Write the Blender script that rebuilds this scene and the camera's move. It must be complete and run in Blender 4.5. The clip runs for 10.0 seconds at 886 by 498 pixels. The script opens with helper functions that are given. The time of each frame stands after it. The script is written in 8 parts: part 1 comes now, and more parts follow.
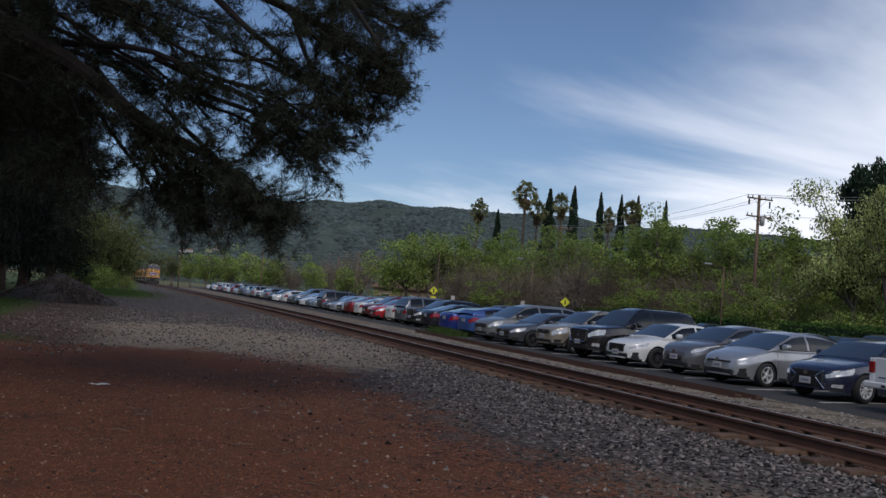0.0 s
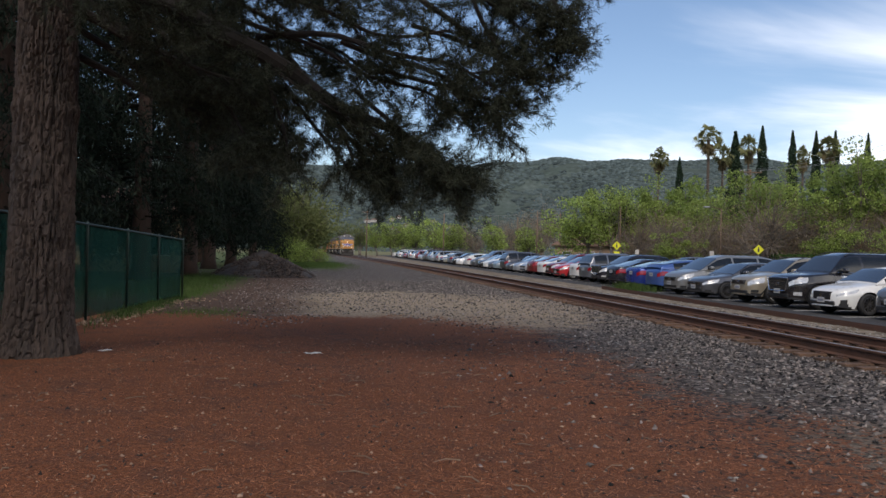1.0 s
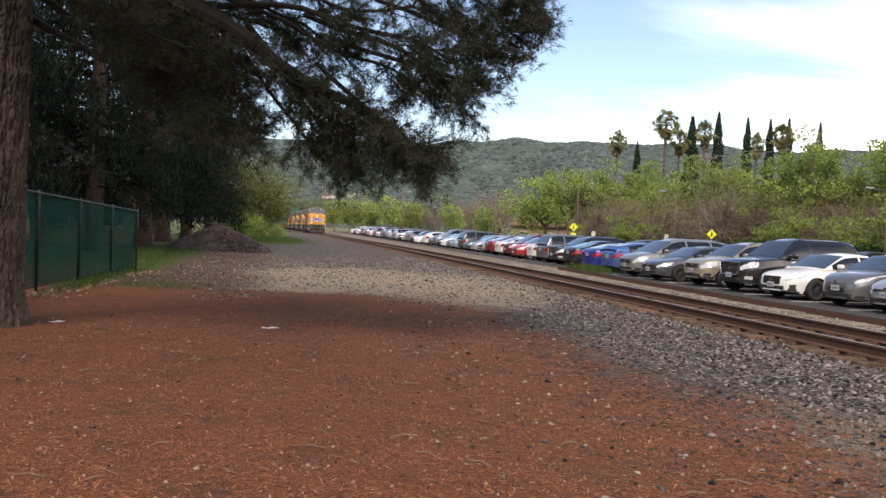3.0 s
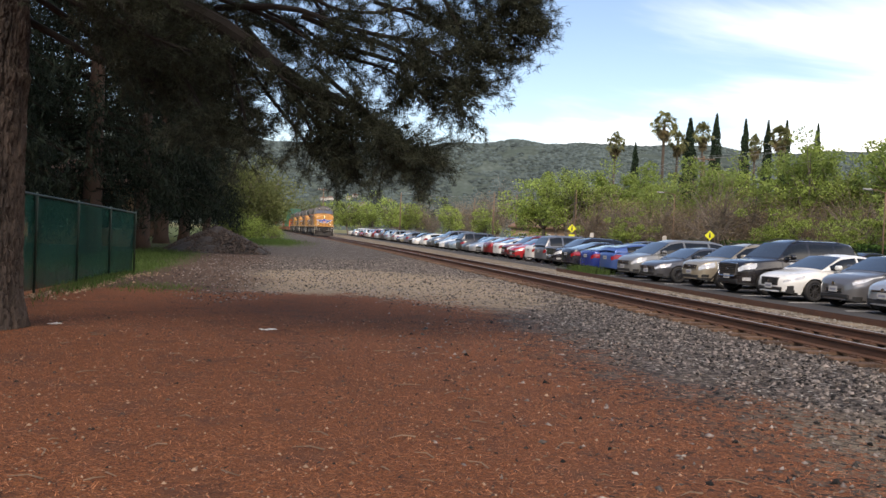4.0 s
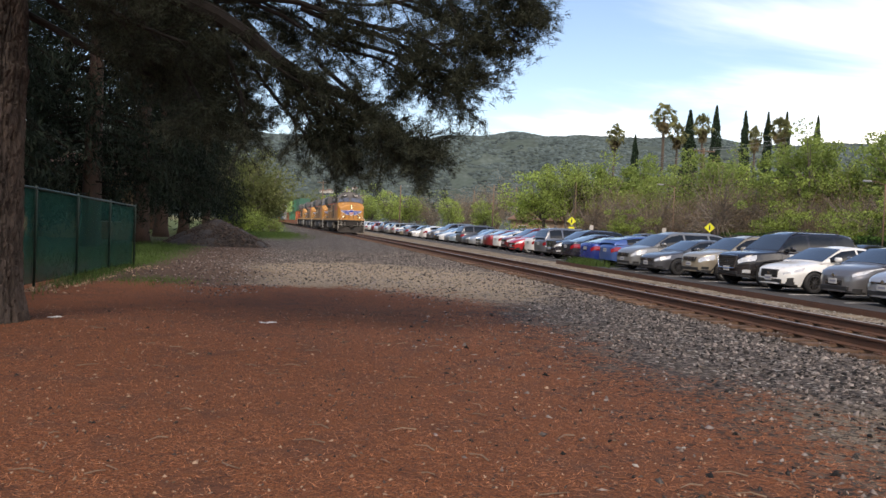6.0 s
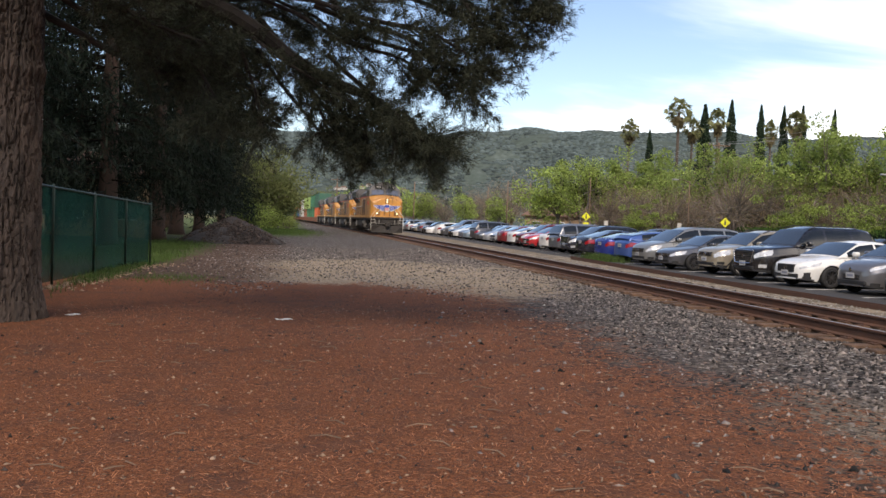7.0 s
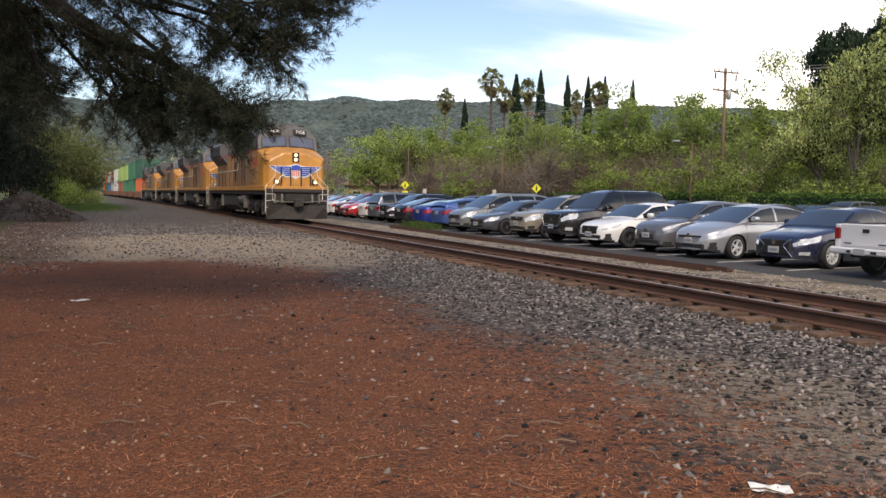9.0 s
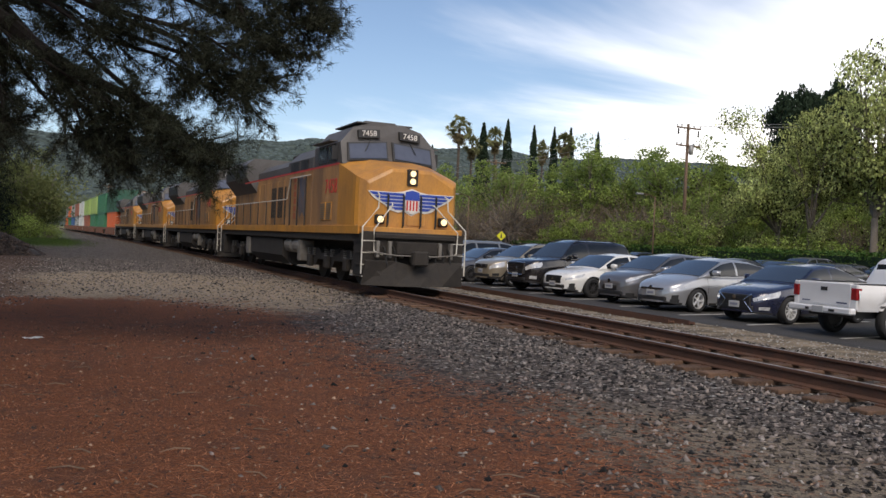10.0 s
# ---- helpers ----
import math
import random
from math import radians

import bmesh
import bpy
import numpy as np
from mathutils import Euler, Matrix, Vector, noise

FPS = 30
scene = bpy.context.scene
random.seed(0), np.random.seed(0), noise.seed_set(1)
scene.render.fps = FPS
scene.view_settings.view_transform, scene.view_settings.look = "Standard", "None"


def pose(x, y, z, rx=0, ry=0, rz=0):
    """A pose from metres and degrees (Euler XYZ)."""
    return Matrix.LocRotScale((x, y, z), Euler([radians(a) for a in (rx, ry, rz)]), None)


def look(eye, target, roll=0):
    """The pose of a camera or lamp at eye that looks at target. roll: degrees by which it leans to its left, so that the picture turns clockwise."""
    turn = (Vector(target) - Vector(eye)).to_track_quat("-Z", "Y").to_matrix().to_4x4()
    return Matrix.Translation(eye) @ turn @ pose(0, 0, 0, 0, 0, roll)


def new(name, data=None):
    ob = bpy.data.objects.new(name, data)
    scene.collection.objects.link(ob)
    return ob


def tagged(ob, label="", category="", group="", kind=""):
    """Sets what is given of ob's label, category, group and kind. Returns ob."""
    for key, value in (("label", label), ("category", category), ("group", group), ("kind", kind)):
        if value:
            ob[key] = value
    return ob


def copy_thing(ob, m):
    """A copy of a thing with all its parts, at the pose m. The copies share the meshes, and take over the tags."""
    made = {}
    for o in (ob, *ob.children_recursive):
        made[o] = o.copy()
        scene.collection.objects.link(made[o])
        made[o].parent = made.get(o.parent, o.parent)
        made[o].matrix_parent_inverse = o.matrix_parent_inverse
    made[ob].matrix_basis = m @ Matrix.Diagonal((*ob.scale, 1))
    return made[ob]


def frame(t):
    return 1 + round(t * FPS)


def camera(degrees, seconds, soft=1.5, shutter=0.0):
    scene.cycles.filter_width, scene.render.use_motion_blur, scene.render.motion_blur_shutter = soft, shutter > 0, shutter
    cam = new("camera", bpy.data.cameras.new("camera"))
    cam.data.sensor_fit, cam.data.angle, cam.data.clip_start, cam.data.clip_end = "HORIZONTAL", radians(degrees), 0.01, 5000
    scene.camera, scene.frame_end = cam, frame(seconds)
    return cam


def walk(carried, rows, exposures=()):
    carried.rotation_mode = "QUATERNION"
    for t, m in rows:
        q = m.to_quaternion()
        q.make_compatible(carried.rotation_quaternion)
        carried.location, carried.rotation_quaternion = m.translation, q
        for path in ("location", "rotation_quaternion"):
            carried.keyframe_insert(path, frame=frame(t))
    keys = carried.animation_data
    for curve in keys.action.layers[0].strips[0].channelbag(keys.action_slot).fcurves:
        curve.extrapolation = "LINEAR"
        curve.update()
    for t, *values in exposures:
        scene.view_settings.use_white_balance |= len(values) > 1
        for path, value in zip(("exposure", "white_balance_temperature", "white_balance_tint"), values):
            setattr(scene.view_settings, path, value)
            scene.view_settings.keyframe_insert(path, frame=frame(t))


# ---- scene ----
cam = camera(55.19, 10.0)
PATH = [
    (0.0, pose(0.203, 0.042, 1.598, 93.57, -4.60, -20.15)),
    (0.5, pose(0.065, 0.039, 1.616, 91.51, -2.56, -11.67)),
    (1.0, pose(0.031, 0.011, 1.637, 90.19, -1.37, -7.99)),
    (1.5, pose(0.034, 0.005, 1.639, 87.29, -0.89, -8.30)),
    (2.0, pose(0.011, -0.001, 1.634, 86.99, -1.67, -9.88)),
    (2.5, pose(-0.000, -0.000, 1.630, 88.52, -2.59, -10.77)),
    (4.0, pose(0.004, -0.012, 1.624, 88.93, -2.55, -10.95)),
    (4.5, pose(0.004, -0.006, 1.624, 88.74, -2.50, -11.09)),
    (5.0, pose(0.004, -0.006, 1.622, 88.62, -2.62, -11.24)),
    (6.5, pose(-0.000, -0.011, 1.627, 88.32, -2.21, -10.55)),
    (7.0, pose(-0.003, -0.014, 1.624, 88.15, -2.14, -10.02)),
    (7.5, pose(-0.001, 0.000, 1.621, 87.82, -2.31, -10.56)),
    (8.0, pose(0.017, 0.001, 1.618, 87.60, -2.16, -12.44)),
    (8.5, pose(0.078, 0.019, 1.615, 87.44, -1.48, -16.15)),
    (9.0, pose(0.173, 0.026, 1.612, 86.43, -0.95, -22.05)),
    (9.5, pose(0.213, 0.044, 1.604, 86.25, -1.69, -23.81)),
    (10.0, pose(0.169, 0.082, 1.631, 89.54, -2.65, -24.43)),
]
EXPOSURE = [(0.0, -0.62, 5950, 13), (0.5, -0.4, 6150, 13), (1.0, 0.1, 6450, 13), (1.5, 0.9, 6950, 14), (2.0, 1.2, 7250, 15), (2.5, 1.05, 7250, 15), (4.0, 0.75, 7150, 15), (6.5, 0.7, 7050, 15), (9.0, 0.63, 7050, 15), (9.5, 0.42, 6850, 14), (10.0, 0.15, 6700, 13)]
walk(cam, PATH, EXPOSURE)

# ---- world and sun ----
world = bpy.data.worlds.new("World")
scene.world = world
world.use_nodes = True
wn, wl = world.node_tree.nodes, world.node_tree.links
SUN_ELEV, SUN_AZ = radians(49), radians(203)
sky = wn.new("ShaderNodeTexSky")
sky.sky_type, sky.sun_disc = "NISHITA", False
sky.sun_elevation, sky.sun_rotation = SUN_ELEV, SUN_AZ
sky.air_density, sky.dust_density, sky.ozone_density = 1.0, 0.6, 2.5
w_co = wn.new("ShaderNodeTexCoord")
w_sep = wn.new("ShaderNodeSeparateXYZ")
wl.new(w_co.outputs["Generated"], w_sep.inputs[0])


def w_math(op, a, b=None, clamp=False):
    nd = wn.new("ShaderNodeMath")
    nd.operation, nd.use_clamp = op, clamp
    for k, v in enumerate((a, b)):
        if v is None:
            continue
        if isinstance(v, (int, float)):
            nd.inputs[k].default_value = v
        else:
            wl.new(v, nd.inputs[k])
    return nd.outputs[0]


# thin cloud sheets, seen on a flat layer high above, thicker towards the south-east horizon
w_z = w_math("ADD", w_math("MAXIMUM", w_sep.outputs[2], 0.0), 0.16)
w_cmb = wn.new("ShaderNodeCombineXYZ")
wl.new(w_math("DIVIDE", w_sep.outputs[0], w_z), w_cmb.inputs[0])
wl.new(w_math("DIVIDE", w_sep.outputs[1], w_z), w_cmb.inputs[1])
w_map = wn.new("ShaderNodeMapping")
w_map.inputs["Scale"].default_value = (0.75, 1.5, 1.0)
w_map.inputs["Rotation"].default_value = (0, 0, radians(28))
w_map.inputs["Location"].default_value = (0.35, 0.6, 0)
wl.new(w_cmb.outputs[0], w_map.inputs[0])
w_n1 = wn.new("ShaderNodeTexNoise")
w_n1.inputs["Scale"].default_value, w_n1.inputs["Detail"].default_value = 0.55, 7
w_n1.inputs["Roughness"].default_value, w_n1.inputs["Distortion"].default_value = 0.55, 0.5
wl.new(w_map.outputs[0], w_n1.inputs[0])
# extra cloud behind the camera, unseen, added as soft front light
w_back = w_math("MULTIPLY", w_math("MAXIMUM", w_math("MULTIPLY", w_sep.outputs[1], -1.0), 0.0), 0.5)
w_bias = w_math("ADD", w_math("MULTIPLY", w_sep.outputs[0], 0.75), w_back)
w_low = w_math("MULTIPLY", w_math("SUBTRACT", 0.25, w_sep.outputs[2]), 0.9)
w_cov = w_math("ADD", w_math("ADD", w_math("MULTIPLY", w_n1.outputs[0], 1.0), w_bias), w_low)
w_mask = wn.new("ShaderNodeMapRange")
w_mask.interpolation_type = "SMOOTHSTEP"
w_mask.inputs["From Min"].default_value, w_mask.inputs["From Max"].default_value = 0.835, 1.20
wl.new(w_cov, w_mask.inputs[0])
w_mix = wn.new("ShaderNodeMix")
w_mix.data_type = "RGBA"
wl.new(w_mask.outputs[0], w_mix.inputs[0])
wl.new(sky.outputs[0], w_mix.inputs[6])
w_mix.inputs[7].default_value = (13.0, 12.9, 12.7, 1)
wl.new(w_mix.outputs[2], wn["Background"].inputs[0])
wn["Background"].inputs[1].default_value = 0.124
sun = new("sun", bpy.data.lights.new("sun", "SUN"))
sun.data.energy, sun.data.angle, sun.data.color = 2.6, radians(36), (1.0, 0.89, 0.73)
sun.matrix_world = look((0, 0, 60), (-60 * math.sin(SUN_AZ) / math.tan(SUN_ELEV), -60 * math.cos(SUN_AZ) / math.tan(SUN_ELEV), 0))

# ---- materials ----
def surf(name, base, vary=0.3, scale=1.5, fine=30.0, rough=0.8, bump=0.15, metal=0.0, coat=0.0, dirt=None, dirt_amount=0.5,
         rnd=0.0, island=0.0, rough_vary=0.15, stretch=(1, 1, 1), spec=0.5):
    """A surface with variation at two scales, optional dirt blotches, and a little relief."""
    m = bpy.data.materials.new(name)
    m.use_nodes = True
    nd, ln = m.node_tree.nodes, m.node_tree.links
    b = nd["Principled BSDF"]
    co = nd.new("ShaderNodeTexCoord")
    mp = nd.new("ShaderNodeMapping")
    mp.inputs["Scale"].default_value = stretch
    ln.new(co.outputs["Object"], mp.inputs[0])
    n1, n2 = nd.new("ShaderNodeTexNoise"), nd.new("ShaderNodeTexNoise")
    for n, s, dt in ((n1, scale, 5), (n2, fine, 3)):
        n.inputs["Scale"].default_value, n.inputs["Detail"].default_value = s, dt
        ln.new(mp.outputs[0], n.inputs[0])
    add = nd.new("ShaderNodeMath")
    add.operation = "ADD"
    ln.new(n1.outputs[0], add.inputs[0])
    ln.new(n2.outputs[0], add.inputs[1])
    val = add.outputs[0]
    for source, amount in (("rnd", rnd), ("island", island)):
        if amount:
            info = nd.new("ShaderNodeObjectInfo") if source == "rnd" else nd.new("ShaderNodeNewGeometry")
            k = nd.new("ShaderNodeMath")
            k.operation = "MULTIPLY_ADD"
            ln.new(info.outputs["Random" if source == "rnd" else "Random Per Island"], k.inputs[0])
            k.inputs[1].default_value = amount
            ln.new(val, k.inputs[2])
            s2 = nd.new("ShaderNodeMath")
            s2.operation = "SUBTRACT"
            ln.new(k.outputs[0], s2.inputs[0])
            s2.inputs[1].default_value = amount / 2
            val = s2.outputs[0]
    rg = nd.new("ShaderNodeMapRange")
    rg.inputs["From Min"].default_value, rg.inputs["From Max"].default_value = 0.6, 1.4
    rg.inputs["To Min"].default_value, rg.inputs["To Max"].default_value = 1 - vary, 1 + vary
    rg.clamp = False
    ln.new(val, rg.inputs[0])
    mul = nd.new("ShaderNodeVectorMath")
    mul.operation = "SCALE"
    mul.inputs[0].default_value = base
    ln.new(rg.outputs[0], mul.inputs["Scale"])
    colour = mul.outputs[0]
    if dirt:
        n3 = nd.new("ShaderNodeTexNoise")
        n3.inputs["Scale"].default_value, n3.inputs["Detail"].default_value = scale * 1.7, 8
        n3.inputs["Roughness"].default_value = 0.65
        ln.new(mp.outputs[0], n3.inputs[0])
        r3 = nd.new("ShaderNodeMapRange")
        r3.inputs["From Min"].default_value, r3.inputs["From Max"].default_value = 0.42, 0.66
        r3.inputs["To Max"].default_value = dirt_amount
        ln.new(n3.outputs[0], r3.inputs[0])
        mx = nd.new("ShaderNodeMix")
        mx.data_type = "RGBA"
        ln.new(r3.outputs[0], mx.inputs[0])
        ln.new(colour, mx.inputs[6])
        mx.inputs[7].default_value = (*dirt, 1)
        colour = mx.outputs[2]
    ln.new(colour, b.inputs["Base Color"])
    rr = nd.new("ShaderNodeMapRange")
    rr.inputs["To Min"].default_value, rr.inputs["To Max"].default_value = max(0.02, rough - rough_vary), min(1, rough + rough_vary)
    ln.new(n1.outputs[0], rr.inputs[0])
    ln.new(rr.outputs[0], b.inputs["Roughness"])
    b.inputs["Metallic"].default_value = metal
    b.inputs["Coat Weight"].default_value = coat
    b.inputs["Coat Roughness"].default_value = 0.04
    b.inputs["Specular IOR Level"].default_value = spec
    if bump:
        bp = nd.new("ShaderNodeBump")
        bp.inputs["Strength"].default_value, bp.inputs["Distance"].default_value = bump, 0.02
        ln.new(val, bp.inputs["Height"])
        ln.new(bp.outputs[0], b.inputs["Normal"])
    return m


def leafy(name, base, vary=0.5, translucent=0.35, rough=0.6):
    """Leaves: colour by leaf, some light passes through."""
    m = surf(name, base, vary * 0.5, 0.25, 2.0, rough + 0.15, 0, island=vary * 1.6, rnd=0.25, spec=0.15)
    nd, ln = m.node_tree.nodes, m.node_tree.links
    b, out = nd["Principled BSDF"], nd["Material Output"]
    tr = nd.new("ShaderNodeBsdfTranslucent")
    src = b.inputs["Base Color"].links[0].from_socket
    ln.new(src, tr.inputs[0])
    mx = nd.new("ShaderNodeMixShader")
    mx.inputs[0].default_value = translucent
    ln.new(b.outputs[0], mx.inputs[1])
    ln.new(tr.outputs[0], mx.inputs[2])
    ln.new(mx.outputs[0], out.inputs[0])
    return m


def paint(name, base, metal=0.0, rough=0.3):
    return surf(name, base, 0.06, 0.8, 400.0, rough, 0.0, metal=metal, coat=0.8, dirt=(0.22, 0.19, 0.15), dirt_amount=0.12, rough_vary=0.08)


def glow(name, colour, strength):
    m = bpy.data.materials.new(name)
    m.use_nodes = True
    b = m.node_tree.nodes["Principled BSDF"]
    b.inputs["Base Color"].default_value = (*colour, 1)
    b.inputs["Emission Color"].default_value = (*colour, 1)
    b.inputs["Emission Strength"].default_value = strength
    return m


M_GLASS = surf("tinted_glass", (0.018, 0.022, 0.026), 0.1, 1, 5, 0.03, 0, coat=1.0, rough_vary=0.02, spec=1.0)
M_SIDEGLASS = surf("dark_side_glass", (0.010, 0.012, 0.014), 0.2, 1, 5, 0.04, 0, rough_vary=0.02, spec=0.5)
M_RUBBER = surf("rubber", (0.018, 0.018, 0.019), 0.3, 4, 60, 0.85, 0.2)
M_BLACK = surf("black_plastic", (0.02, 0.02, 0.021), 0.25, 3, 60, 0.55, 0.1)
M_ALLOY = surf("alloy", (0.62, 0.63, 0.64), 0.15, 4, 60, 0.35, 0.05, metal=0.3)
M_CHROME = surf("chrome", (0.68, 0.68, 0.69), 0.08, 4, 60, 0.14, 0, metal=1.0, rough_vary=0.05)
M_LAMP = surf("clear_lamp", (0.52, 0.53, 0.54), 0.5, 14, 60, 0.16, 0, metal=0.2, coat=0.6)
M_TAIL = surf("red_lamp", (0.24, 0.010, 0.014), 0.25, 9, 60, 0.15, 0, coat=1.0)
M_PLATE = surf("white_plate", (0.36, 0.365, 0.37), 0.08, 4, 50, 0.4, 0)
M_BAR = surf("dark_bar", (0.05, 0.06, 0.12), 0.1, 4, 50, 0.5, 0)
M_PLATEBAR = surf("plate_bar", (0.17, 0.18, 0.23), 0.1, 4, 50, 0.5, 0)
M_ASPHALT = surf("asphalt", (0.031, 0.030, 0.030), 0.35, 0.35, 55, 0.9, 0.5, dirt=(0.058, 0.054, 0.048), dirt_amount=0.5)
M_LINE = surf("road_paint", (0.62, 0.61, 0.58), 0.2, 2, 60, 0.8, 0.2, dirt=(0.18, 0.17, 0.16), dirt_amount=0.7)
M_RAIL = surf("rusty_rail", (0.085, 0.038, 0.022), 0.4, 3, 60, 0.8, 0.3, dirt=(0.06, 0.035, 0.025), dirt_amount=0.6)
M_RAILTOP = surf("worn_rail_head", (0.33, 0.30, 0.28), 0.2, 3, 60, 0.35, 0, metal=0.9)
M_TIE = surf("old_sleeper_wood", (0.10, 0.058, 0.036), 0.6, 3, 40, 0.95, 0.6, rnd=0.6, stretch=(1, 6, 1))
M_STONE = surf("ballast_stone", (0.096, 0.082, 0.074), 0.75, 6, 60, 0.9, 0.3, island=2.0)
M_CLOD = surf("dark_clod", (0.034, 0.024, 0.02), 0.6, 6, 60, 0.95, 0.3, island=1.2)
M_PALE_STONE = surf("pale_stone", (0.30, 0.285, 0.26), 0.3, 6, 60, 0.9, 0.3, island=0.6)
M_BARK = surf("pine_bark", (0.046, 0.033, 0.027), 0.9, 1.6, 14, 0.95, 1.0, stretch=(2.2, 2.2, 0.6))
# boughs and twigs are far darker than the trunk: crown shade put into colour
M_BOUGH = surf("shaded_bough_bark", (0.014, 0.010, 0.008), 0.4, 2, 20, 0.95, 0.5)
M_BARK2 = surf("grey_bark", (0.16, 0.135, 0.11), 0.4, 2, 20, 0.95, 0.7, stretch=(2, 2, 0.6))
# conifer twigs, bark and needles near black: shade within the trees is coloured in
M_DARKTWIG = surf("shaded_conifer_twig", (0.010, 0.008, 0.006), 0.4, 2, 20, 1.0, 0.2, spec=0.1)
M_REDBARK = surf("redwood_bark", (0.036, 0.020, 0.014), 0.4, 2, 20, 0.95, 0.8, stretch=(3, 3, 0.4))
M_PINE = leafy("pine_needles", (0.036, 0.041, 0.027), 0.9, 0.12)
M_REDWOOD = leafy("shaded_conifer_needles", (0.007, 0.013, 0.008), 0.5, 0.1)
M_LEAF_A = leafy("spring_leaves", (0.255, 0.325, 0.085), 0.85, 0.5)
M_LEAF_B = leafy("olive_leaves", (0.15, 0.17, 0.065), 0.5, 0.45)
M_LEAF_C = leafy("mid_green_leaves", (0.23, 0.30, 0.085), 0.5, 0.5)
M_LEAF_BARE = leafy("budding_twigs", (0.30, 0.225, 0.15), 0.45, 0.45)
M_LEAF_POP = leafy("pale_two_tone_leaves", (0.38, 0.42, 0.16), 1.0, 0.5, 0.45)
M_CYPRESS = leafy("cypress_foliage", (0.02, 0.036, 0.02), 0.4, 0.05)
M_PALMTRUNK = surf("dark_palm_trunk", (0.05, 0.038, 0.028), 0.4, 2, 20, 0.95, 0.5)
M_PALM = leafy("palm_fronds", (0.13, 0.135, 0.06), 0.5, 0.15)
M_PALM_DRY = leafy("dry_palm_skirt", (0.13, 0.105, 0.055), 0.4, 0.1)
M_GRASS = leafy("grass_blades", (0.065, 0.105, 0.028), 0.6, 0.3)
M_HEDGE = leafy("hedge_leaves", (0.055, 0.11, 0.025), 0.5, 0.2)
M_POLE = surf("weathered_pole_wood", (0.13, 0.085, 0.055), 0.35, 3, 30, 0.9, 0.5, stretch=(4, 4, 0.4))
M_STEEL = surf("galvanised_steel", (0.33, 0.33, 0.32), 0.2, 3, 40, 0.5, 0.1, metal=0.5)
M_FENCE = surf("green_mesh_fabric", (0.005, 0.042, 0.032), 0.8, 0.9, 6.0, 0.9, 0.8, spec=0.08, dirt=(0.014, 0.075, 0.056), dirt_amount=0.6, stretch=(1, 2.2, 0.8))
_f = M_FENCE.node_tree
_tr, _mx = _f.nodes.new("ShaderNodeBsdfTransparent"), _f.nodes.new("ShaderNodeMixShader")
_mx.inputs[0].default_value = 0.42
_f.links.new(_f.nodes["Principled BSDF"].outputs[0], _mx.inputs[1])
_f.links.new(_tr.outputs[0], _mx.inputs[2])
_f.links.new(_mx.outputs[0], _f.nodes["Material Output"].inputs[0])
M_FENCEPOST = surf("green_fence_post", (0.003, 0.018, 0.014), 0.2, 3, 60, 0.5, 0.1)
M_SIGN = surf("yellow_sign", (0.62, 0.60, 0.02), 0.08, 3, 60, 0.4, 0)
M_STUCCO = surf("beige_stucco", (0.36, 0.25, 0.165), 0.15, 0.8, 50, 0.9, 0.3)
M_ROOF = surf("brown_roof", (0.14, 0.085, 0.06), 0.3, 1, 30, 0.9, 0.4)
M_WHITEWALL = surf("white_wall", (0.42, 0.40, 0.37), 0.15, 0.5, 30, 0.9, 0.2)
M_YELLOW = surf("armour_yellow", (0.50, 0.228, 0.036), 0.2, 0.7, 30, 0.5, 0.05, coat=0.2, dirt=(0.20, 0.10, 0.045), dirt_amount=0.6, stretch=(1, 1, 0.35))
M_DUSTYYELLOW = surf("dusty_yellow_flank", (0.37, 0.195, 0.072), 0.3, 0.7, 30, 0.6, 0.05, dirt=(0.15, 0.085, 0.05), dirt_amount=0.8, stretch=(1, 1, 0.3))
M_LOCOGREY = surf("loco_grey", (0.085, 0.081, 0.081), 0.25, 0.8, 30, 0.6, 0.1, dirt=(0.055, 0.047, 0.04), dirt_amount=0.6)
M_LOCODARK = surf("grimy_underframe", (0.020, 0.017, 0.015), 0.5, 2.5, 30, 0.85, 0.3, dirt=(0.036, 0.029, 0.023), dirt_amount=0.6)
M_TANKGREY = surf("dusty_tank", (0.17, 0.16, 0.145), 0.2, 1.5, 30, 0.7, 0.1, dirt=(0.06, 0.05, 0.04), dirt_amount=0.6)
M_FLAGBLUE = surf("faded_flag_blue", (0.075, 0.085, 0.12), 0.4, 2, 12, 0.6, 0, dirt=(0.20, 0.11, 0.05), dirt_amount=0.6)
M_DULLRED = surf("faded_red_lettering", (0.30, 0.075, 0.035), 0.3, 2, 20, 0.6, 0)
M_RAILWHITE = surf("white_handrail", (0.62, 0.6, 0.54), 0.15, 2, 30, 0.5, 0, dirt=(0.3, 0.25, 0.2), dirt_amount=0.5)
M_BLUE = surf("emblem_blue", (0.02, 0.06, 0.36), 0.1, 2, 30, 0.45, 0)
M_WHITE = surf("emblem_white", (0.68, 0.66, 0.62), 0.08, 2, 30, 0.45, 0)
M_RED = surf("emblem_red", (0.5, 0.035, 0.03), 0.1, 2, 30, 0.45, 0)
# pale bluish glass base: part of the sky's reflection is in the colour
M_LOCOGLASS = surf("cab_glass", (0.075, 0.08, 0.10), 0.15, 1, 5, 0.08, 0, coat=1.0, rough_vary=0.03, spec=1.0)
M_HEADLIGHT = glow("headlight_glow", (1.0, 0.76, 0.40), 1.05)

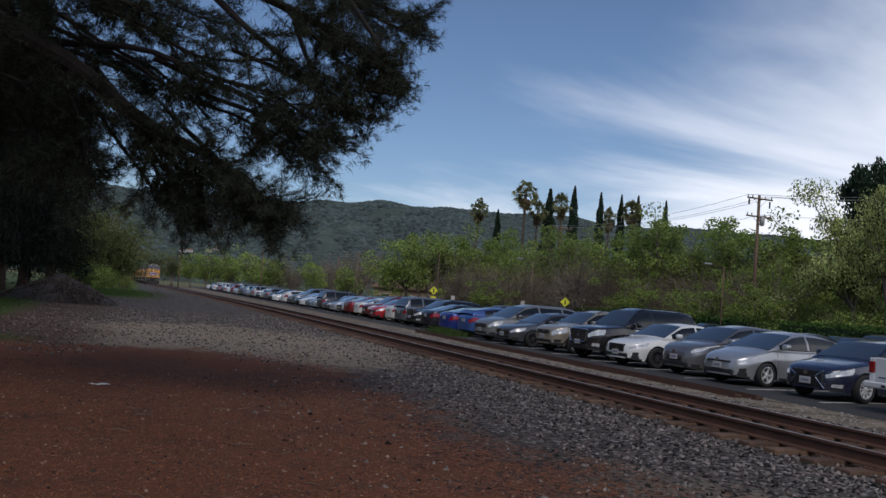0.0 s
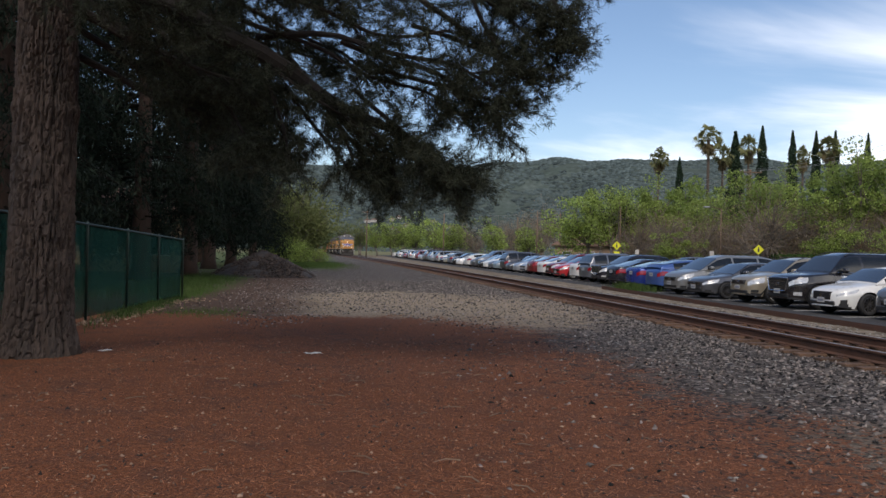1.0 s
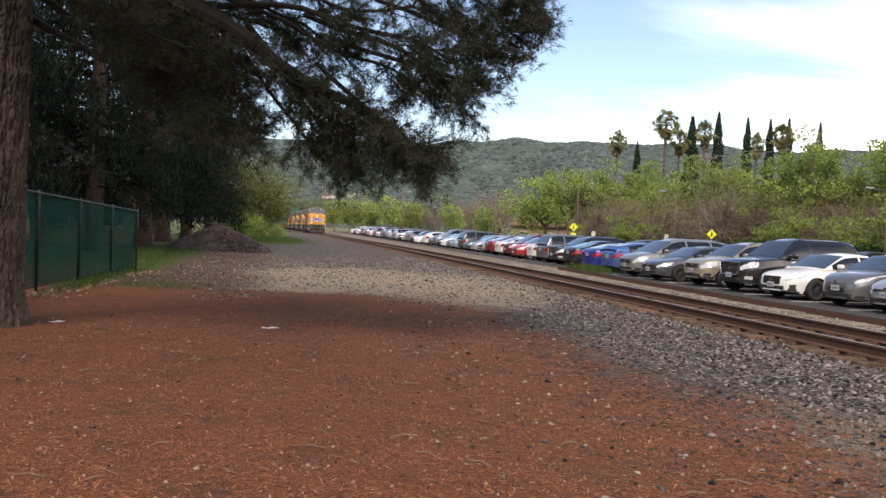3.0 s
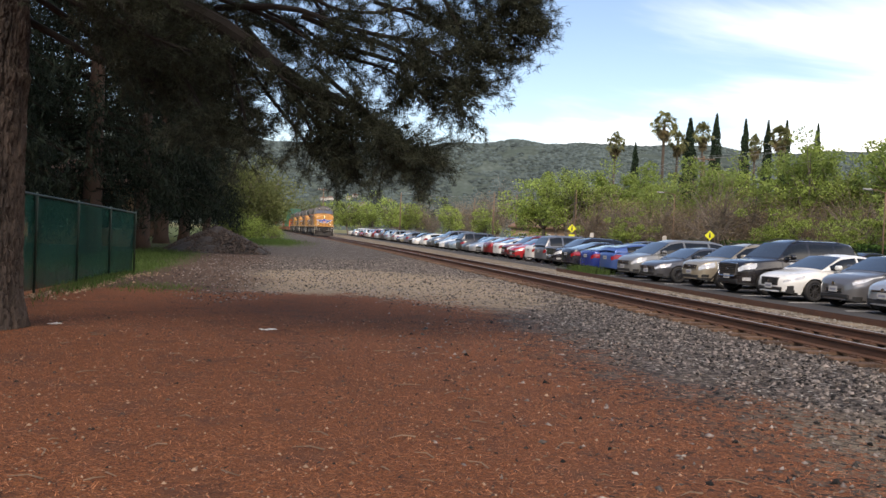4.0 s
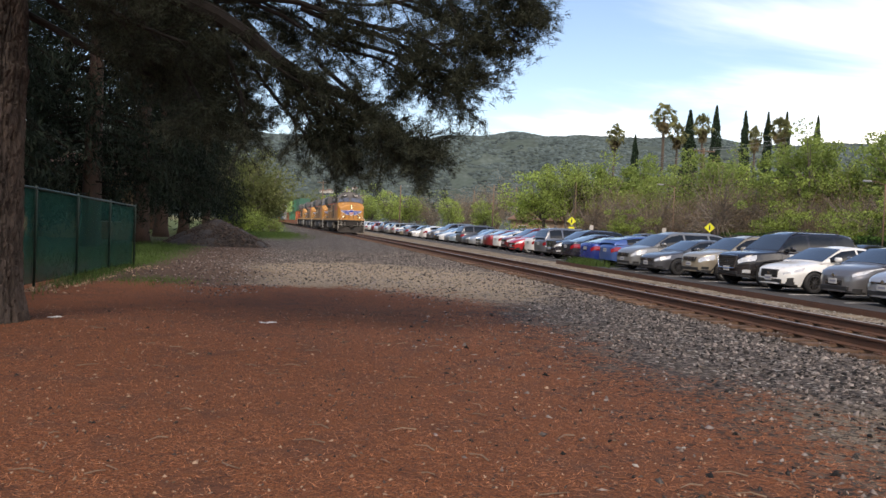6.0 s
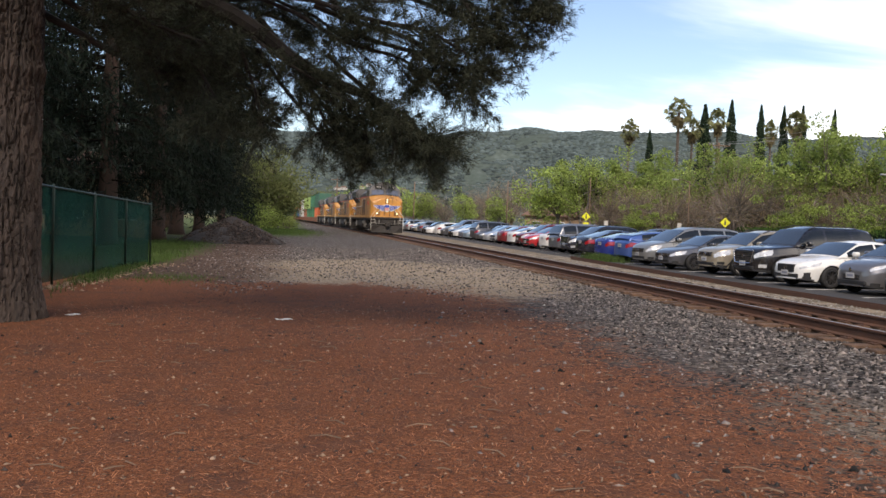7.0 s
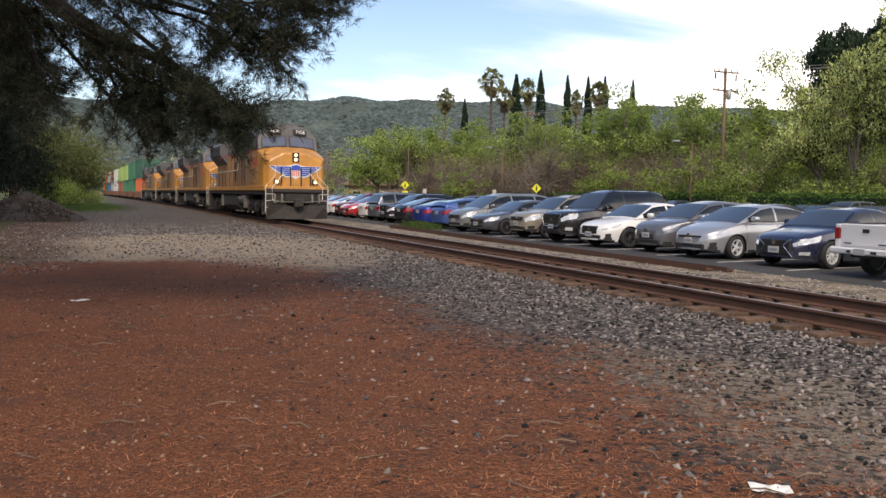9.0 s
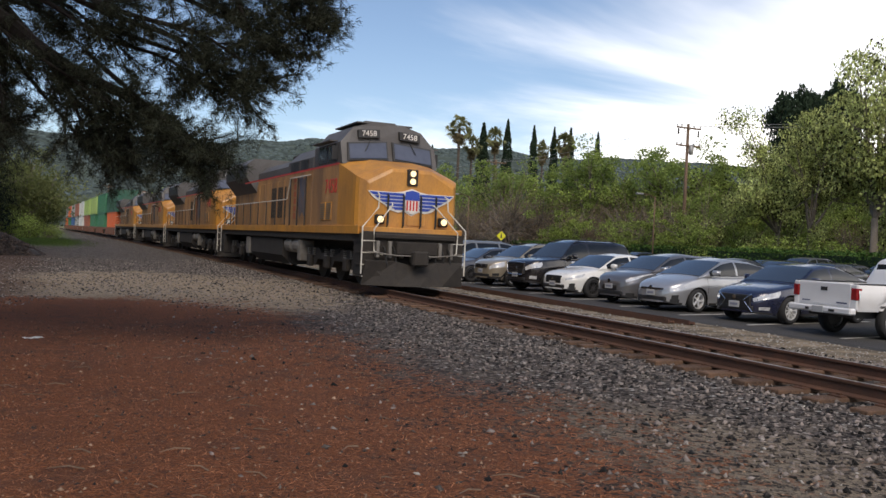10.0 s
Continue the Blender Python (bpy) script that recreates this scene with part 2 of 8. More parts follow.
# ---- building tools ----
def part(name, bm, material, parent=None, label="", smooth=False):
    """Link a bmesh as one mesh object, as a part of parent or at top level."""
    me = bpy.data.meshes.new(name)
    if isinstance(bm, tuple):
        me.from_pydata(bm[0], [], bm[1])
    else:
        bm.to_mesh(me)
        bm.free()
    for m in material if isinstance(material, (list, tuple)) else [material]:
        me.materials.append(m)
    if smooth:
        me.polygons.foreach_set("use_smooth", [True] * len(me.polygons))
    ob = new(name, me)
    if parent is not None:
        ob.parent = parent
    if label:
        ob["label"] = label
    return ob


def share(ob, name, parent, m):
    """Another part on the same mesh, at pose m in its parent."""
    o = new(name, ob.data)
    o.parent = parent
    o.matrix_basis = m
    return o


def add_box(bm, x0, x1, y0, y1, z0, z1, bevel=0.0):
    r = bmesh.ops.create_cube(bm, size=1.0)
    for v in r["verts"]:
        v.co = Vector(((x0 + x1) / 2 + v.co.x * (x1 - x0), (y0 + y1) / 2 + v.co.y * (y1 - y0), (z0 + z1) / 2 + v.co.z * (z1 - z0)))
    if bevel:
        es = list({e for v in r["verts"] for e in v.link_edges})
        bmesh.ops.bevel(bm, geom=es, offset=bevel, segments=1, affect="EDGES")
    return bm


def boxes(*rows, bevel=0.0):
    bm = bmesh.new()
    for r in rows:
        add_box(bm, *r, bevel=bevel)
    return bm


def add_tube(bm, pts, radii, seg=8, cap=True):
    """A tube along points; radii one number or one for each point."""
    if isinstance(radii, (int, float)):
        radii = [radii] * len(pts)
    pts = [Vector(p) for p in pts]
    rings = []
    for i, p in enumerate(pts):
        d = (pts[min(i + 1, len(pts) - 1)] - pts[max(i - 1, 0)]).normalized()
        ref = Vector((0, 0, 1)) if abs(d.z) < 0.9 else Vector((1, 0, 0))
        u = d.cross(ref).normalized()
        w = d.cross(u)
        rings.append([bm.verts.new(p + float(radii[i]) * (math.cos(a) * u + math.sin(a) * w)) for a in (2 * math.pi * k / seg for k in range(seg))])
    for a, b in zip(rings, rings[1:]):
        for k in range(seg):
            bm.faces.new((a[k], a[(k + 1) % seg], b[(k + 1) % seg], b[k]))
    if cap and seg > 2:
        bm.faces.new(rings[0][::-1])
        bm.faces.new(rings[-1])
    return bm


def tube(pts, radii, seg=8):
    bm = add_tube(bmesh.new(), pts, radii, seg)
    bmesh.ops.recalc_face_normals(bm, faces=bm.faces)
    return bm


def loft(sections, close_ends=True, ring=True):
    """A skin over sections of equal point counts."""
    bm = bmesh.new()
    rows = [[bm.verts.new(p) for p in s] for s in sections]
    n = len(rows[0])
    for a, b in zip(rows, rows[1:]):
        for k in range(n if ring else n - 1):
            j = (k + 1) % n
            bm.faces.new((a[k], a[j], b[j], b[k]))
    if close_ends and ring:
        bm.faces.new(rows[0][::-1])
        bm.faces.new(rows[-1])
    bmesh.ops.recalc_face_normals(bm, faces=bm.faces)
    return bm


def prism(poly, axis, lo, hi):
    """A flat polygon of (u, v), pushed out along an axis: 'x' (u=y, v=z), 'y' (u=x, v=z) or 'z' (u=x, v=y)."""
    put = {"x": lambda u, v, w: (w, u, v), "y": lambda u, v, w: (u, w, v), "z": lambda u, v, w: (u, v, w)}[axis]
    return loft([[put(u, v, lo) for u, v in poly], [put(u, v, hi) for u, v in poly]])


def leaf_mesh(centres, size, rng, aspect=0.55, down=0.0):
    """Many small folded leaves (two triangles each) at the given centres."""
    n = len(centres)
    d = rng.normal(size=(n, 3))
    d[:, 2] -= down
    d /= np.linalg.norm(d, axis=1)[:, None]
    e = np.cross(d, rng.normal(size=(n, 3)))
    e /= np.linalg.norm(e, axis=1)[:, None] + 1e-9
    s = size * rng.uniform(0.6, 1.35, size=(n, 1))
    f = np.cross(d, e)
    tip, base = centres + d * s, centres - d * s
    l, r = centres + e * s * aspect + f * s * 0.15, centres - e * s * aspect + f * s * 0.15
    v = np.stack([base, l, tip, r], 1).reshape(-1, 3)
    q = np.arange(n * 4).reshape(n, 4)
    return v, q


def to_mesh(name, v, q):
    """A mesh straight from arrays of corners and quads (or triangles)."""
    me = bpy.data.meshes.new(name)
    k = q.shape[1]
    me.vertices.add(len(v))
    me.vertices.foreach_set("co", np.asarray(v, dtype=np.float32).ravel())
    me.loops.add(q.size)
    me.loops.foreach_set("vertex_index", q.astype(np.int32).ravel())
    me.polygons.add(len(q))
    me.polygons.foreach_set("loop_start", np.arange(0, q.size, k, dtype=np.int32))
    me.polygons.foreach_set("loop_total", np.full(len(q), k, dtype=np.int32))
    me.update(calc_edges=True)
    return me


def mesh_part(name, v, q, material, parent=None):
    me = to_mesh(name, v, q)
    me.materials.append(material)
    ob = new(name, me)
    if parent is not None:
        ob.parent = parent
    return ob


def track_x(y):
    """The middle of the track: straight, then a wide bend, then straight again."""
    if y < 35:
        return 9.1
    if y < 115:
        return 9.1 - 1.94e-4 * (y - 35) ** 2
    return 7.86 - 0.031 * (y - 115)


def track_slope(y):
    return 0.0 if y < 35 else max(-0.031, -3.88e-4 * (y - 35))


def lot_x(y):
    """The front edge of the parking bays."""
    return 14.9 + 0.012 * max(0.0, y - 30)


RAIL_TOP = 0.29

# ---- ground ----
def ground_material():
    """Needle litter under the pine, grey gravel by the track, pale trodden dirt, grass by the fence."""
    m = bpy.data.materials.new("ground")
    m.use_nodes = True
    nd, ln = m.node_tree.nodes, m.node_tree.links
    b = nd["Principled BSDF"]
    co = nd.new("ShaderNodeTexCoord")
    sep = nd.new("ShaderNodeSeparateXYZ")
    ln.new(co.outputs["Object"], sep.inputs[0])
    X, Y = sep.outputs[0], sep.outputs[1]

    def noise_at(scale, detail=4, rough=0.55):
        n = nd.new("ShaderNodeTexNoise")
        n.inputs["Scale"].default_value, n.inputs["Detail"].default_value, n.inputs["Roughness"].default_value = scale, detail, rough
        ln.new(co.outputs["Object"], n.inputs[0])
        return n.outputs[0]

    def op(kind, a, c=None, clamp=False):
        k = nd.new("ShaderNodeMath")
        k.operation, k.use_clamp = kind, clamp
        for i, v in enumerate((a, c)):
            if v is None:
                continue
            if isinstance(v, (int, float)):
                k.inputs[i].default_value = v
            else:
                ln.new(v, k.inputs[i])
        return k.outputs[0]

    def step(v, lo, hi):
        k = nd.new("ShaderNodeMapRange")
        k.interpolation_type = "SMOOTHSTEP"
        k.inputs["From Min"].default_value, k.inputs["From Max"].default_value = lo, hi
        ln.new(v, k.inputs[0])
        return k.outputs[0]

    def mix(f, a, c):
        k = nd.new("ShaderNodeMix")
        k.data_type = "RGBA"
        ln.new(f, k.inputs[0])
        for i, v in ((6, a), (7, c)):
            if isinstance(v, tuple):
                k.inputs[i].default_value = (*v, 1)
            else:
                ln.new(v, k.inputs[i])
        return k.outputs[2]

    big, mid, fine, grit = noise_at(0.22, 3), noise_at(1.3, 6, 0.65), noise_at(9, 5, 0.7), noise_at(60, 3, 0.7)
    wob = op("ADD", op("MULTIPLY", op("SUBTRACT", big, 0.5), 5.0), op("MULTIPLY", op("SUBTRACT", mid, 0.5), 3.5))
    vor = nd.new("ShaderNodeTexVoronoi")
    vor.inputs["Scale"].default_value = 22
    ln.new(co.outputs["Object"], vor.inputs[0])
    stone_tone = nd.new("ShaderNodeSeparateColor")
    ln.new(vor.outputs["Color"], stone_tone.inputs[0])
    tone = stone_tone.outputs[0]
    # grey gravel, stone by stone
    gravel = mix(step(tone, 0.1, 1.0), (0.017, 0.014, 0.013), (0.135, 0.116, 0.104))
    gravel = mix(step(tone, 0.93, 0.97), gravel, (0.33, 0.32, 0.30))
    gravel = mix(op("MULTIPLY", step(mid, 0.5, 0.72), 0.45), gravel, (0.115, 0.092, 0.07))
    # needle litter
    strand = noise_at(130, 2, 0.8)
    duff = mix(step(op("ADD", op("MULTIPLY", grit, 0.6), op("MULTIPLY", strand, 0.4)), 0.36, 0.62), (0.030, 0.012, 0.008), (0.245, 0.085, 0.034))
    duff = mix(op("MULTIPLY", step(fine, 0.5, 0.7), 0.45), duff, (0.19, 0.076, 0.030))
    duff = mix(op("MULTIPLY", step(strand, 0.58, 0.68), 0.7), duff, (0.34, 0.18, 0.09))
    duff = mix(op("MULTIPLY", step(noise_at(26, 4, 0.7), 0.52, 0.66), 0.6), duff, (0.05, 0.022, 0.014))
    duff = mix(op("MULTIPLY", step(mid, 0.48, 0.68), 0.6), duff, (0.075, 0.036, 0.024))
    duff = mix(op("MULTIPLY", step(noise_at(5.0, 6, 0.75), 0.56, 0.68), 0.7), duff, (0.042, 0.02, 0.014))
    duff = mix(op("MULTIPLY", step(noise_at(14.0, 3, 0.6), 0.66, 0.71), 0.75), duff, (0.30, 0.20, 0.13))
    # pale dirt
    dirt = mix(step(fine, 0.3, 0.7), (0.20, 0.155, 0.105), (0.35, 0.28, 0.195))
    dirt = mix(op("MULTIPLY", step(tone, 0.7, 0.9), 0.6), dirt, (0.15, 0.145, 0.14))
    grass = mix(step(fine, 0.3, 0.7), (0.04, 0.058, 0.02), (0.085, 0.11, 0.035))
    field = mix(step(mid, 0.35, 0.7), (0.10, 0.12, 0.045), (0.20, 0.165, 0.10))
    col = gravel
    # pale patch beyond the litter
    px, py = op("DIVIDE", op("SUBTRACT", X, 3.0), 4.6), op("DIVIDE", op("SUBTRACT", Y, 25.5), 8.0)
    rad = op("ADD", op("ADD", op("MULTIPLY", px, px), op("MULTIPLY", py, py)), op("MULTIPLY", op("SUBTRACT", mid, 0.5), 3.2))
    col = mix(op("MULTIPLY", op("MULTIPLY", op("SUBTRACT", 1.0, step(rad, 0.5, 1.5)), step(op("ADD", mid, op("MULTIPLY", fine, 0.35)), 0.40, 0.60)), 0.92), col, dirt)
    # tan fines between litter and ballast
    qx, qy = op("DIVIDE", op("SUBTRACT", X, 5.0), 1.3), op("DIVIDE", op("SUBTRACT", Y, 5.4), 2.6)
    rad2 = op("ADD", op("ADD", op("MULTIPLY", qx, qx), op("MULTIPLY", qy, qy)), op("MULTIPLY", op("SUBTRACT", mid, 0.5), 2.6))
    col = mix(op("MULTIPLY", op("SUBTRACT", 1.0, step(rad2, 0.3, 1.5)), op("MULTIPLY", step(op("ADD", tone, grit), 0.45, 1.2), 0.8)), col, mix(step(grit, 0.4, 0.6), (0.13, 0.105, 0.078), (0.25, 0.205, 0.15)))
    # brown trodden earth between the gravel and the fence
    earth = mix(step(fine, 0.3, 0.7), (0.034, 0.020, 0.014), (0.095, 0.056, 0.038))
    west = op("SUBTRACT", 1.0, step(op("ADD", X, op("MULTIPLY", wob, 0.8)), -1.8, 0.6))
    col = mix(op("MULTIPLY", op("MULTIPLY", west, op("SUBTRACT", 1.0, step(op("ADD", Y, wob), 44.0, 56.0))), 0.9), col, earth)
    # verge between track and bays
    col = mix(op("MULTIPLY", step(op("ADD", X, op("MULTIPLY", wob, 0.12)), 10.75, 11.5), 0.9), col, mix(step(mid, 0.4, 0.62), (0.105, 0.085, 0.06), dirt))
    # litter
    inner = op("MULTIPLY", op("SUBTRACT", 1.0, step(op("ADD", Y, wob), 18.5, 23.0)), op("SUBTRACT", 1.0, step(op("ADD", X, op("MULTIPLY", wob, 0.9)), 1.0, 6.4)))
    patchy = op("ADD", op("MULTIPLY", noise_at(2.2, 7, 0.72), 0.9), op("MULTIPLY", tone, 0.45))
    col = mix(step(op("ADD", op("MULTIPLY", inner, 0.75), patchy), 0.88, 1.12), col, duff)
    # grass along the fence and by the far bushes
    left = op("SUBTRACT", 1.0, step(op("ADD", X, op("MULTIPLY", wob, 0.35)), -4.4, -3.2))
    col = mix(op("MULTIPLY", op("MULTIPLY", left, step(Y, 26.0, 31.0)), step(mid, 0.36, 0.56)), col, grass)
    far_l = op("MULTIPLY", op("SUBTRACT", 1.0, step(op("ADD", X, op("MULTIPLY", wob, 0.5)), 0.5, 2.5)), step(op("ADD", Y, wob), 62.0, 76.0))
    col = mix(op("MULTIPLY", far_l, 0.85), col, grass)
    col = mix(step(Y, 240.0, 300.0), col, field)
    col = mix(step(X, 44.0, 48.0), col, field)
    ln.new(col, b.inputs["Base Color"])
    b.inputs["Roughness"].default_value = 0.95
    b.inputs["Specular IOR Level"].default_value = 0.2
    h = op("ADD", op("MULTIPLY", vor.outputs["Distance"], 1.2), op("MULTIPLY", grit, 0.9))
    bp = nd.new("ShaderNodeBump")
    bp.inputs["Strength"].default_value, bp.inputs["Distance"].default_value = 0.8, 0.018
    ln.new(h, bp.inputs["Height"])
    ln.new(bp.outputs[0], b.inputs["Normal"])
    return m


def ground_z(x, y):
    """Low ballast bank under the track, slight unevenness elsewhere."""
    d = abs(x - track_x(y))
    z = 0.055 * min(1.0, max(0.0, (3.2 - d) / 1.7))
    if d > 2.2 and x < 13 and y < 60:
        z += 0.035 * noise.noise((x * 0.5, y * 0.5, 0)) * min(1, (d - 2.2) / 2)
    return z


xs = np.concatenate([[-2600, -900, -300, -100, -45, -25, -16], np.arange(-12, 15.01, 0.3), [18, 24, 35, 50, 80, 150, 400, 1000, 2600]])
ys = np.concatenate([[-900, -300, -100, -40, -15, -5], np.arange(0, 40, 0.4), np.arange(40, 120, 2.5), np.arange(120, 460, 12), [600, 900, 1400, 2800]])
gv = [(x, y, ground_z(x, y)) for y in ys for x in xs]
nx_ = len(xs)
gq = np.array([(j * nx_ + i, j * nx_ + i + 1, (j + 1) * nx_ + i + 1, (j + 1) * nx_ + i) for j in range(len(ys) - 1) for i in range(nx_ - 1)])
ground = mesh_part("ground", np.array(gv), gq, ground_material())
ground.data.polygons.foreach_set("use_smooth", [True] * len(ground.data.polygons))
tagged(ground, "red-brown needle litter, grey gravel and pale trodden dirt", "ground", kind="structure")

# parking lot
lot_ys = list(np.arange(-60, 300, 6.0))
lot_bm = loft([[(lot_x(y) - 0.9 + 0.25 * noise.noise((0, y * 0.4, 3)), y, 0.0), (lot_x(y) - 0.75 + 0.25 * noise.noise((0, y * 0.4, 3)), y, 0.03), (44, y, 0.03), (44, y, -0.1)] for y in lot_ys], ring=False)
lot = part("pavement", lot_bm, M_ASPHALT)
tagged(lot, "dark asphalt parking lot with worn white bay lines", "parking lot", kind="structure")
BAY_ANGLE = radians(10)
line_bm = add_box(bmesh.new(), 0, 5.2, -0.05, 0.05, 0, 0.004)
line0 = part("bay_line", line_bm, M_LINE, lot)
bay_ys = [9.9, 12.5, 15.1, 17.5, 20.05, 22.6, 25.2, 28.0, 30.9] + [33.7 + 2.8 * i for i in range(24)]
for i, y in enumerate(bay_ys):
    m = pose(lot_x(y), y, 0.031, 0, 0, math.degrees(BAY_ANGLE))
    if i == 0:
        line0.matrix_basis = m
    else:
        share(line0, "bay_line", lot, m)

# ---- track ----
track = tagged(new("railway_track"), "rusty steel rails on old wooden sleepers in grey ballast", "railway", kind="structure")
RAIL_PROFILE = [(-0.07, 0), (0.07, 0), (0.07, 0.015), (0.012, 0.04), (0.010, 0.135), (0.036, 0.145), (0.036, 0.17), (0.028, 0.178), (-0.028, 0.178), (-0.036, 0.17), (-0.036, 0.145), (-0.010, 0.135), (-0.012, 0.04), (-0.07, 0.015)]
rail_ys = list(np.arange(-60, 36, 12.0)) + list(np.arange(36, 460, 8.0))
for side in (-0.753, 0.753):
    rl = part("rail", loft([[(track_x(y) + side + u, y, RAIL_TOP - 0.178 + v) for u, v in RAIL_PROFILE] for y in rail_ys]), M_RAIL, track)
    part("running_surface", loft([[(track_x(y) + side + u, y, RAIL_TOP + v) for u, v in ((-0.024, 0), (0.024, 0), (0.022, 0.002), (-0.022, 0.002))] for y in rail_ys]), M_RAILTOP, rl, "bright worn rail head")
rs = random.Random(4)
tie0 = None
stuff_bm = bmesh.new()
plate_bm = bmesh.new()
for i in range(420):
    y = -6 + 0.56 * i + rs.uniform(-0.04, 0.04)
    m = pose(track_x(y), y, 0.03 + rs.uniform(-0.01, 0.012), 0, 0, rs.uniform(-1.5, 1.5))
    if i < 130:
        if tie0 is None:
            tie0 = part("sleeper", add_box(bmesh.new(), -1.3, 1.3, -0.115, 0.115, -0.08, 0.075, 0.012), M_TIE, track)
            tie0.matrix_basis = m
        else:
            share(tie0, "sleeper", track, m)
    else:
        add_box(stuff_bm, track_x(y) - 1.3, track_x(y) + 1.3, y - 0.115, y + 0.115, -0.05, 0.105)
    if i < 200:
        for s in (-0.753, 0.753):
            add_box(plate_bm, track_x(y) + s - 0.17, track_x(y) + s + 0.17, y - 0.09, y + 0.09, 0.1, 0.118)
            for u in (-0.10, 0.10):
                add_box(plate_bm, track_x(y) + s + u - 0.018, track_x(y) + s + u + 0.018, y - 0.02, y + 0.02, 0.118, 0.14)
tagged(part("far_sleepers", stuff_bm, M_TIE, track), kind="stuff")
tagged(part("tie_plates", plate_bm, M_RAIL, track, "rusty tie plates and spikes"), kind="stuff")


def loose_rail(x, y0, y1, z, bend, label):
    n = 10
    pts = [(x + bend * ((k / n) ** 2), y0 + (y1 - y0) * k / n) for k in range(n + 1)]
    ob = part("loose_rail", loft([[(px + v, py, z + 0.07 + u) for u, v in RAIL_PROFILE] for px, py in pts]), M_RAIL)
    return tagged(ob, label, "rail", "loose rails by the lot")


loose_rail(12.98, 15.6, 40.0, -0.03, 0.55, "long rusty rail lying on its side on the verge")
loose_rail(13.32, 15.3, 41.5, -0.03, 0.7, "long rusty rail lying on its side on the verge")


# ---- hills ----
CREST = [(-60, 5.4), (-1, 5.7), (5, 6.0), (10.9, 6.0), (13, 6.05), (15.5, 6.45), (17.5, 6.3), (20.5, 6.6), (24, 6.4), (29, 6.35), (33, 6.15), (45, 5.9), (95, 5.4)]
HILL_NEAR, HILL_DEPTH = 1150.0, 650.0


def crest(a):
    """Height of the ridge line at a bearing."""
    return 1715 * math.tan(radians(float(np.interp(a, [c[0] for c in CREST], [c[1] for c in CREST])))) - 8.0 + 2.5 * math.sin(radians(a * 31))


def hill_z(x, y):
    """The hillside: rises to the crest, with spurs and gullies that die out at the top."""
    r, a = math.hypot(x, y), math.degrees(math.atan2(x, y))
    t = min(1.0, max(0.0, (r - HILL_NEAR) / HILL_DEPTH))
    rise = crest(a) * math.sin(min(1, t * 1.15) * math.pi / 2) ** 1.2
    spur = noise.noise((x * 0.0055, y * 0.0055, 2.0)) * 1.1 + 0.5 * noise.noise((x * 0.014, y * 0.014, 7.0))
    return rise + 42 * spur * t * max(0.0, 0.9 - t) * 2.2


def ridge(mat_):
    angles = np.radians(np.arange(-60, 95, 0.3))
    rows = np.linspace(0, 1, 46)
    va = []
    for a in angles:
        for t in rows:
            r = HILL_NEAR + HILL_DEPTH * t
            x, y = r * math.sin(a), r * math.cos(a)
            va.append((x, y, hill_z(x, y)))
    n = len(rows)
    q = np.array([(i * n + j, (i + 1) * n + j, (i + 1) * n + j + 1, i * n + j + 1) for i in range(len(angles) - 1) for j in range(n - 1)])
    ob = mesh_part("backdrop_hill", np.array(va), q, mat_)
    ob.data.polygons.foreach_set("use_smooth", [True] * len(ob.data.polygons))
    return tagged(ob, "long wooded hill ridge, dark green tree cover coloured blue-grey for haze", "hill", kind="structure")


def hill_trees(mat_, count, seed):
    """Rounded tree crowns that cover the hillside, thinner in the clearings."""
    g = np.random.default_rng(seed)
    phi = (1 + 5 ** 0.5) / 2
    ico = np.array([(-1, phi, 0), (1, phi, 0), (-1, -phi, 0), (1, -phi, 0), (0, -1, phi), (0, 1, phi), (0, -1, -phi), (0, 1, -phi), (phi, 0, -1), (phi, 0, 1), (-phi, 0, -1), (-phi, 0, 1)]) / 1.9
    tri = np.array([(0, 11, 5), (0, 5, 1), (0, 1, 7), (0, 7, 10), (0, 10, 11), (1, 5, 9), (5, 11, 4), (11, 10, 2), (10, 7, 6), (7, 1, 8), (3, 9, 4), (3, 4, 2), (3, 2, 6), (3, 6, 8), (3, 8, 9), (4, 9, 5), (2, 4, 11), (6, 2, 10), (8, 6, 7), (9, 8, 1)])
    a = np.radians(g.uniform(-9, 48, count))
    r = HILL_NEAR + HILL_DEPTH * g.uniform(0.03, 0.95, count)
    pts = []
    for x, y in zip(r * np.sin(a), r * np.cos(a)):
        if noise.noise((x * 0.012, y * 0.012, 4.0)) + 0.5 * noise.noise((x * 0.04, y * 0.04, 9.0)) > -0.28:
            pts.append((x, y, hill_z(x, y)))
    p = np.array(pts)
    n = len(p)
    size = g.uniform(2.2, 4.8, (n, 1, 1)) * g.uniform(0.75, 1.25, (n, 12, 1)) * np.array([1.35, 1.35, 0.9])
    p[:, 2] -= size[:, 0, 2] * 0.35
    v = (ico[None] * size + p[:, None, :]).reshape(-1, 3)
    q = (tri[None] + 12 * np.arange(n)[:, None, None]).reshape(-1, 3)
    ob = mesh_part("hillside_trees", v, q, mat_)
    ob.data.polygons.foreach_set("use_smooth", [True] * len(ob.data.polygons))
    return tagged(ob, "dense dark green woods covering the hill, haze tint in the colour", "woods", kind="stuff")


# distance haze is mixed into both hill colours as a pale blue-grey tint
M_HILL = surf("hazy_wooded_hillside", (0.072, 0.090, 0.082), 0.5, 0.02, 0.11, 1.0, 0.0, dirt=(0.055, 0.075, 0.064), dirt_amount=0.6, spec=0.0)
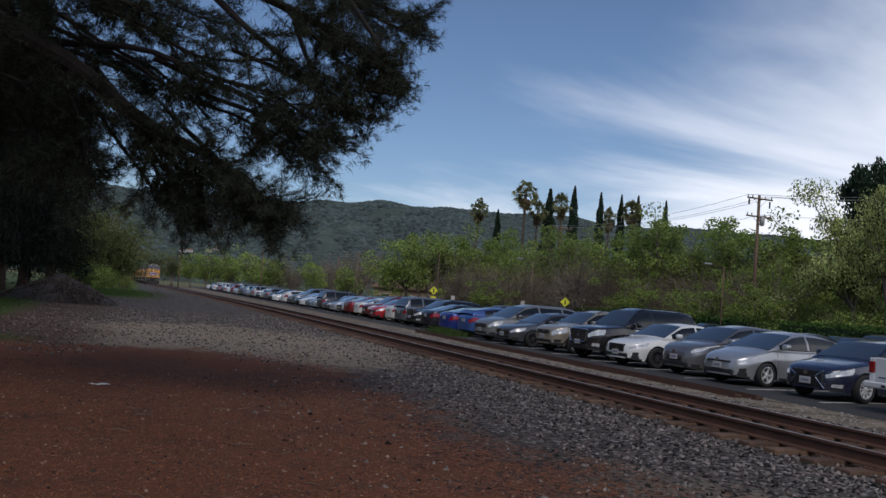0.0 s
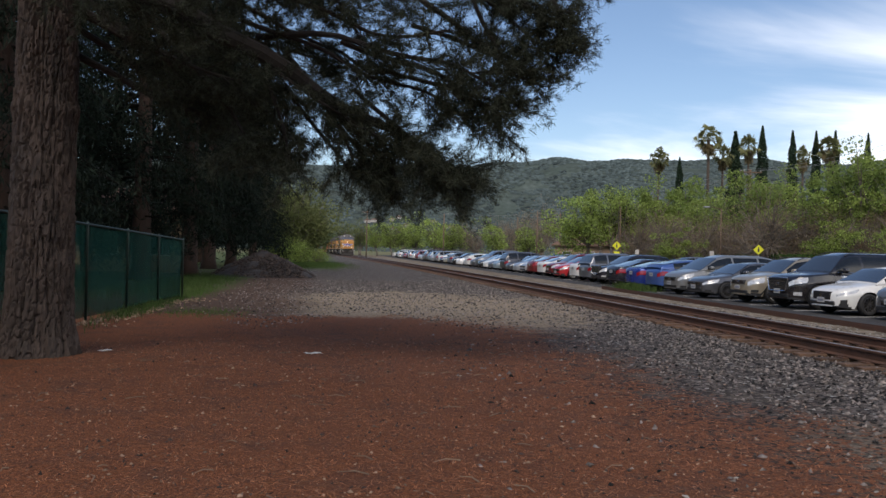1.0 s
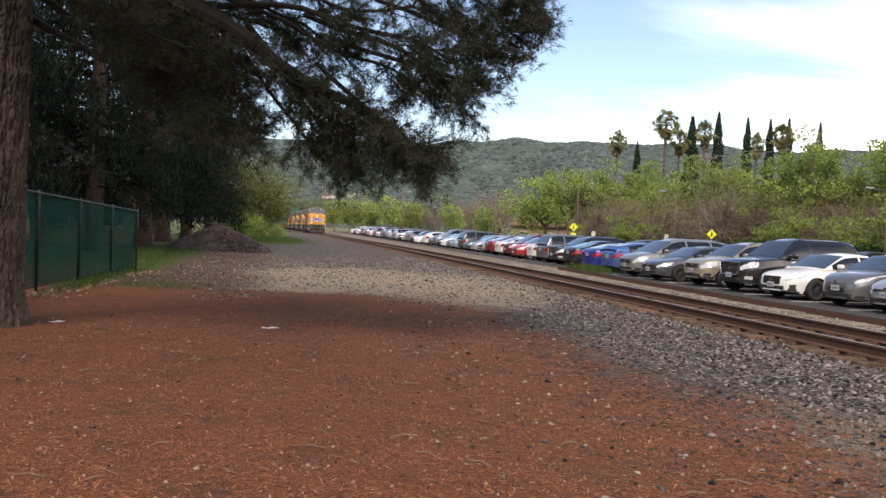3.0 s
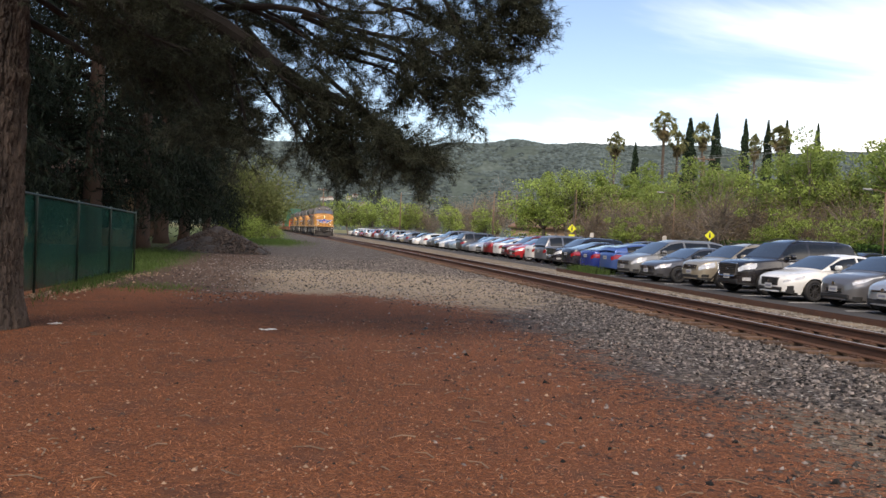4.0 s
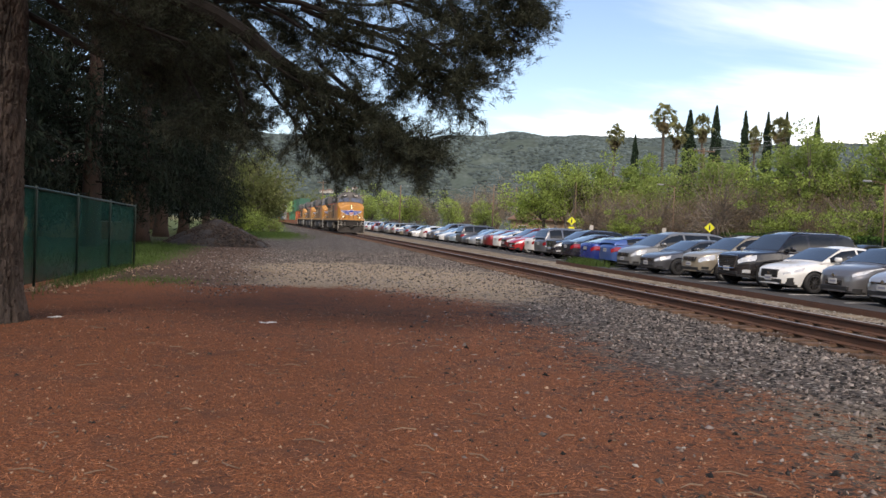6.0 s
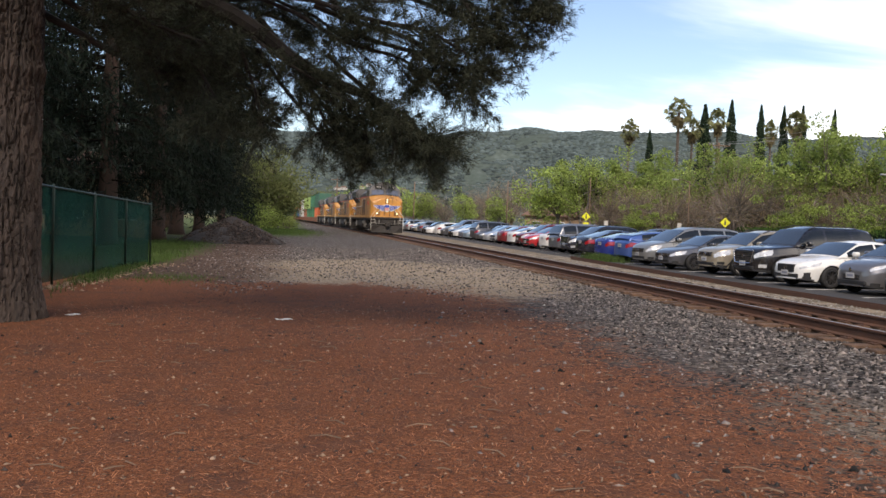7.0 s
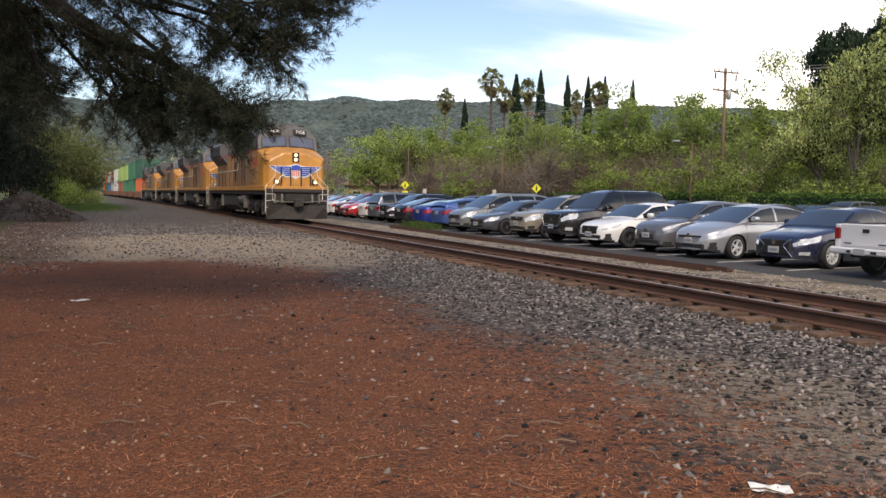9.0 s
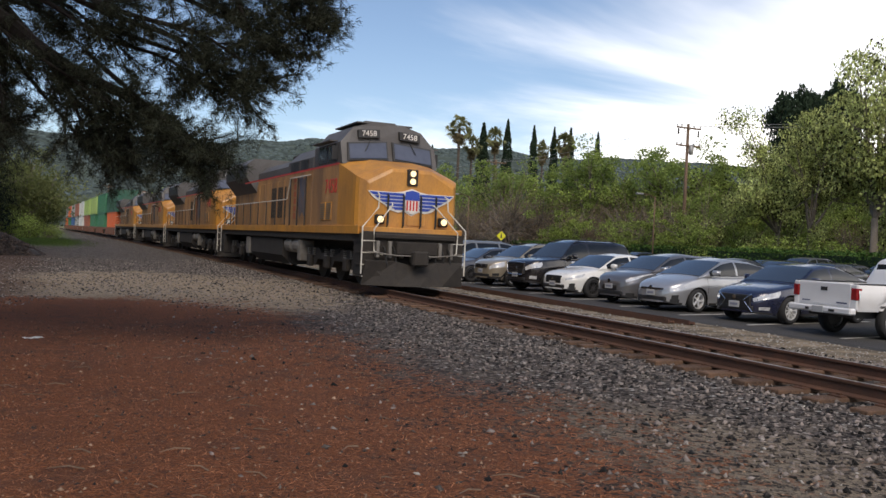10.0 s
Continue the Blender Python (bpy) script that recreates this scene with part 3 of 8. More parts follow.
M_HILLTREE = surf("hazy_hillside_foliage", (0.072, 0.094, 0.094), 0.4, 0.006, 0.05, 1.0, 0.0, island=0.7, spec=0.0)
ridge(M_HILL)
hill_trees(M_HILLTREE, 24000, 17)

# ---- train ----
def disc(cx, y, cz, r, depth, seg=16):
    return loft([[(cx + r * math.cos(a), yy, cz + r * math.sin(a)) for a in (2 * math.pi * k / seg for k in range(seg))] for yy in (y, y + depth)])


def wing(side, y):
    """Half of the winged emblem: stacked feather bars that step inwards."""
    bm = bmesh.new()
    for k in range(5):
        z1 = 2.64 - 0.098 * k
        outer, inner = (1.26, 1.12, 0.97, 0.80, 0.60)[k], 0.235
        pts = [(side * inner, z1 - 0.07), (side * (outer - 0.11), z1 - 0.07), (side * outer, z1), (side * inner, z1)]
        v = [[bm.verts.new((u, yy, w)) for u, w in pts] for yy in (y, y - 0.012)]
        for j in range(4):
            bm.faces.new((v[0][j], v[0][(j + 1) % 4], v[1][(j + 1) % 4], v[1][j]))
        bm.faces.new(v[1])
    bmesh.ops.recalc_face_normals(bm, faces=bm.faces)
    return bm


def text_part(name, words, size, m, material, parent):
    cu = bpy.data.curves.new(name, "FONT")
    cu.body, cu.size, cu.align_x, cu.align_y, cu.extrude = words, size, "CENTER", "CENTER", 0.004
    tmp = bpy.data.objects.new(name, cu)
    me = bpy.data.meshes.new_from_object(tmp)
    bpy.data.objects.remove(tmp)
    me.materials.append(material)
    ob = new(name, me)
    ob.parent, ob.matrix_basis = parent, m
    return ob


def truck(parent, yc):
    """A three-axle bogie: side frames, axles with wheels, springs."""
    t = part("truck", boxes((-0.9, 0.9, yc - 2.3, yc + 2.3, 0.62, 0.9, ), (-1.05, 1.05, yc - 0.5, yc + 0.5, 0.55, 1.0), bevel=0.03), M_LOCODARK, parent)
    for s in (-1, 1):
        side = [(yc - 2.6, 0.62), (yc - 2.3, 0.42), (yc - 1.55, 0.42), (yc - 1.3, 0.62), (yc - 0.55, 0.62), (yc - 0.35, 0.4), (yc + 0.35, 0.4), (yc + 0.55, 0.62), (yc + 1.3, 0.62), (yc + 1.55, 0.42), (yc + 2.3, 0.42), (yc + 2.6, 0.62), (yc + 2.5, 0.98), (yc + 1.2, 0.98), (yc + 0.9, 0.82), (yc - 0.9, 0.82), (yc - 1.2, 0.98), (yc - 2.5, 0.98)]
        lo, hi = sorted((s * 1.02, s * 1.2))
        part("side_frame", prism(side, "x", lo, hi), M_LOCODARK, t)
        for dy in (-1.95, 0, 1.95):
            part("axle_box", boxes((min(s * 1.2, s * 1.34), max(s * 1.2, s * 1.34), yc + dy - 0.2, yc + dy + 0.2, 0.36, 0.74), bevel=0.03), M_LOCODARK, t)
            part("spring", boxes(*[(min(s * 1.16, s * 1.26), max(s * 1.16, s * 1.26), yc + dy + o - 0.07, yc + dy + o + 0.07, 0.74 + 0.06 * j, 0.775 + 0.06 * j) for o in (-0.32, 0.32) for j in range(4)]), M_TANKGREY, t, "dusty coil springs")
    for dy in (-1.95, 0, 1.95):
        bm = bmesh.new()
        for s in (-1, 1):
            ring = [[(xx, yc + dy + r * math.cos(a), 0.53 + r * math.sin(a)) for a in (2 * math.pi * k / 24 for k in range(24))] for xx, r in ((s * 0.82, 0.53), (s * 0.7, 0.53), (s * 0.68, 0.56))]
            rows = [[bm.verts.new(p) for p in rr] for rr in ring]
            for a, b in zip(rows, rows[1:]):
                for k in range(24):
                    bm.faces.new((a[k], a[(k + 1) % 24], b[(k + 1) % 24], b[k]))
            bm.faces.new(rows[0])
            bm.faces.new(rows[-1])
        add_tube(bm, [(-0.8, yc + dy, 0.53), (0.8, yc + dy, 0.53)], 0.1, 10)
        part("wheelset", bm, M_LOCODARK, t)
    return t


def locomotive(label):
    L = 22.3
    e = tagged(new("locomotive"), label, "locomotive", "train")
    # frame and walkway
    part("frame", boxes((-1.5, 1.5, 0.75, L - 0.75, 1.25, 1.62), (-0.6, 0.6, 0.2, L - 0.2, 0.95, 1.3), bevel=0.02), M_LOCODARK, e)
    part("sill", boxes((-1.56, -1.5, 0.72, L - 0.7, 1.46, 1.7), (1.5, 1.56, 0.72, L - 0.7, 1.46, 1.7), bevel=0.01), M_YELLOW, e)
    # nose
    def sec(y, half, side_top, top, bottom=1.62):
        return [(-half, y, bottom), (-half, y, side_top), (-half * 0.86, y, side_top + 0.1), (-half * 0.45, y, top), (half * 0.45, y, top), (half * 0.86, y, side_top + 0.1), (half, y, side_top), (half, y, bottom)]
    nose = part("nose", loft([sec(0.80, 1.26, 2.84, 3.22), sec(0.84, 1.32, 2.92, 3.31), sec(1.04, 1.46, 3.02, 3.38), sec(1.2, 1.52, 3.08, 3.42), sec(2.75, 1.525, 3.5, 3.7)]), M_YELLOW, e)
    part("nose_door", boxes((-0.12, 0.42, 0.775, 0.80, 1.75, 2.62), bevel=0.01), M_YELLOW, nose)
    part("front_plate", boxes((-1.5, 1.5, 0.55, 0.8, 1.5, 1.68), bevel=0.02), M_YELLOW, e)
    # emblem: outlined wings that reach across the whole nose, a striped shield between them
    part("wing_backing", prism([(-1.3, 2.66), (-1.16, 2.5), (-1.0, 2.4), (-0.8, 2.3), (-0.62, 2.16), (-0.4, 2.10), (-0.22, 2.14), (0, 2.02), (0.22, 2.14), (0.4, 2.10), (0.62, 2.16), (0.8, 2.3), (1.0, 2.4), (1.16, 2.5), (1.3, 2.66), (0.5, 2.66), (0.24, 2.7), (0, 2.78), (-0.24, 2.7), (-0.5, 2.66)], "y", 0.768, 0.79), M_WHITE, nose, "white outline of a winged emblem")
    for s in (-1, 1):
        part("wing", wing(s, 0.766), M_BLUE, nose, "blue feathered wing stripes")
    part("shield", prism([(-0.2, 2.68), (0, 2.74), (0.2, 2.68), (0.22, 2.4), (0.15, 2.16), (0, 2.06), (-0.15, 2.16), (-0.22, 2.4)], "y", 0.738, 0.766), M_WHITE, nose, "white shield")
    part("shield_band", prism([(-0.205, 2.68), (0, 2.735), (0.205, 2.68), (0.22, 2.46), (-0.22, 2.46)], "y", 0.730, 0.738), M_BLUE, nose, "blue band across the shield")
    for k in range(4):
        part("shield_stripe", boxes((-0.17 + 0.095 * k, -0.12 + 0.095 * k, 0.730, 0.738, 2.17, 2.45)), M_RED, nose, "red stripe")
    # headlights and ditch lights
    hl = part("headlight_housing", boxes((-0.16, 0.16, 0.74, 0.9, 2.86, 3.32), bevel=0.02), M_LOCODARK, nose)
    for dz in (3.2, 2.98):
        part("lens", disc(0, 0.732, dz, 0.085, 0.01), M_HEADLIGHT, hl, "lit headlight")
    for s in (-1, 1):
        d = part("ditch_light", boxes((s * 0.95 - 0.13, s * 0.95 + 0.13, 0.64, 0.80, 1.76, 2.02), bevel=0.03), M_LOCODARK, nose)
        part("lens", disc(s * 0.95, 0.625, 1.89, 0.088, 0.02), M_HEADLIGHT, d, "lit ditch light")
        for u in (0.26, 0.72):
            part("nose_handrail", tube([(s * u, 0.76, 1.68), (s * u, 0.70, 1.75), (s * u, 0.70, 2.55), (s * u, 0.78, 2.6)], 0.03, 6), M_BLACK, nose)
    # cab
    cab_sec = lambda y, z0, roof: [(-1.52, y, z0), (-1.52, y, 4.05), (-1.1, y, roof - 0.14), (-0.5, y, roof), (0.5, y, roof), (1.1, y, roof - 0.14), (1.52, y, 4.05), (1.52, y, z0)]
    part("cab", loft([cab_sec(2.75, 1.62, 3.75)[:1] + [(-1.52, 2.75, 3.5), (-1.2, 2.75, 3.62), (-0.5, 2.75, 3.7), (0.5, 2.75, 3.7), (1.2, 2.75, 3.62), (1.52, 2.75, 3.5), (1.52, 2.75, 1.62)], [(-1.52, 5.6, 1.62), (-1.52, 5.6, 3.5), (-1.2, 5.6, 3.62), (-0.5, 5.6, 3.7), (0.5, 5.6, 3.7), (1.2, 5.6, 3.62), (1.52, 5.6, 3.5), (1.52, 5.6, 1.62)]]), M_DUSTYYELLOW, e)
    upper = loft([[(-1.5, 2.55, 3.5), (-1.5, 2.82, 4.05), (-1.08, 2.95, 4.46), (-0.5, 2.97, 4.6), (0.5, 2.97, 4.6), (1.08, 2.95, 4.46), (1.5, 2.82, 4.05), (1.5, 2.55, 3.5)], [(-1.5, 5.5, 3.5), (-1.5, 5.5, 4.05), (-1.08, 5.5, 4.46), (-0.5, 5.5, 4.6), (0.5, 5.5, 4.6), (1.08, 5.5, 4.46), (1.5, 5.5, 4.05), (1.5, 5.5, 3.5)]])
    up = part("cab_top", upper, M_LOCOGREY, e, "weathered grey cab roof")
    part("roof_sheet", boxes((-0.9, 0.9, 3.2, 5.4, 4.6, 4.64), (-0.5, 0.5, 3.6, 4.6, 4.64, 4.72), bevel=0.01), M_LOCOGREY, up)
    for s in (-1, 1):
        fr = part("window_frame", loft([[(s * 0.08, 2.63, 3.66), (s * 1.34, 2.60, 3.58), (s * 1.33, 2.75, 4.04), (s * 0.08, 2.80, 4.14)], [(s * 0.08, 2.55, 3.66), (s * 1.34, 2.52, 3.58), (s * 1.33, 2.70, 4.04), (s * 0.08, 2.75, 4.14)]]), M_BLACK, up)
        part("windscreen", loft([[(s * 0.13, 2.56, 3.71), (s * 1.29, 2.53, 3.63), (s * 1.28, 2.685, 4.0), (s * 0.13, 2.73, 4.10)], [(s * 0.13, 2.54, 3.71), (s * 1.29, 2.51, 3.63), (s * 1.28, 2.665, 4.0), (s * 0.13, 2.71, 4.10)]]), M_LOCOGLASS, fr, "dark windscreen")
        part("wiper", tube([(s * 0.62, 2.68, 4.16), (s * 0.8, 2.57, 3.86)], 0.014, 5), M_BLACK, fr)
        nb = part("number_board", loft([[(s * 0.32, 2.86, 4.22), (s * 0.98, 2.86, 4.18), (s * 0.98, 2.90, 4.38), (s * 0.32, 2.90, 4.42)], [(s * 0.32, 2.72, 4.22), (s * 0.98, 2.72, 4.18), (s * 0.98, 2.74, 4.38), (s * 0.32, 2.74, 4.42)]]), M_BLACK, up)
        text_part("number", "7458", 0.235, pose(s * 0.65, 2.722, 4.30, 86, s * 3.4, 0), M_WHITE, nb)
        wx = sorted((s * 1.5, s * 1.515))
        for y0, y1 in ((3.15, 4.0), (4.1, 4.95)):
            part("side_window", boxes((wx[0], wx[1], y0, y1, 3.58, 4.02)), M_LOCOGLASS, up, "dark side window")
        aw = sorted((s * 1.5, s * 1.75))
        part("awning", boxes((aw[0], aw[1], 3.1, 5.0, 4.07, 4.10)), M_LOCOGREY, up)
        num = text_part("road_number", "7458", 0.62, pose(s * 1.528, 3.5, 2.85, 90, 0, 90 * s), M_RED, e)
        num["label"] = "red cab number"
        mir = sorted((s * 1.52, s * 1.7))
        part("mirror", boxes((mir[0], mir[1], 2.98, 3.02, 3.62, 3.95)), M_BLACK, up)
        part("red_stripe", boxes((min(s * 1.52, s * 1.526), max(s * 1.52, s * 1.526), 2.75, 16.5, 3.48, 3.54)), M_RED, e, "thin red stripe")
        for k in range(2):
            lv = part("louvre", boxes((min(s * 1.52, s * 1.54), max(s * 1.52, s * 1.54), 3.35 + 0.62 * k, 3.9 + 0.62 * k, 1.85, 2.4), bevel=0.004), M_YELLOW, e)
            part("louvre_slats", boxes(*[(min(s * 1.54, s * 1.556), max(s * 1.54, s * 1.556), 3.39 + 0.62 * k, 3.86 + 0.62 * k, 1.89 + 0.062 * j, 1.915 + 0.062 * j) for j in range(8)]), M_TANKGREY, lv)
    # the upper works stand a little taller than their base drawing
    for o in (up, *up.children_recursive):
        for v in o.data.vertices if o.name.split(".")[0] != "number" else ():
            v.co.z += max(0.0, v.co.z - 3.5) * 0.19
        if o.name.split(".")[0] == "number":
            o.location.z += (o.location.z - 3.5) * 0.19
    # cabinets, long hood, dynamic brake and radiators
    part("equipment_cabinet", boxes((-1.52, 1.0, 5.62, 9.0, 1.62, 3.5), bevel=0.03), M_DUSTYYELLOW, e)
    part("cabinet_top", loft([[(-1.5, y, 3.5), (-1.5, y, 3.9), (-1.1, y, 4.28), (1.1, y, 4.28), (1.3, y, 3.9), (1.3, y, 3.5)] for y in (5.64, 8.9)]), M_LOCOGREY, e)
    part("intake_grille", boxes((-1.515, -1.5, 6.2, 7.1, 3.55, 3.86), (-1.515, -1.5, 7.4, 8.5, 3.55, 3.86)), M_BLACK, e)
    hood = part("long_hood", loft([[(-1.0, y, 1.62), (-1.0, y, 3.62), (1.0, y, 3.62), (1.0, y, 1.62)] for y in (9.0, 21.3)]), M_DUSTYYELLOW, e)
    part("hood_roof", loft([[(-1.0, y, 3.62), (-1.0, y, 3.95), (-0.7, y, 4.22), (0.7, y, 4.22), (1.0, y, 3.95), (1.0, y, 3.62)] for y in (9.0, 16.6)]), M_LOCOGREY, e)
    part("exhaust_stack", boxes((-0.5, 0.5, 11.4, 12.3, 4.2, 4.5), bevel=0.04), M_LOCODARK, e)
    part("radiator", loft([[(-1.0, y, 3.1), (-1.52, y, 3.75), (-1.52, y, 4.35), (-1.2, y, 4.62), (1.2, y, 4.62), (1.52, y, 4.35), (1.52, y, 3.75), (1.0, y, 3.1)] for y in (16.2, 21.2)]), M_LOCOGREY, e)
    part("radiator_grille", boxes((-1.535, -1.52, 16.5, 18.6, 3.82, 4.3), (-1.535, -1.52, 18.8, 20.9, 3.82, 4.3)), M_BLACK, e)
    for k in range(11):
        y = 9.25 + 1.08 * k
        for s in (-1, 1):
            dr = part("hood_door", boxes((min(s * 1.0, s * 1.03), max(s * 1.0, s * 1.03), y, y + 0.98, 1.75, 3.45), bevel=0.008), M_DUSTYYELLOW, hood)
            if k < 4:
                part("vent", boxes(*[(min(s * 1.03, s * 1.045), max(s * 1.03, s * 1.045), y + 0.1 + 0.14 * j, y + 0.17 + 0.14 * j, 2.0, 3.2) for j in range(6)]), M_LOCODARK, dr)
    # weathered flag and upright lettering on the flank
    for s in (-1, 1):
        lo, hi = (-1.532, -1.521) if s < 0 else (1.001, 1.012)
        part("flag_field", prism([(6.35, 1.95), (6.75, 2.15), (7.05, 1.9), (7.25, 2.4), (7.1, 2.9), (7.2, 3.25), (6.9, 3.4), (6.6, 3.2), (6.4, 3.3), (6.5, 2.7)], "x", lo, hi), M_FLAGBLUE, e, "faded dark blue flag shape")
        for k in range(6):
            part("letter_bar", boxes((lo, hi, 7.62, 7.86, 1.92 + 0.25 * k, 2.1 + 0.25 * k)), M_DULLRED, e, "faded red lettering")
    # handrails with posts
    for s in (-1, 1):
        hr = part("handrail", tube([(s * 1.5, 9.1, 2.62), (s * 1.5, 21.3, 2.62), (s * 1.5, 21.75, 2.3)], 0.02, 6), M_RAILWHITE, e)
        for k in range(9):
            part("post", tube([(s * 1.5, 9.2 + 1.5 * k, 1.68), (s * 1.5, 9.2 + 1.5 * k, 2.62)], 0.022, 6), M_BLACK, hr)
        gr = part("grab_rail", tube([(s * 1.56, 5.7, 3.32), (s * 1.58, 8.2, 3.32), (s * 1.58, 8.6, 2.62)], 0.02, 6), M_RAILWHITE, e)
        for k in range(3):
            part("stanchion", tube([(s * 1.57, 6.2 + 1.0 * k, 1.68), (s * 1.57, 6.2 + 1.0 * k, 3.3)], 0.022, 6), M_BLACK, gr)
        # front steps with their white rails
        for yy, yd in ((0.5, 1), (L - 0.5, -1)):
            st = part("step_well", boxes((min(s * 1.0, s * 1.5), max(s * 1.0, s * 1.5), min(yy, yy + yd * 0.7), max(yy, yy + yd * 0.7), 0.35, 1.5), bevel=0.02), M_LOCODARK, e)
            for k in range(4):
                part("step", boxes((min(s * 1.1, s * 1.56), max(s * 1.1, s * 1.56), min(yy - yd * 0.06, yy + yd * 0.5), max(yy - yd * 0.06, yy + yd * 0.5), 0.32 + 0.32 * k, 0.35 + 0.32 * k)), M_LOCODARK, st)
                part("step_edge", boxes((min(s * 1.12, s * 1.5), max(s * 1.12, s * 1.5), min(yy - yd * 0.075, yy - yd * 0.062), max(yy - yd * 0.075, yy - yd * 0.062), 0.32 + 0.32 * k, 0.345 + 0.32 * k)), M_RAILWHITE, st, "worn white step edge")
            part("step_handrail", tube([(s * 1.53, yy - yd * 0.1, 0.4), (s * 1.53, yy - yd * 0.1, 1.66), (s * 1.04, yy + yd * 0.08, 2.2), (s * 1.02, yy + yd * 0.1, 2.56), (s * 1.0, yy + yd * 0.28, 2.62)], 0.02, 6), M_RAILWHITE, e)
            part("step_handrail", tube([(s * 0.95, yy - yd * 0.16, 0.92), (s * 1.22, yy - yd * 0.2, 1.02), (s * 1.24, yy - yd * 0.2, 1.6), (s * 0.64, yy + yd * 0.05, 2.3), (s * 0.6, yy + yd * 0.24, 2.36)], 0.018, 6), M_RAILWHITE, e)
    # front pilot, plough, coupler, hoses; rear plate
    for yy, yd in ((0.45, 1), (L - 0.45, -1)):
        part("pilot", boxes((-1.5, 1.5, min(yy, yy + yd * 0.12), max(yy, yy + yd * 0.12), 0.45, 1.55), bevel=0.02), M_LOCODARK, e)
        part("coupler", boxes((-0.16, 0.16, min(yy - yd * 0.5, yy), max(yy - yd * 0.5, yy), 0.72, 1.0), (-0.24, 0.2, min(yy - yd * 0.62, yy - yd * 0.36), max(yy - yd * 0.62, yy - yd * 0.36), 0.66, 1.06), bevel=0.04), M_LOCODARK, e)
        for u in (-0.9, -0.62, 0.55, 0.8, 1.0):
            part("air_hose", tube([(u, yy, 1.15), (u, yy - yd * 0.14, 1.05), (u + 0.05, yy - yd * 0.16, 0.7), (u + 0.12, yy - yd * 0.1, 0.5)], 0.03, 6), M_RUBBER, e)
    part("plough", loft([[(-1.5, 0.45, 0.1), (-1.42, 0.32, 0.75), (-1.42, 0.45, 0.78), (-1.5, 0.52, 0.1)], [(-0.7, 0.05, 0.1), (-0.6, 0.25, 0.75), (-0.6, 0.4, 0.78), (-0.7, 0.2, 0.1)], [(0, -0.12, 0.1), (0, 0.22, 0.62), (0, 0.34, 0.62), (0, 0.1, 0.1)], [(0.7, 0.05, 0.1), (0.6, 0.25, 0.75), (0.6, 0.4, 0.78), (0.7, 0.2, 0.1)], [(1.5, 0.45, 0.1), (1.42, 0.32, 0.75), (1.42, 0.45, 0.78), (1.5, 0.52, 0.1)]]), M_LOCODARK, e, "grimy steel snowplough pilot")
    part("cut_lever", tube([(-1.4, 0.3, 1.0), (-0.6, 0.22, 0.92), (0.6, 0.22, 0.92), (1.4, 0.3, 1.0)], 0.022, 6), M_TANKGREY, e)
    part("anticlimber", boxes((-1.2, 1.2, 0.34, 0.6, 1.36, 1.5), bevel=0.03), M_LOCODARK, e)
    for u in (-1.15, -0.8, -0.45, 0.36, 0.68, 1.02):
        part("hose_fitting", boxes((u, u + 0.09, 0.28, 0.45, 0.85, 1.3), bevel=0.015), M_TANKGREY, e, "dusty brake hose fitting")
    # fuel tank, air reservoirs, trucks
    part("fuel_tank", prism([(-1.42, 1.2), (-1.42, 0.6), (-1.1, 0.28), (1.1, 0.28), (1.42, 0.6), (1.42, 1.2)], "y", 9.6, 15.2), M_LOCODARK, e)
    for y0, y1 in ((7.3, 8.3), (8.4, 9.4)):
        part("air_reservoir", tube([(-1.2, y0, 1.0), (-1.2, y0 + 0.1, 1.0), (-1.2, y1 - 0.1, 1.0), (-1.2, y1, 1.0)], [0.12, 0.26, 0.26, 0.12], 14), M_TANKGREY, e, "dusty grey air reservoir")
    part("battery_box", boxes((-1.48, -1.0, 6.9, 7.25, 0.5, 1.2), bevel=0.02), M_TANKGREY, e)
    part("equipment_box", boxes((-1.48, 1.48, 15.3, 15.9, 0.5, 1.2), bevel=0.02), M_TANKGREY, e)
    truck(e, 4.4)
    truck(e, 18.0)
    return e


def container(name, colour_mat, length, parent):
    """A corrugated shipping box, its base at z = 0."""
    h = 2.85
    c = part(name, boxes((-1.2, 1.2, 0.03, length - 0.03, 0.05, h - 0.05)), colour_mat, parent)
    bm = bmesh.new()
    n = int(length / 0.38)
    for k in range(n):
        y = 0.25 + k * (length - 0.5) / n
        for s in (-1, 1):
            add_box(bm, min(s * 1.2, s * 1.225), max(s * 1.2, s * 1.225), y, y + 0.18, 0.2, h - 0.18)
    for k in range(6):
        add_box(bm, -1.05 + 0.38 * k, -0.87 + 0.38 * k, 0.0, 0.03, 0.2, h - 0.18)
    part("corrugation", bm, colour_mat, c)
    part("corner_frame", boxes(*[(min(s * 1.12, s * 1.235), max(s * 1.12, s * 1.235), y0, y0 + 0.12, 0, h) for s in (-1, 1) for y0 in (0, length - 0.12)], *[(min(s * 1.18, s * 1.235), max(s * 1.18, s * 1.235), 0.12, length - 0.12, z0, z0 + 0.14) for s in (-1, 1) for z0 in (0, h - 0.14)]), colour_mat, c)
    return c


M_WELL = surf("well_car_red_brown", (0.15, 0.065, 0.04), 0.3, 1, 30, 0.8, 0.2, dirt=(0.08, 0.055, 0.04), dirt_amount=0.6)
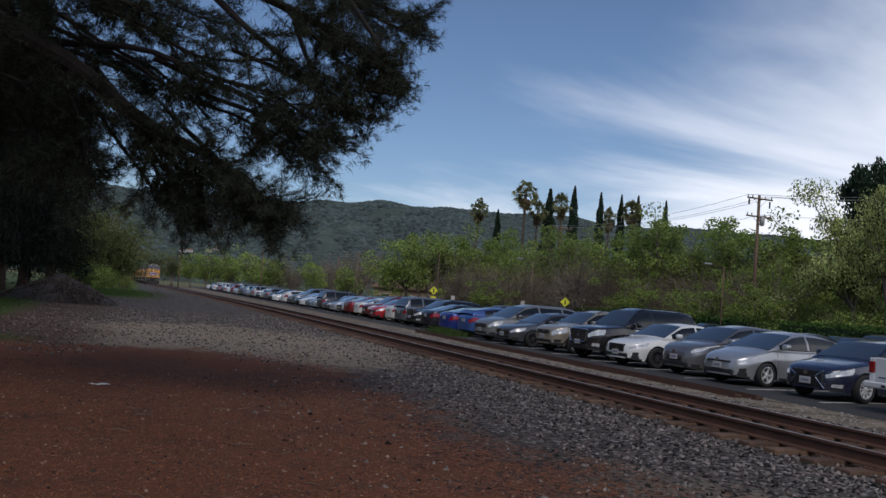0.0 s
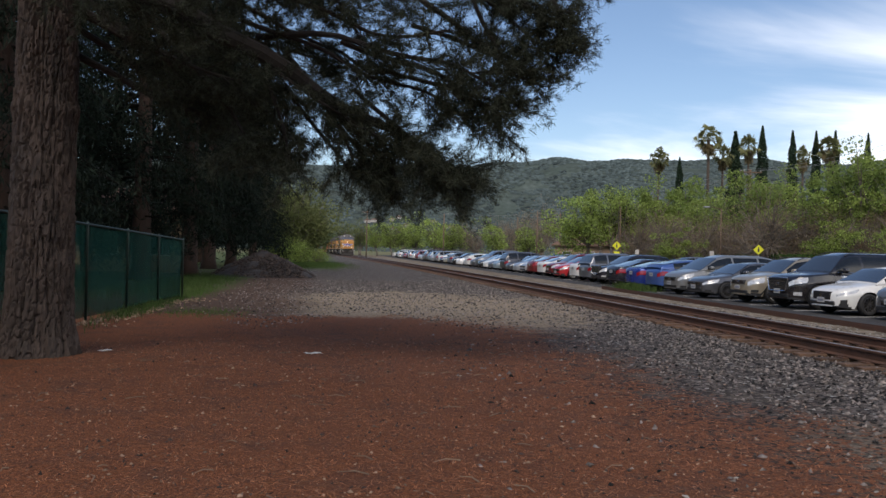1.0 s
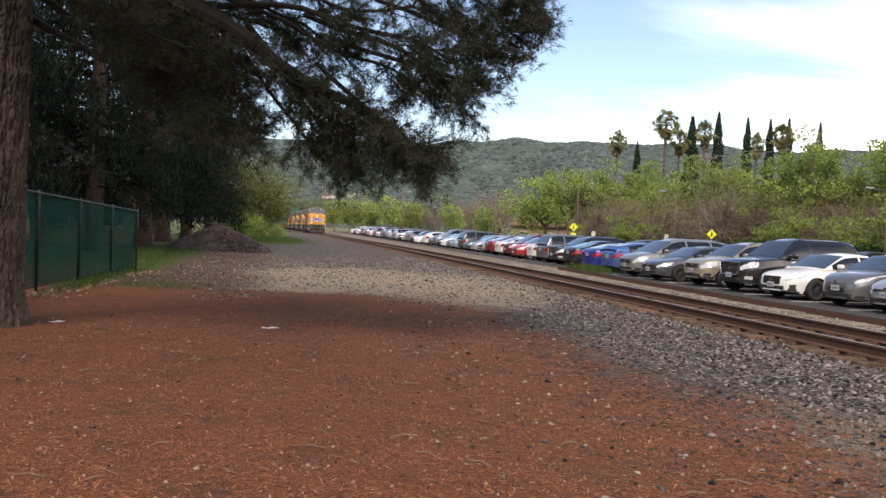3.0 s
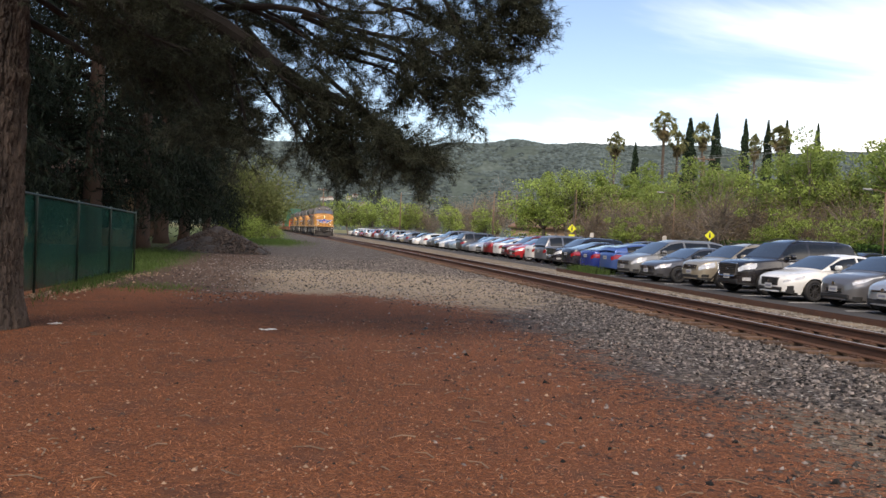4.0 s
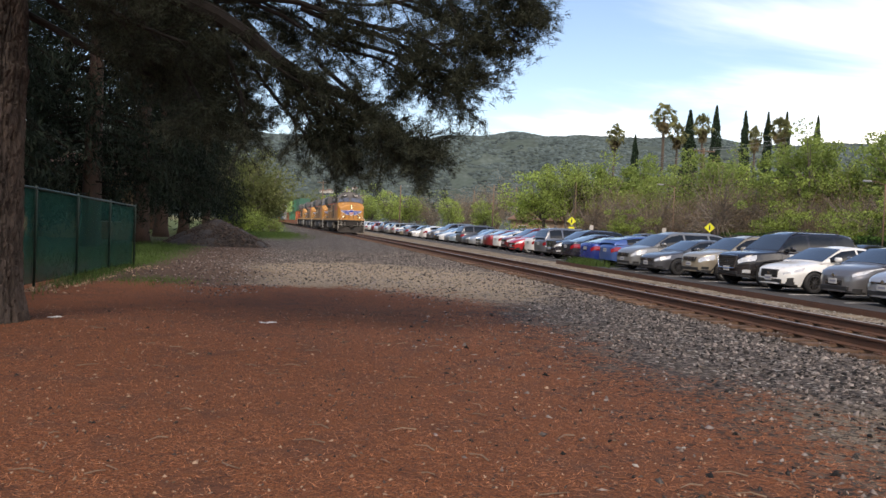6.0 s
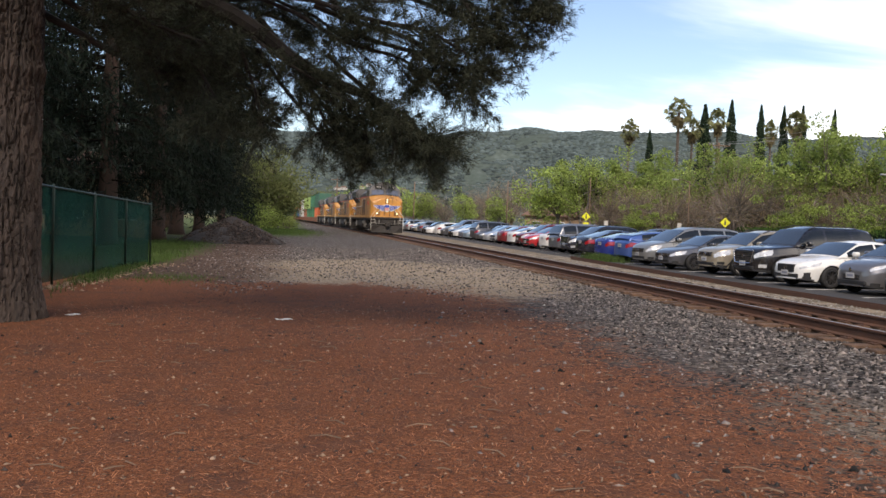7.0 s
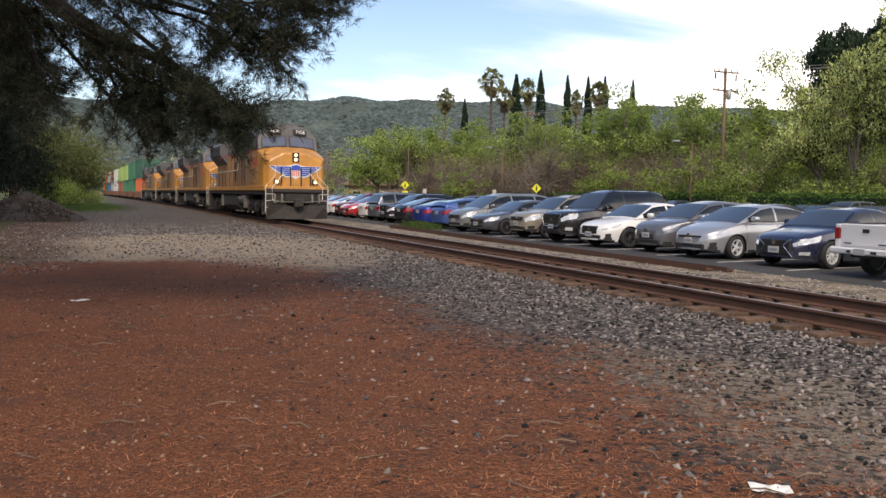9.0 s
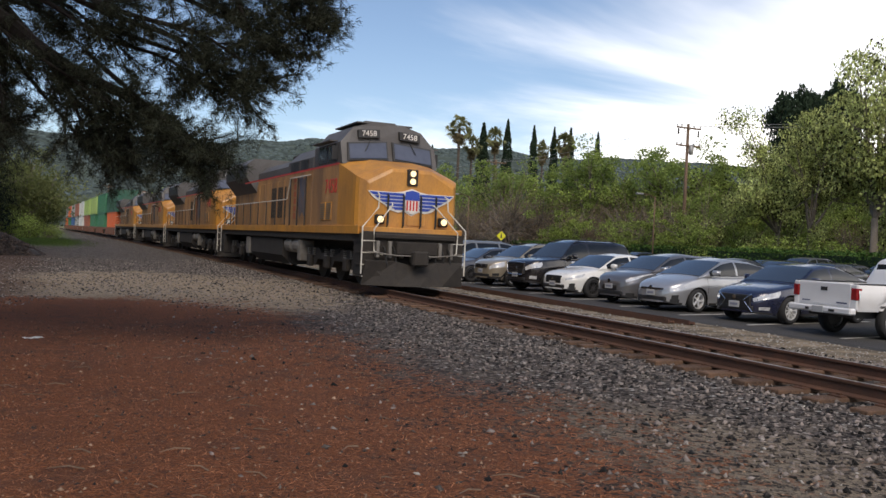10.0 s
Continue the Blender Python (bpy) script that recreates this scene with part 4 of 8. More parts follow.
CONTAINER_MATS = {k: surf("container_" + k, c, 0.15, 0.8, 30, 0.6, 0.05, dirt=(0.12, 0.09, 0.07), dirt_amount=0.3) for k, c in dict(green=(0.03, 0.17, 0.085), dark_green=(0.02, 0.10, 0.065), orange=(0.62, 0.13, 0.035), lime=(0.30, 0.42, 0.12), white=(0.55, 0.56, 0.54), rust=(0.28, 0.09, 0.05), grey=(0.32, 0.34, 0.34), blue=(0.03, 0.10, 0.26)).items()}


def well_car(lower, upper):
    L = 17.0
    e = tagged(new("container_wagon"), f"double-stack well wagon with {upper.replace('_', ' ')} container over {lower.replace('_', ' ')}", "rail wagon", "train")
    for s in (-1, 1):
        lo, hi = sorted((s * 1.27, s * 1.42))
        part("well_side", boxes((lo, hi, 2.2, 14.8, 0.35, 1.28), bevel=0.02), M_WELL, e)
        part("side_ribs", boxes(*[(min(s * 1.42, s * 1.47), max(s * 1.42, s * 1.47), 2.6 + 1.3 * k, 2.75 + 1.3 * k, 0.4, 1.2) for k in range(10)]), M_WELL, e)
    part("well_floor", boxes((-1.27, 1.27, 2.2, 14.8, 0.3, 0.4)), M_WELL, e)
    for y0, y1 in ((0.3, 2.3), (14.7, 16.7)):
        part("end_platform", boxes((-1.35, 1.35, y0, y1, 0.95, 1.25), bevel=0.02), M_WELL, e)
        yc = (y0 + y1) / 2
        tr = part("bogie", boxes((-1.2, -1.0, yc - 1.2, yc + 1.2, 0.4, 0.65), (1.0, 1.2, yc - 1.2, yc + 1.2, 0.4, 0.65), (-1.0, 1.0, yc - 0.2, yc + 0.2, 0.45, 0.95), bevel=0.02), M_LOCODARK, e)
        for dy in (-0.85, 0.85):
            bm = bmesh.new()
            for s in (-1, 1):
                add_tube(bm, [(s * 0.68, yc + dy, 0.45), (s * 0.82, yc + dy, 0.45)], 0.45, 18)
            add_tube(bm, [(-0.75, yc + dy, 0.45), (0.75, yc + dy, 0.45)], 0.08, 8)
            part("wheelset", bm, M_LOCODARK, tr)
    for k, (name, z) in enumerate(((lower, 0.42), (upper, 3.29))):
        c = container("container", CONTAINER_MATS[name], 12.19 if k == 0 else 14.6, e)
        c.matrix_basis = pose(0, 2.4 if k == 0 else 1.2, z)
    return e


loco = locomotive("yellow and grey freight locomotive with blue winged emblem")
TRAIN = [(loco, 0.0, 22.3)]
offset = 22.6
for lab in ("second yellow and grey freight locomotive, grimy hood", "third yellow and grey freight locomotive, soot-stained", "fourth yellow and grey freight locomotive before the wagons"):
    c = copy_thing(loco, pose(0, 0, 0))
    c["label"] = lab
    for o in c.children_recursive:
        if o.name.startswith("lens"):
            o.material_slots[0].link = "OBJECT"
            o.material_slots[0].material = M_LAMP
            o["label"] = "unlit lamp lens"
    TRAIN.append((c, offset, 22.3))
    offset += 22.6
for lower, upper in (("orange", "dark_green"), ("green", "green"), ("green", "lime"), ("rust", "lime"), ("white", "white"), ("grey", "rust"), ("blue", "grey"), ("green", "orange"), ("orange", "grey")):
    TRAIN.append((well_car(lower, upper), offset, 17.0))
    offset += 17.3


# ---- cars ----
def smooth_line(pts):
    """A rounded curve through (x, z) points, as a function."""
    px, pz = np.array([p[0] for p in pts], float), np.array([p[1] for p in pts], float)
    fx = np.linspace(px[0], px[-1], 400)
    fz = np.interp(fx, px, pz)
    k = np.ones(13) / 13
    fz2 = np.convolve(np.pad(fz, 6, mode="edge"), k, "valid")
    fz2[:3], fz2[-3:] = fz[:3], fz[-3:]
    return lambda x: float(np.interp(x, fx, fz2))


SPECS = {
    "sedan": dict(L=4.85, W=1.84, r=0.335, wheels=(0.95, 3.75), gc=0.2, hood=[(0, 0.62), (0.12, 0.74), (0.5, 0.84), (1.35, 0.97), (2.4, 0.97), (3.8, 1.02), (4.1, 1.06), (4.75, 1.04), (4.85, 0.85)], roof=[(1.2, 0.95), (2.05, 1.38), (2.6, 1.455), (3.1, 1.44), (4.3, 1.05)], screen=(1.28, 2.08), back=(3.45, 4.25), doors=(1.55, 2.62, 2.70, 3.85)),
    "hatch": dict(L=4.5, W=1.76, r=0.325, wheels=(0.92, 3.62), gc=0.19, hood=[(0, 0.6), (0.1, 0.72), (0.45, 0.84), (1.15, 1.0), (2.4, 1.0), (3.9, 1.06), (4.35, 1.08), (4.5, 0.9)], roof=[(0.95, 0.95), (2.0, 1.40), (2.45, 1.48), (3.2, 1.44), (4.28, 1.26), (4.42, 1.1)], screen=(1.05, 2.0), back=(3.6, 4.26), doors=(1.4, 2.5, 2.58, 3.75)),
    "compact": dict(L=4.4, W=1.77, r=0.33, wheels=(0.88, 3.56), gc=0.18, hood=[(0, 0.66), (0.1, 0.80), (0.45, 0.92), (1.15, 1.03), (2.4, 1.02), (3.9, 1.08), (4.3, 1.05), (4.4, 0.85)], roof=[(0.95, 1.0), (1.85, 1.45), (2.5, 1.55), (3.3, 1.52), (4.25, 1.12)], screen=(1.05, 1.88), back=(3.6, 4.2), doors=(1.35, 2.45, 2.53, 3.7)),
    "suv": dict(L=4.75, W=1.86, r=0.37, wheels=(0.93, 3.65), gc=0.25, hood=[(0, 0.72), (0.08, 0.90), (0.4, 1.0), (1.25, 1.12), (2.4, 1.1), (4.2, 1.12), (4.65, 1.08), (4.75, 0.9)], roof=[(1.12, 1.08), (1.95, 1.58), (2.5, 1.68), (3.8, 1.66), (4.25, 1.58), (4.68, 1.1)], screen=(1.2, 1.97), back=(4.27, 4.62), doors=(1.45, 2.5, 2.6, 3.6)),
    "big_suv": dict(L=5.05, W=1.97, r=0.41, wheels=(0.92, 3.77), gc=0.28, hood=[(0, 0.85), (0.05, 1.02), (0.35, 1.12), (1.35, 1.22), (2.4, 1.2), (4.5, 1.22), (4.98, 1.18), (5.05, 1.0)], roof=[(1.28, 1.18), (1.98, 1.76), (2.4, 1.87), (4.3, 1.87), (4.7, 1.8), (5.0, 1.2)], screen=(1.36, 2.0), back=(4.74, 4.97), doors=(1.58, 2.62, 2.72, 3.75)),
    "van": dict(L=5.1, W=2.0, r=0.36, wheels=(1.0, 4.0), gc=0.2, hood=[(0, 0.68), (0.1, 0.85), (0.45, 0.98), (1.05, 1.1), (2.4, 1.08), (4.5, 1.1), (5.02, 1.05), (5.1, 0.85)], roof=[(0.85, 1.02), (1.85, 1.6), (2.4, 1.73), (4.2, 1.73), (4.75, 1.64), (5.05, 1.1)], screen=(0.95, 1.85), back=(4.78, 5.0), doors=(1.3, 2.55, 2.65, 3.85)),
    "coupe": dict(L=4.78, W=1.9, r=0.345, wheels=(0.95, 3.67), gc=0.17, hood=[(0, 0.62), (0.1, 0.78), (0.5, 0.88), (1.7, 0.98), (2.6, 0.96), (3.9, 1.0), (4.3, 1.04), (4.72, 1.02), (4.78, 0.8)], roof=[(1.55, 0.96), (2.3, 1.33), (2.75, 1.385), (3.2, 1.35), (4.45, 1.05)], screen=(1.63, 2.3), back=(3.35, 4.35), doors=(1.9, 3.1, 3.18, 3.75)),
}


class CarShape:
    """The body surface of one kind of car, nose at x = 0, tail at x = L."""

    def __init__(self, sp):
        self.sp = sp
        self.top, self.roof = smooth_line(sp["hood"]), smooth_line(sp["roof"])
        self.g0, self.g1 = sp["roof"][0][0], sp["roof"][-1][0]

    def half(self, x):
        L, W = self.sp["L"], self.sp["W"]
        if x < L / 2:
            k = float(np.interp(x, (0, 0.03, 0.08, 0.16, 0.28, 0.45, 0.7, 1.0, 1.5), (0.40, 0.53, 0.65, 0.755, 0.845, 0.905, 0.955, 0.985, 1.0)))
        else:
            k = float(np.interp(L - x, (0, 0.03, 0.08, 0.16, 0.28, 0.45, 0.8, 1.3), (0.50, 0.64, 0.76, 0.84, 0.90, 0.945, 0.985, 1.0)))
        return W / 2 * k

    def low(self, x):
        sp = self.sp
        z = sp["gc"] + 0.06 * max(0, 1 - x / 0.5) + 0.12 * max(0, 1 - (sp["L"] - x) / 0.6)
        ra = sp["r"] + 0.065
        for c in sp["wheels"]:
            if abs(x - c) < ra:
                z = max(z, sp["r"] - 0.02 + math.sqrt(ra * ra - (x - c) ** 2))
        return z

    def side(self, x, t, s, out=0.0):
        """A point on the flank: t from 0 (lower edge) to 1 (shoulder)."""
        top = self.top(x) - 0.05
        z = self.low(x) + (top - self.low(x)) * t
        h = (z - self.sp["gc"]) / (top - self.sp["gc"] + 1e-6)
        k = 0.93 + 0.07 * math.sin(min(1, max(0, h * 1.25)) * math.pi / 2) - 0.085 * max(0, h - 0.55) ** 1.5 / 0.3
        crease = 0.010 * math.exp(-((h - 0.72) / 0.06) ** 2)
        return (x - (out if x < 0.3 else (-out if x > self.sp["L"] - 0.3 else 0)), s * (self.half(x) * k + crease + out), z)

    def body(self, lo=False):
        sp = self.sp
        L = sp["L"]
        ends = np.array([0, 0.04, 0.14, 0.32]) if lo else np.array([0, 0.015, 0.04, 0.08, 0.14, 0.22, 0.32, 0.45])
        cols = set(np.round(np.concatenate([ends, L - ends, np.linspace(0.5, L - 0.5, 9 if lo else 26)]), 3))
        for c in sp["wheels"]:
            ra = sp["r"] + 0.065
            cols |= set(np.round(c + ra * np.sin(np.linspace(-1.5707, 1.5707, 7 if lo else 15)) * 0.9995, 4))
        cols = sorted(cols)
        ts = [0, 0.3, 0.7, 1.0] if lo else [0, 0.12, 0.3, 0.48, 0.62, 0.7, 0.76, 0.86, 0.95, 1.0]
        sections = []
        for x in cols:
            left = [self.side(x, t, -1) for t in ts]
            w, zt = abs(left[-1][1]), self.top(x)
            over = [(x, -w * 0.93, zt - 0.018), (x, -w * 0.72, zt + 0.004), (x, -w * 0.35, zt + 0.018), (x, 0, zt + 0.022)]
            sections.append(left + over + [(x, -p[1], p[2]) for p in over[-2::-1]] + [(x, -p[1], p[2]) for p in left[::-1]])
        bm = loft(sections, ring=False)
        bm.verts.ensure_lookup_table()
        n = len(sections[0])
        bm.faces.new([bm.verts[i] for i in range(n)])
        bm.faces.new([bm.verts[len(sections) * n - n + i] for i in range(n)][::-1])
        return bm

    def gh(self, x):
        """Half widths at belt and roof, and the two heights."""
        belt, roof = self.top(x) - 0.03, max(self.roof(x), self.top(x) - 0.02)
        wb = self.half(min(max(x, 0.8), self.sp["L"] - 0.55)) * 0.915
        wt = wb - 0.36 * max(0.0, roof - belt)
        return belt, roof, wb, wt

    def cabin(self, lo=False):
        sections = []
        for x in np.linspace(self.g0, self.g1, 12 if lo else 34):
            b, r, wb, wt = self.gh(x)
            half = [(x, -wb, b), (x, -(wb * 0.55 + wt * 0.45) - 0.012, b + 0.5 * (r - b)), (x, -wt, b + 0.88 * (r - b)), (x, -wt + 0.07, r - 0.012), (x, -wt * 0.5, r + 0.016), (x, 0, r + 0.024)]
            sections.append(half + [(x, -p[1], p[2]) for p in half[-2::-1]])
        return loft(sections, ring=False)

    def window(self, x0, x1, s):
        rows = []
        for x in np.linspace(x0, x1, 9):
            b, r, wb, wt = self.gh(x)
            z0, z1 = b + 0.06, b + 0.86 * (r - b)
            if z1 - z0 < 0.012:
                z1 = z0 + 0.012
            row = []
            for t in (0, 0.25, 0.55, 1):
                z = z0 + (z1 - z0) * t
                f = (z - b) / max(r - b, 1e-4)
                w = float(np.interp(f, (0, 0.5, 0.88), (wb, wb * 0.55 + wt * 0.45 + 0.012, wt))) + 0.007
                row.append((x, s * w, z))
            rows.append(row)
        return loft(rows, ring=False)

    def screen(self, x0, x1):
        rows = []
        for x in np.linspace(x0, x1, 9):
            b, r, wb, wt = self.gh(x)
            rows.append([(x, u * (wt - 0.03), r + 0.030 - 0.026 * u * u) for u in (-1, -0.75, -0.4, 0, 0.4, 0.75, 1)])
        return loft(rows, ring=False)

    def patch(self, x0, x1, t0, t1, s, out=0.008, slant=0.0, nx=7):
        rows = []
        for x in np.linspace(x0, x1, nx):
            g = slant * (x - x0) / (x1 - x0)
            rows.append([self.side(x, min(1.0, t), s, out) for t in np.linspace(t0 + g, t1 + g * 0.5, 5)])
        return loft(rows, ring=False)


def wheel_meshes(spokes, r, seg=28):
    """Tyre and spoked rim, axis along y, outer face towards -y."""
    prof = [(r * 0.66, -0.085), (r * 0.72, -0.105), (r * 0.92, -0.105), (r, -0.07), (r, 0.07), (r * 0.92, 0.1), (r * 0.66, 0.1)]
    tyre = loft([[(rad * math.cos(a), y, rad * math.sin(a)) for rad, y in prof] for a in (2 * math.pi * k / seg for k in range(seg + 1))], ring=False)
    bm = bmesh.new()
    R = r * 0.68
    ring = [[(rad * math.cos(a), y, rad * math.sin(a)) for a in (2 * math.pi * k / seg for k in range(seg))] for rad, y in ((R, 0.06), (R, -0.095), (R * 0.93, -0.1), (R * 0.9, -0.06), (R * 0.9, 0.02))]
    rows = [[bm.verts.new(p) for p in rr] for rr in ring]
    for a, b in zip(rows, rows[1:]):
        for k in range(seg):
            bm.faces.new((a[k], a[(k + 1) % seg], b[(k + 1) % seg], b[k]))
    for k in range(spokes):
        a = 2 * math.pi * k / spokes
        wdt = 0.5 * R * (1.5 if spokes < 8 else 1.25) / spokes
        c, sn = math.cos(a), math.sin(a)
        pts = [(R * 0.12, -wdt, -0.075), (R * 0.12, wdt, -0.075), (R * 0.92, wdt * 0.62, -0.088), (R * 0.92, -wdt * 0.62, -0.088)]
        f = [[bm.verts.new((u * c - v * sn, y + d, u * sn + v * c)) for u, v, y in pts] for d in (0, 0.035)]
        for j in range(4):
            bm.faces.new((f[0][j], f[0][(j + 1) % 4], f[1][(j + 1) % 4], f[1][j]))
        bm.faces.new(f[0])
    hub = bmesh.ops.create_cone(bm, cap_ends=True, segments=14, radius1=R * 0.2, radius2=R * 0.16, depth=0.05)
    bmesh.ops.rotate(bm, verts=hub["verts"], cent=(0, 0, 0), matrix=Matrix.Rotation(radians(90), 3, "X"))
    bmesh.ops.translate(bm, verts=hub["verts"], vec=(0, -0.075, 0))
    bmesh.ops.recalc_face_normals(bm, faces=bm.faces)
    well = disc(0, 0.0, 0, R * 0.9, 0.03, 20)
    return tyre, bm, well


SHAPES = {k: CarShape(v) for k, v in SPECS.items()}
WHEELS, CAR_MESHES = {}, {}


def mesh_of(key, make, material, smooth=True):
    """Build a mesh once and keep it for all cars of the kind."""
    if key not in CAR_MESHES:
        bm = make()
        me = bpy.data.meshes.new(key[-1] if isinstance(key, tuple) else key)
        bm.to_mesh(me)
        bm.free()
        me.materials.append(material)
        if smooth:
            me.polygons.foreach_set("use_smooth", [True] * len(me.polygons))
        CAR_MESHES[key] = me
    return CAR_MESHES[key]


def piece(name, me, parent, own=None, label=""):
    ob = new(name, me)
    ob.parent = parent
    if own is not None:
        ob.material_slots[0].link = "OBJECT"
        ob.material_slots[0].material = own
    if label:
        ob["label"] = label
    return ob


def car(kind, style, colour, label, category="car", spokes=5, rim=None, far=False, lower=None):
    """A parked car with body, glass, lamps, wheels, grille and plate."""
    sh, sp = SHAPES[kind], SPECS[kind]
    L = sp["L"]
    e = tagged(new("car"), label, category, "cars in the parking lot")
    body = piece("body", mesh_of((kind, far, "body"), lambda: sh.body(far), M_BLACK), e, colour)
    piece("cabin", mesh_of((kind, far, "cabin"), lambda: sh.cabin(far), M_BLACK), e, colour)
    if lower is not None:
        for s in (-1, 1):
            part("sill_cladding", sh.patch(0.02, L - 0.02, 0.0, 0.16, s, 0.012, nx=40), lower, e, "darker lower cladding")
    d = sp["doors"]
    for s in (-1, 1):
        for k, (a, b) in enumerate(((d[0], d[1]), (d[2], d[3]))):
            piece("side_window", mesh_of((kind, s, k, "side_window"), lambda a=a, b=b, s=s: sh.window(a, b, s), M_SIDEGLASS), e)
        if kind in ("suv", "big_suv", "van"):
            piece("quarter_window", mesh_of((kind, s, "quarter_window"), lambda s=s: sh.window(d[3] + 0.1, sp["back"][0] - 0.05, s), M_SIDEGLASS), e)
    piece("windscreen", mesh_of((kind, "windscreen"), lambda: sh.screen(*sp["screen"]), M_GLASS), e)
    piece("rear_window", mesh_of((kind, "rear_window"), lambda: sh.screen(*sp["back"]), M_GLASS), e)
    piece("underbody", mesh_of((kind, "underbody"), lambda: boxes((0.35, L - 0.35, -sp["W"] * 0.40, sp["W"] * 0.40, sp["gc"] + 0.02, 0.62)), M_BLACK, False), e)
    for s in (-1, 1):
        x0, x1, t0, t1, sl = style.get("lamp", (0.05, 0.6, 0.70, 0.93, 0.04))
        piece("headlight", mesh_of((kind, s, style["name"], "headlight"), lambda: sh.patch(x0, x1, t0, t1, s, 0.008, sl), M_LAMP), e)
        piece("tail_light", mesh_of((kind, s, style["name"], "tail_light"), lambda: sh.patch(L - style.get("tail", 0.42), L - 0.02, 0.62, 0.9, s, 0.008), M_TAIL), e)
        mx = sp["screen"][0] + 0.42
        b, r, wb, wt = sh.gh(mx)
        mir = piece("mirror", mesh_of((kind, s, "mirror"), lambda: boxes((mx - 0.06, mx + 0.10, min(s * (wb + 0.03), s * (wb + 0.24)), max(s * (wb + 0.03), s * (wb + 0.24)), b + 0.05, b + 0.2), bevel=0.035), M_BLACK), e, style.get("mirror") or colour)
    key = (sp["r"], spokes, far)
    if key not in WHEELS:
        ty, ri, we = wheel_meshes(spokes, sp["r"], 14 if far else 28)
        out = []
        for nm, bm, mt in (("tyre", ty, M_RUBBER), ("rim", ri, M_ALLOY), ("hub_well", we, M_BLACK)):
            me = bpy.data.meshes.new(nm)
            bm.to_mesh(me)
            bm.free()
            me.materials.append(mt)
            me.polygons.foreach_set("use_smooth", [nm == "tyre"] * len(me.polygons))
            out.append(me)
        WHEELS[key] = out
    for c in sp["wheels"]:
        for s in (-1, 1):
            tyre = piece("wheel", WHEELS[key][0], e)
            tyre.matrix_basis = pose(c, s * (sp["W"] / 2 - 0.125), sp["r"], 0, 0, 0 if s < 0 else 180)
            if s < 0 or not far:
                piece("rim", WHEELS[key][1], tyre, rim)
                piece("hub_well", WHEELS[key][2], tyre)
    # front: grille with slats, lower intake, plate, badge
    g = style.get("grille", (0.42, 0.56, 0.70))
    if not far:
        gw, gz0, gz1 = g
        gr = part("grille", boxes((-0.02, 0.16, -gw, gw, gz0, gz1), bevel=0.012), style.get("grille_mat", M_BLACK), e)
        n = style.get("slats", 3)
        for k in range(n):
            z = gz0 + (k + 0.7) * (gz1 - gz0) / (n + 0.4)
            part("slat", boxes((-0.032, -0.02, -gw * 0.94, gw * 0.94, z - 0.008, z + 0.008)), style.get("slat_mat", M_CHROME), gr, "bright grille bar")
        part("badge", disc_x(-0.045, 0, (gz0 + gz1) / 2 + style.get("badge_dz", 0.0), 0.055), M_CHROME, gr, "chrome badge")
        part("intake", boxes((-0.012, 0.14, -0.5, 0.5, sp["gc"] + 0.1, sp["gc"] + 0.22), bevel=0.02), M_BLACK, e, "dark lower intake")
        pz = style.get("plate_z", 0.40)
        pl = part("number_plate", boxes((-0.05, -0.035, -0.155, 0.155, pz, pz + 0.155), bevel=0.006), M_PLATE, e)
        part("plate_bar", boxes((-0.053, -0.05, -0.11, 0.11, pz + 0.05, pz + 0.105)), M_PLATEBAR, pl)
        for s in (-1, 1):
            part("fog_lamp", sh.patch(0.10, 0.30, style.get("fog", 0.12), style.get("fog", 0.12) + 0.16, s, 0.010), style.get("fog_mat", M_BLACK), e, "dark fog-lamp recess")
        pr = part("rear_plate", boxes((L + 0.01, L + 0.02, -0.155, 0.155, 0.7, 0.86), bevel=0.004), M_PLATE, e)
        part("plate_bar", boxes((L + 0.02, L + 0.023, -0.11, 0.11, 0.75, 0.81)), M_PLATEBAR, pr)
        for s in (-1, 1):
            for xh in (d[1] - 0.22, d[3] - 0.25):
                p0 = sh.side(xh, 0.82, s, 0.02)
                p1 = sh.side(xh + 0.18, 0.82, s, 0.02)
                part("door_handle", tube([p0, p1], 0.014, 6), style.get("handle") or M_CHROME, e)
            for xs in (d[0] - 0.12, 0.5 * (d[1] + d[2]), d[3] + 0.02):
                part("door_seam", sh.patch(xs, xs + 0.014, 0.06, 0.97, s, 0.003, nx=2), M_BLACK, e)
            # black strip stands in for the shade along the lower sill
            part("sill_shadow_strip", sh.patch(sp["wheels"][0] + 0.45, sp["wheels"][1] - 0.45, 0.0, 0.09, s, 0.006, nx=6), M_BLACK, e, "black strip put in for the shade under the sill")
            part("window_trim", tube([(x, s * (sh.gh(x)[2] + 0.008), sh.gh(x)[0] + 0.05) for x in np.linspace(d[0], d[3], 8)], 0.010, 5), M_CHROME if style["name"] in ("spindle", "soft", "bold") else M_BLACK, e)
            part("lip", sh.patch(0.02, 0.4, 0.0, 0.10, s, 0.012), M_BLACK, e, "black lower front lip")
        if style["name"] == "spindle":
            for s in (-1, 1):
                part("grille_edge", tube([(-0.02, s * 0.47, 0.70), (-0.04, s * 0.27, 0.55), (-0.03, s * 0.30, 0.50), (0.0, s * 0.50, 0.28)], 0.013, 6), M_CHROME, gr, "chrome edge of the grille")
        if style["name"] == "bold":
            part("grille_surround", tube([(-0.03, -0.52, 1.02), (-0.045, 0, 1.04), (-0.03, 0.52, 1.02), (-0.03, 0.40, 0.60), (-0.04, 0, 0.58), (-0.03, -0.40, 0.60), (-0.03, -0.52, 1.02)], 0.022, 6), M_CHROME, gr, "chrome grille surround")
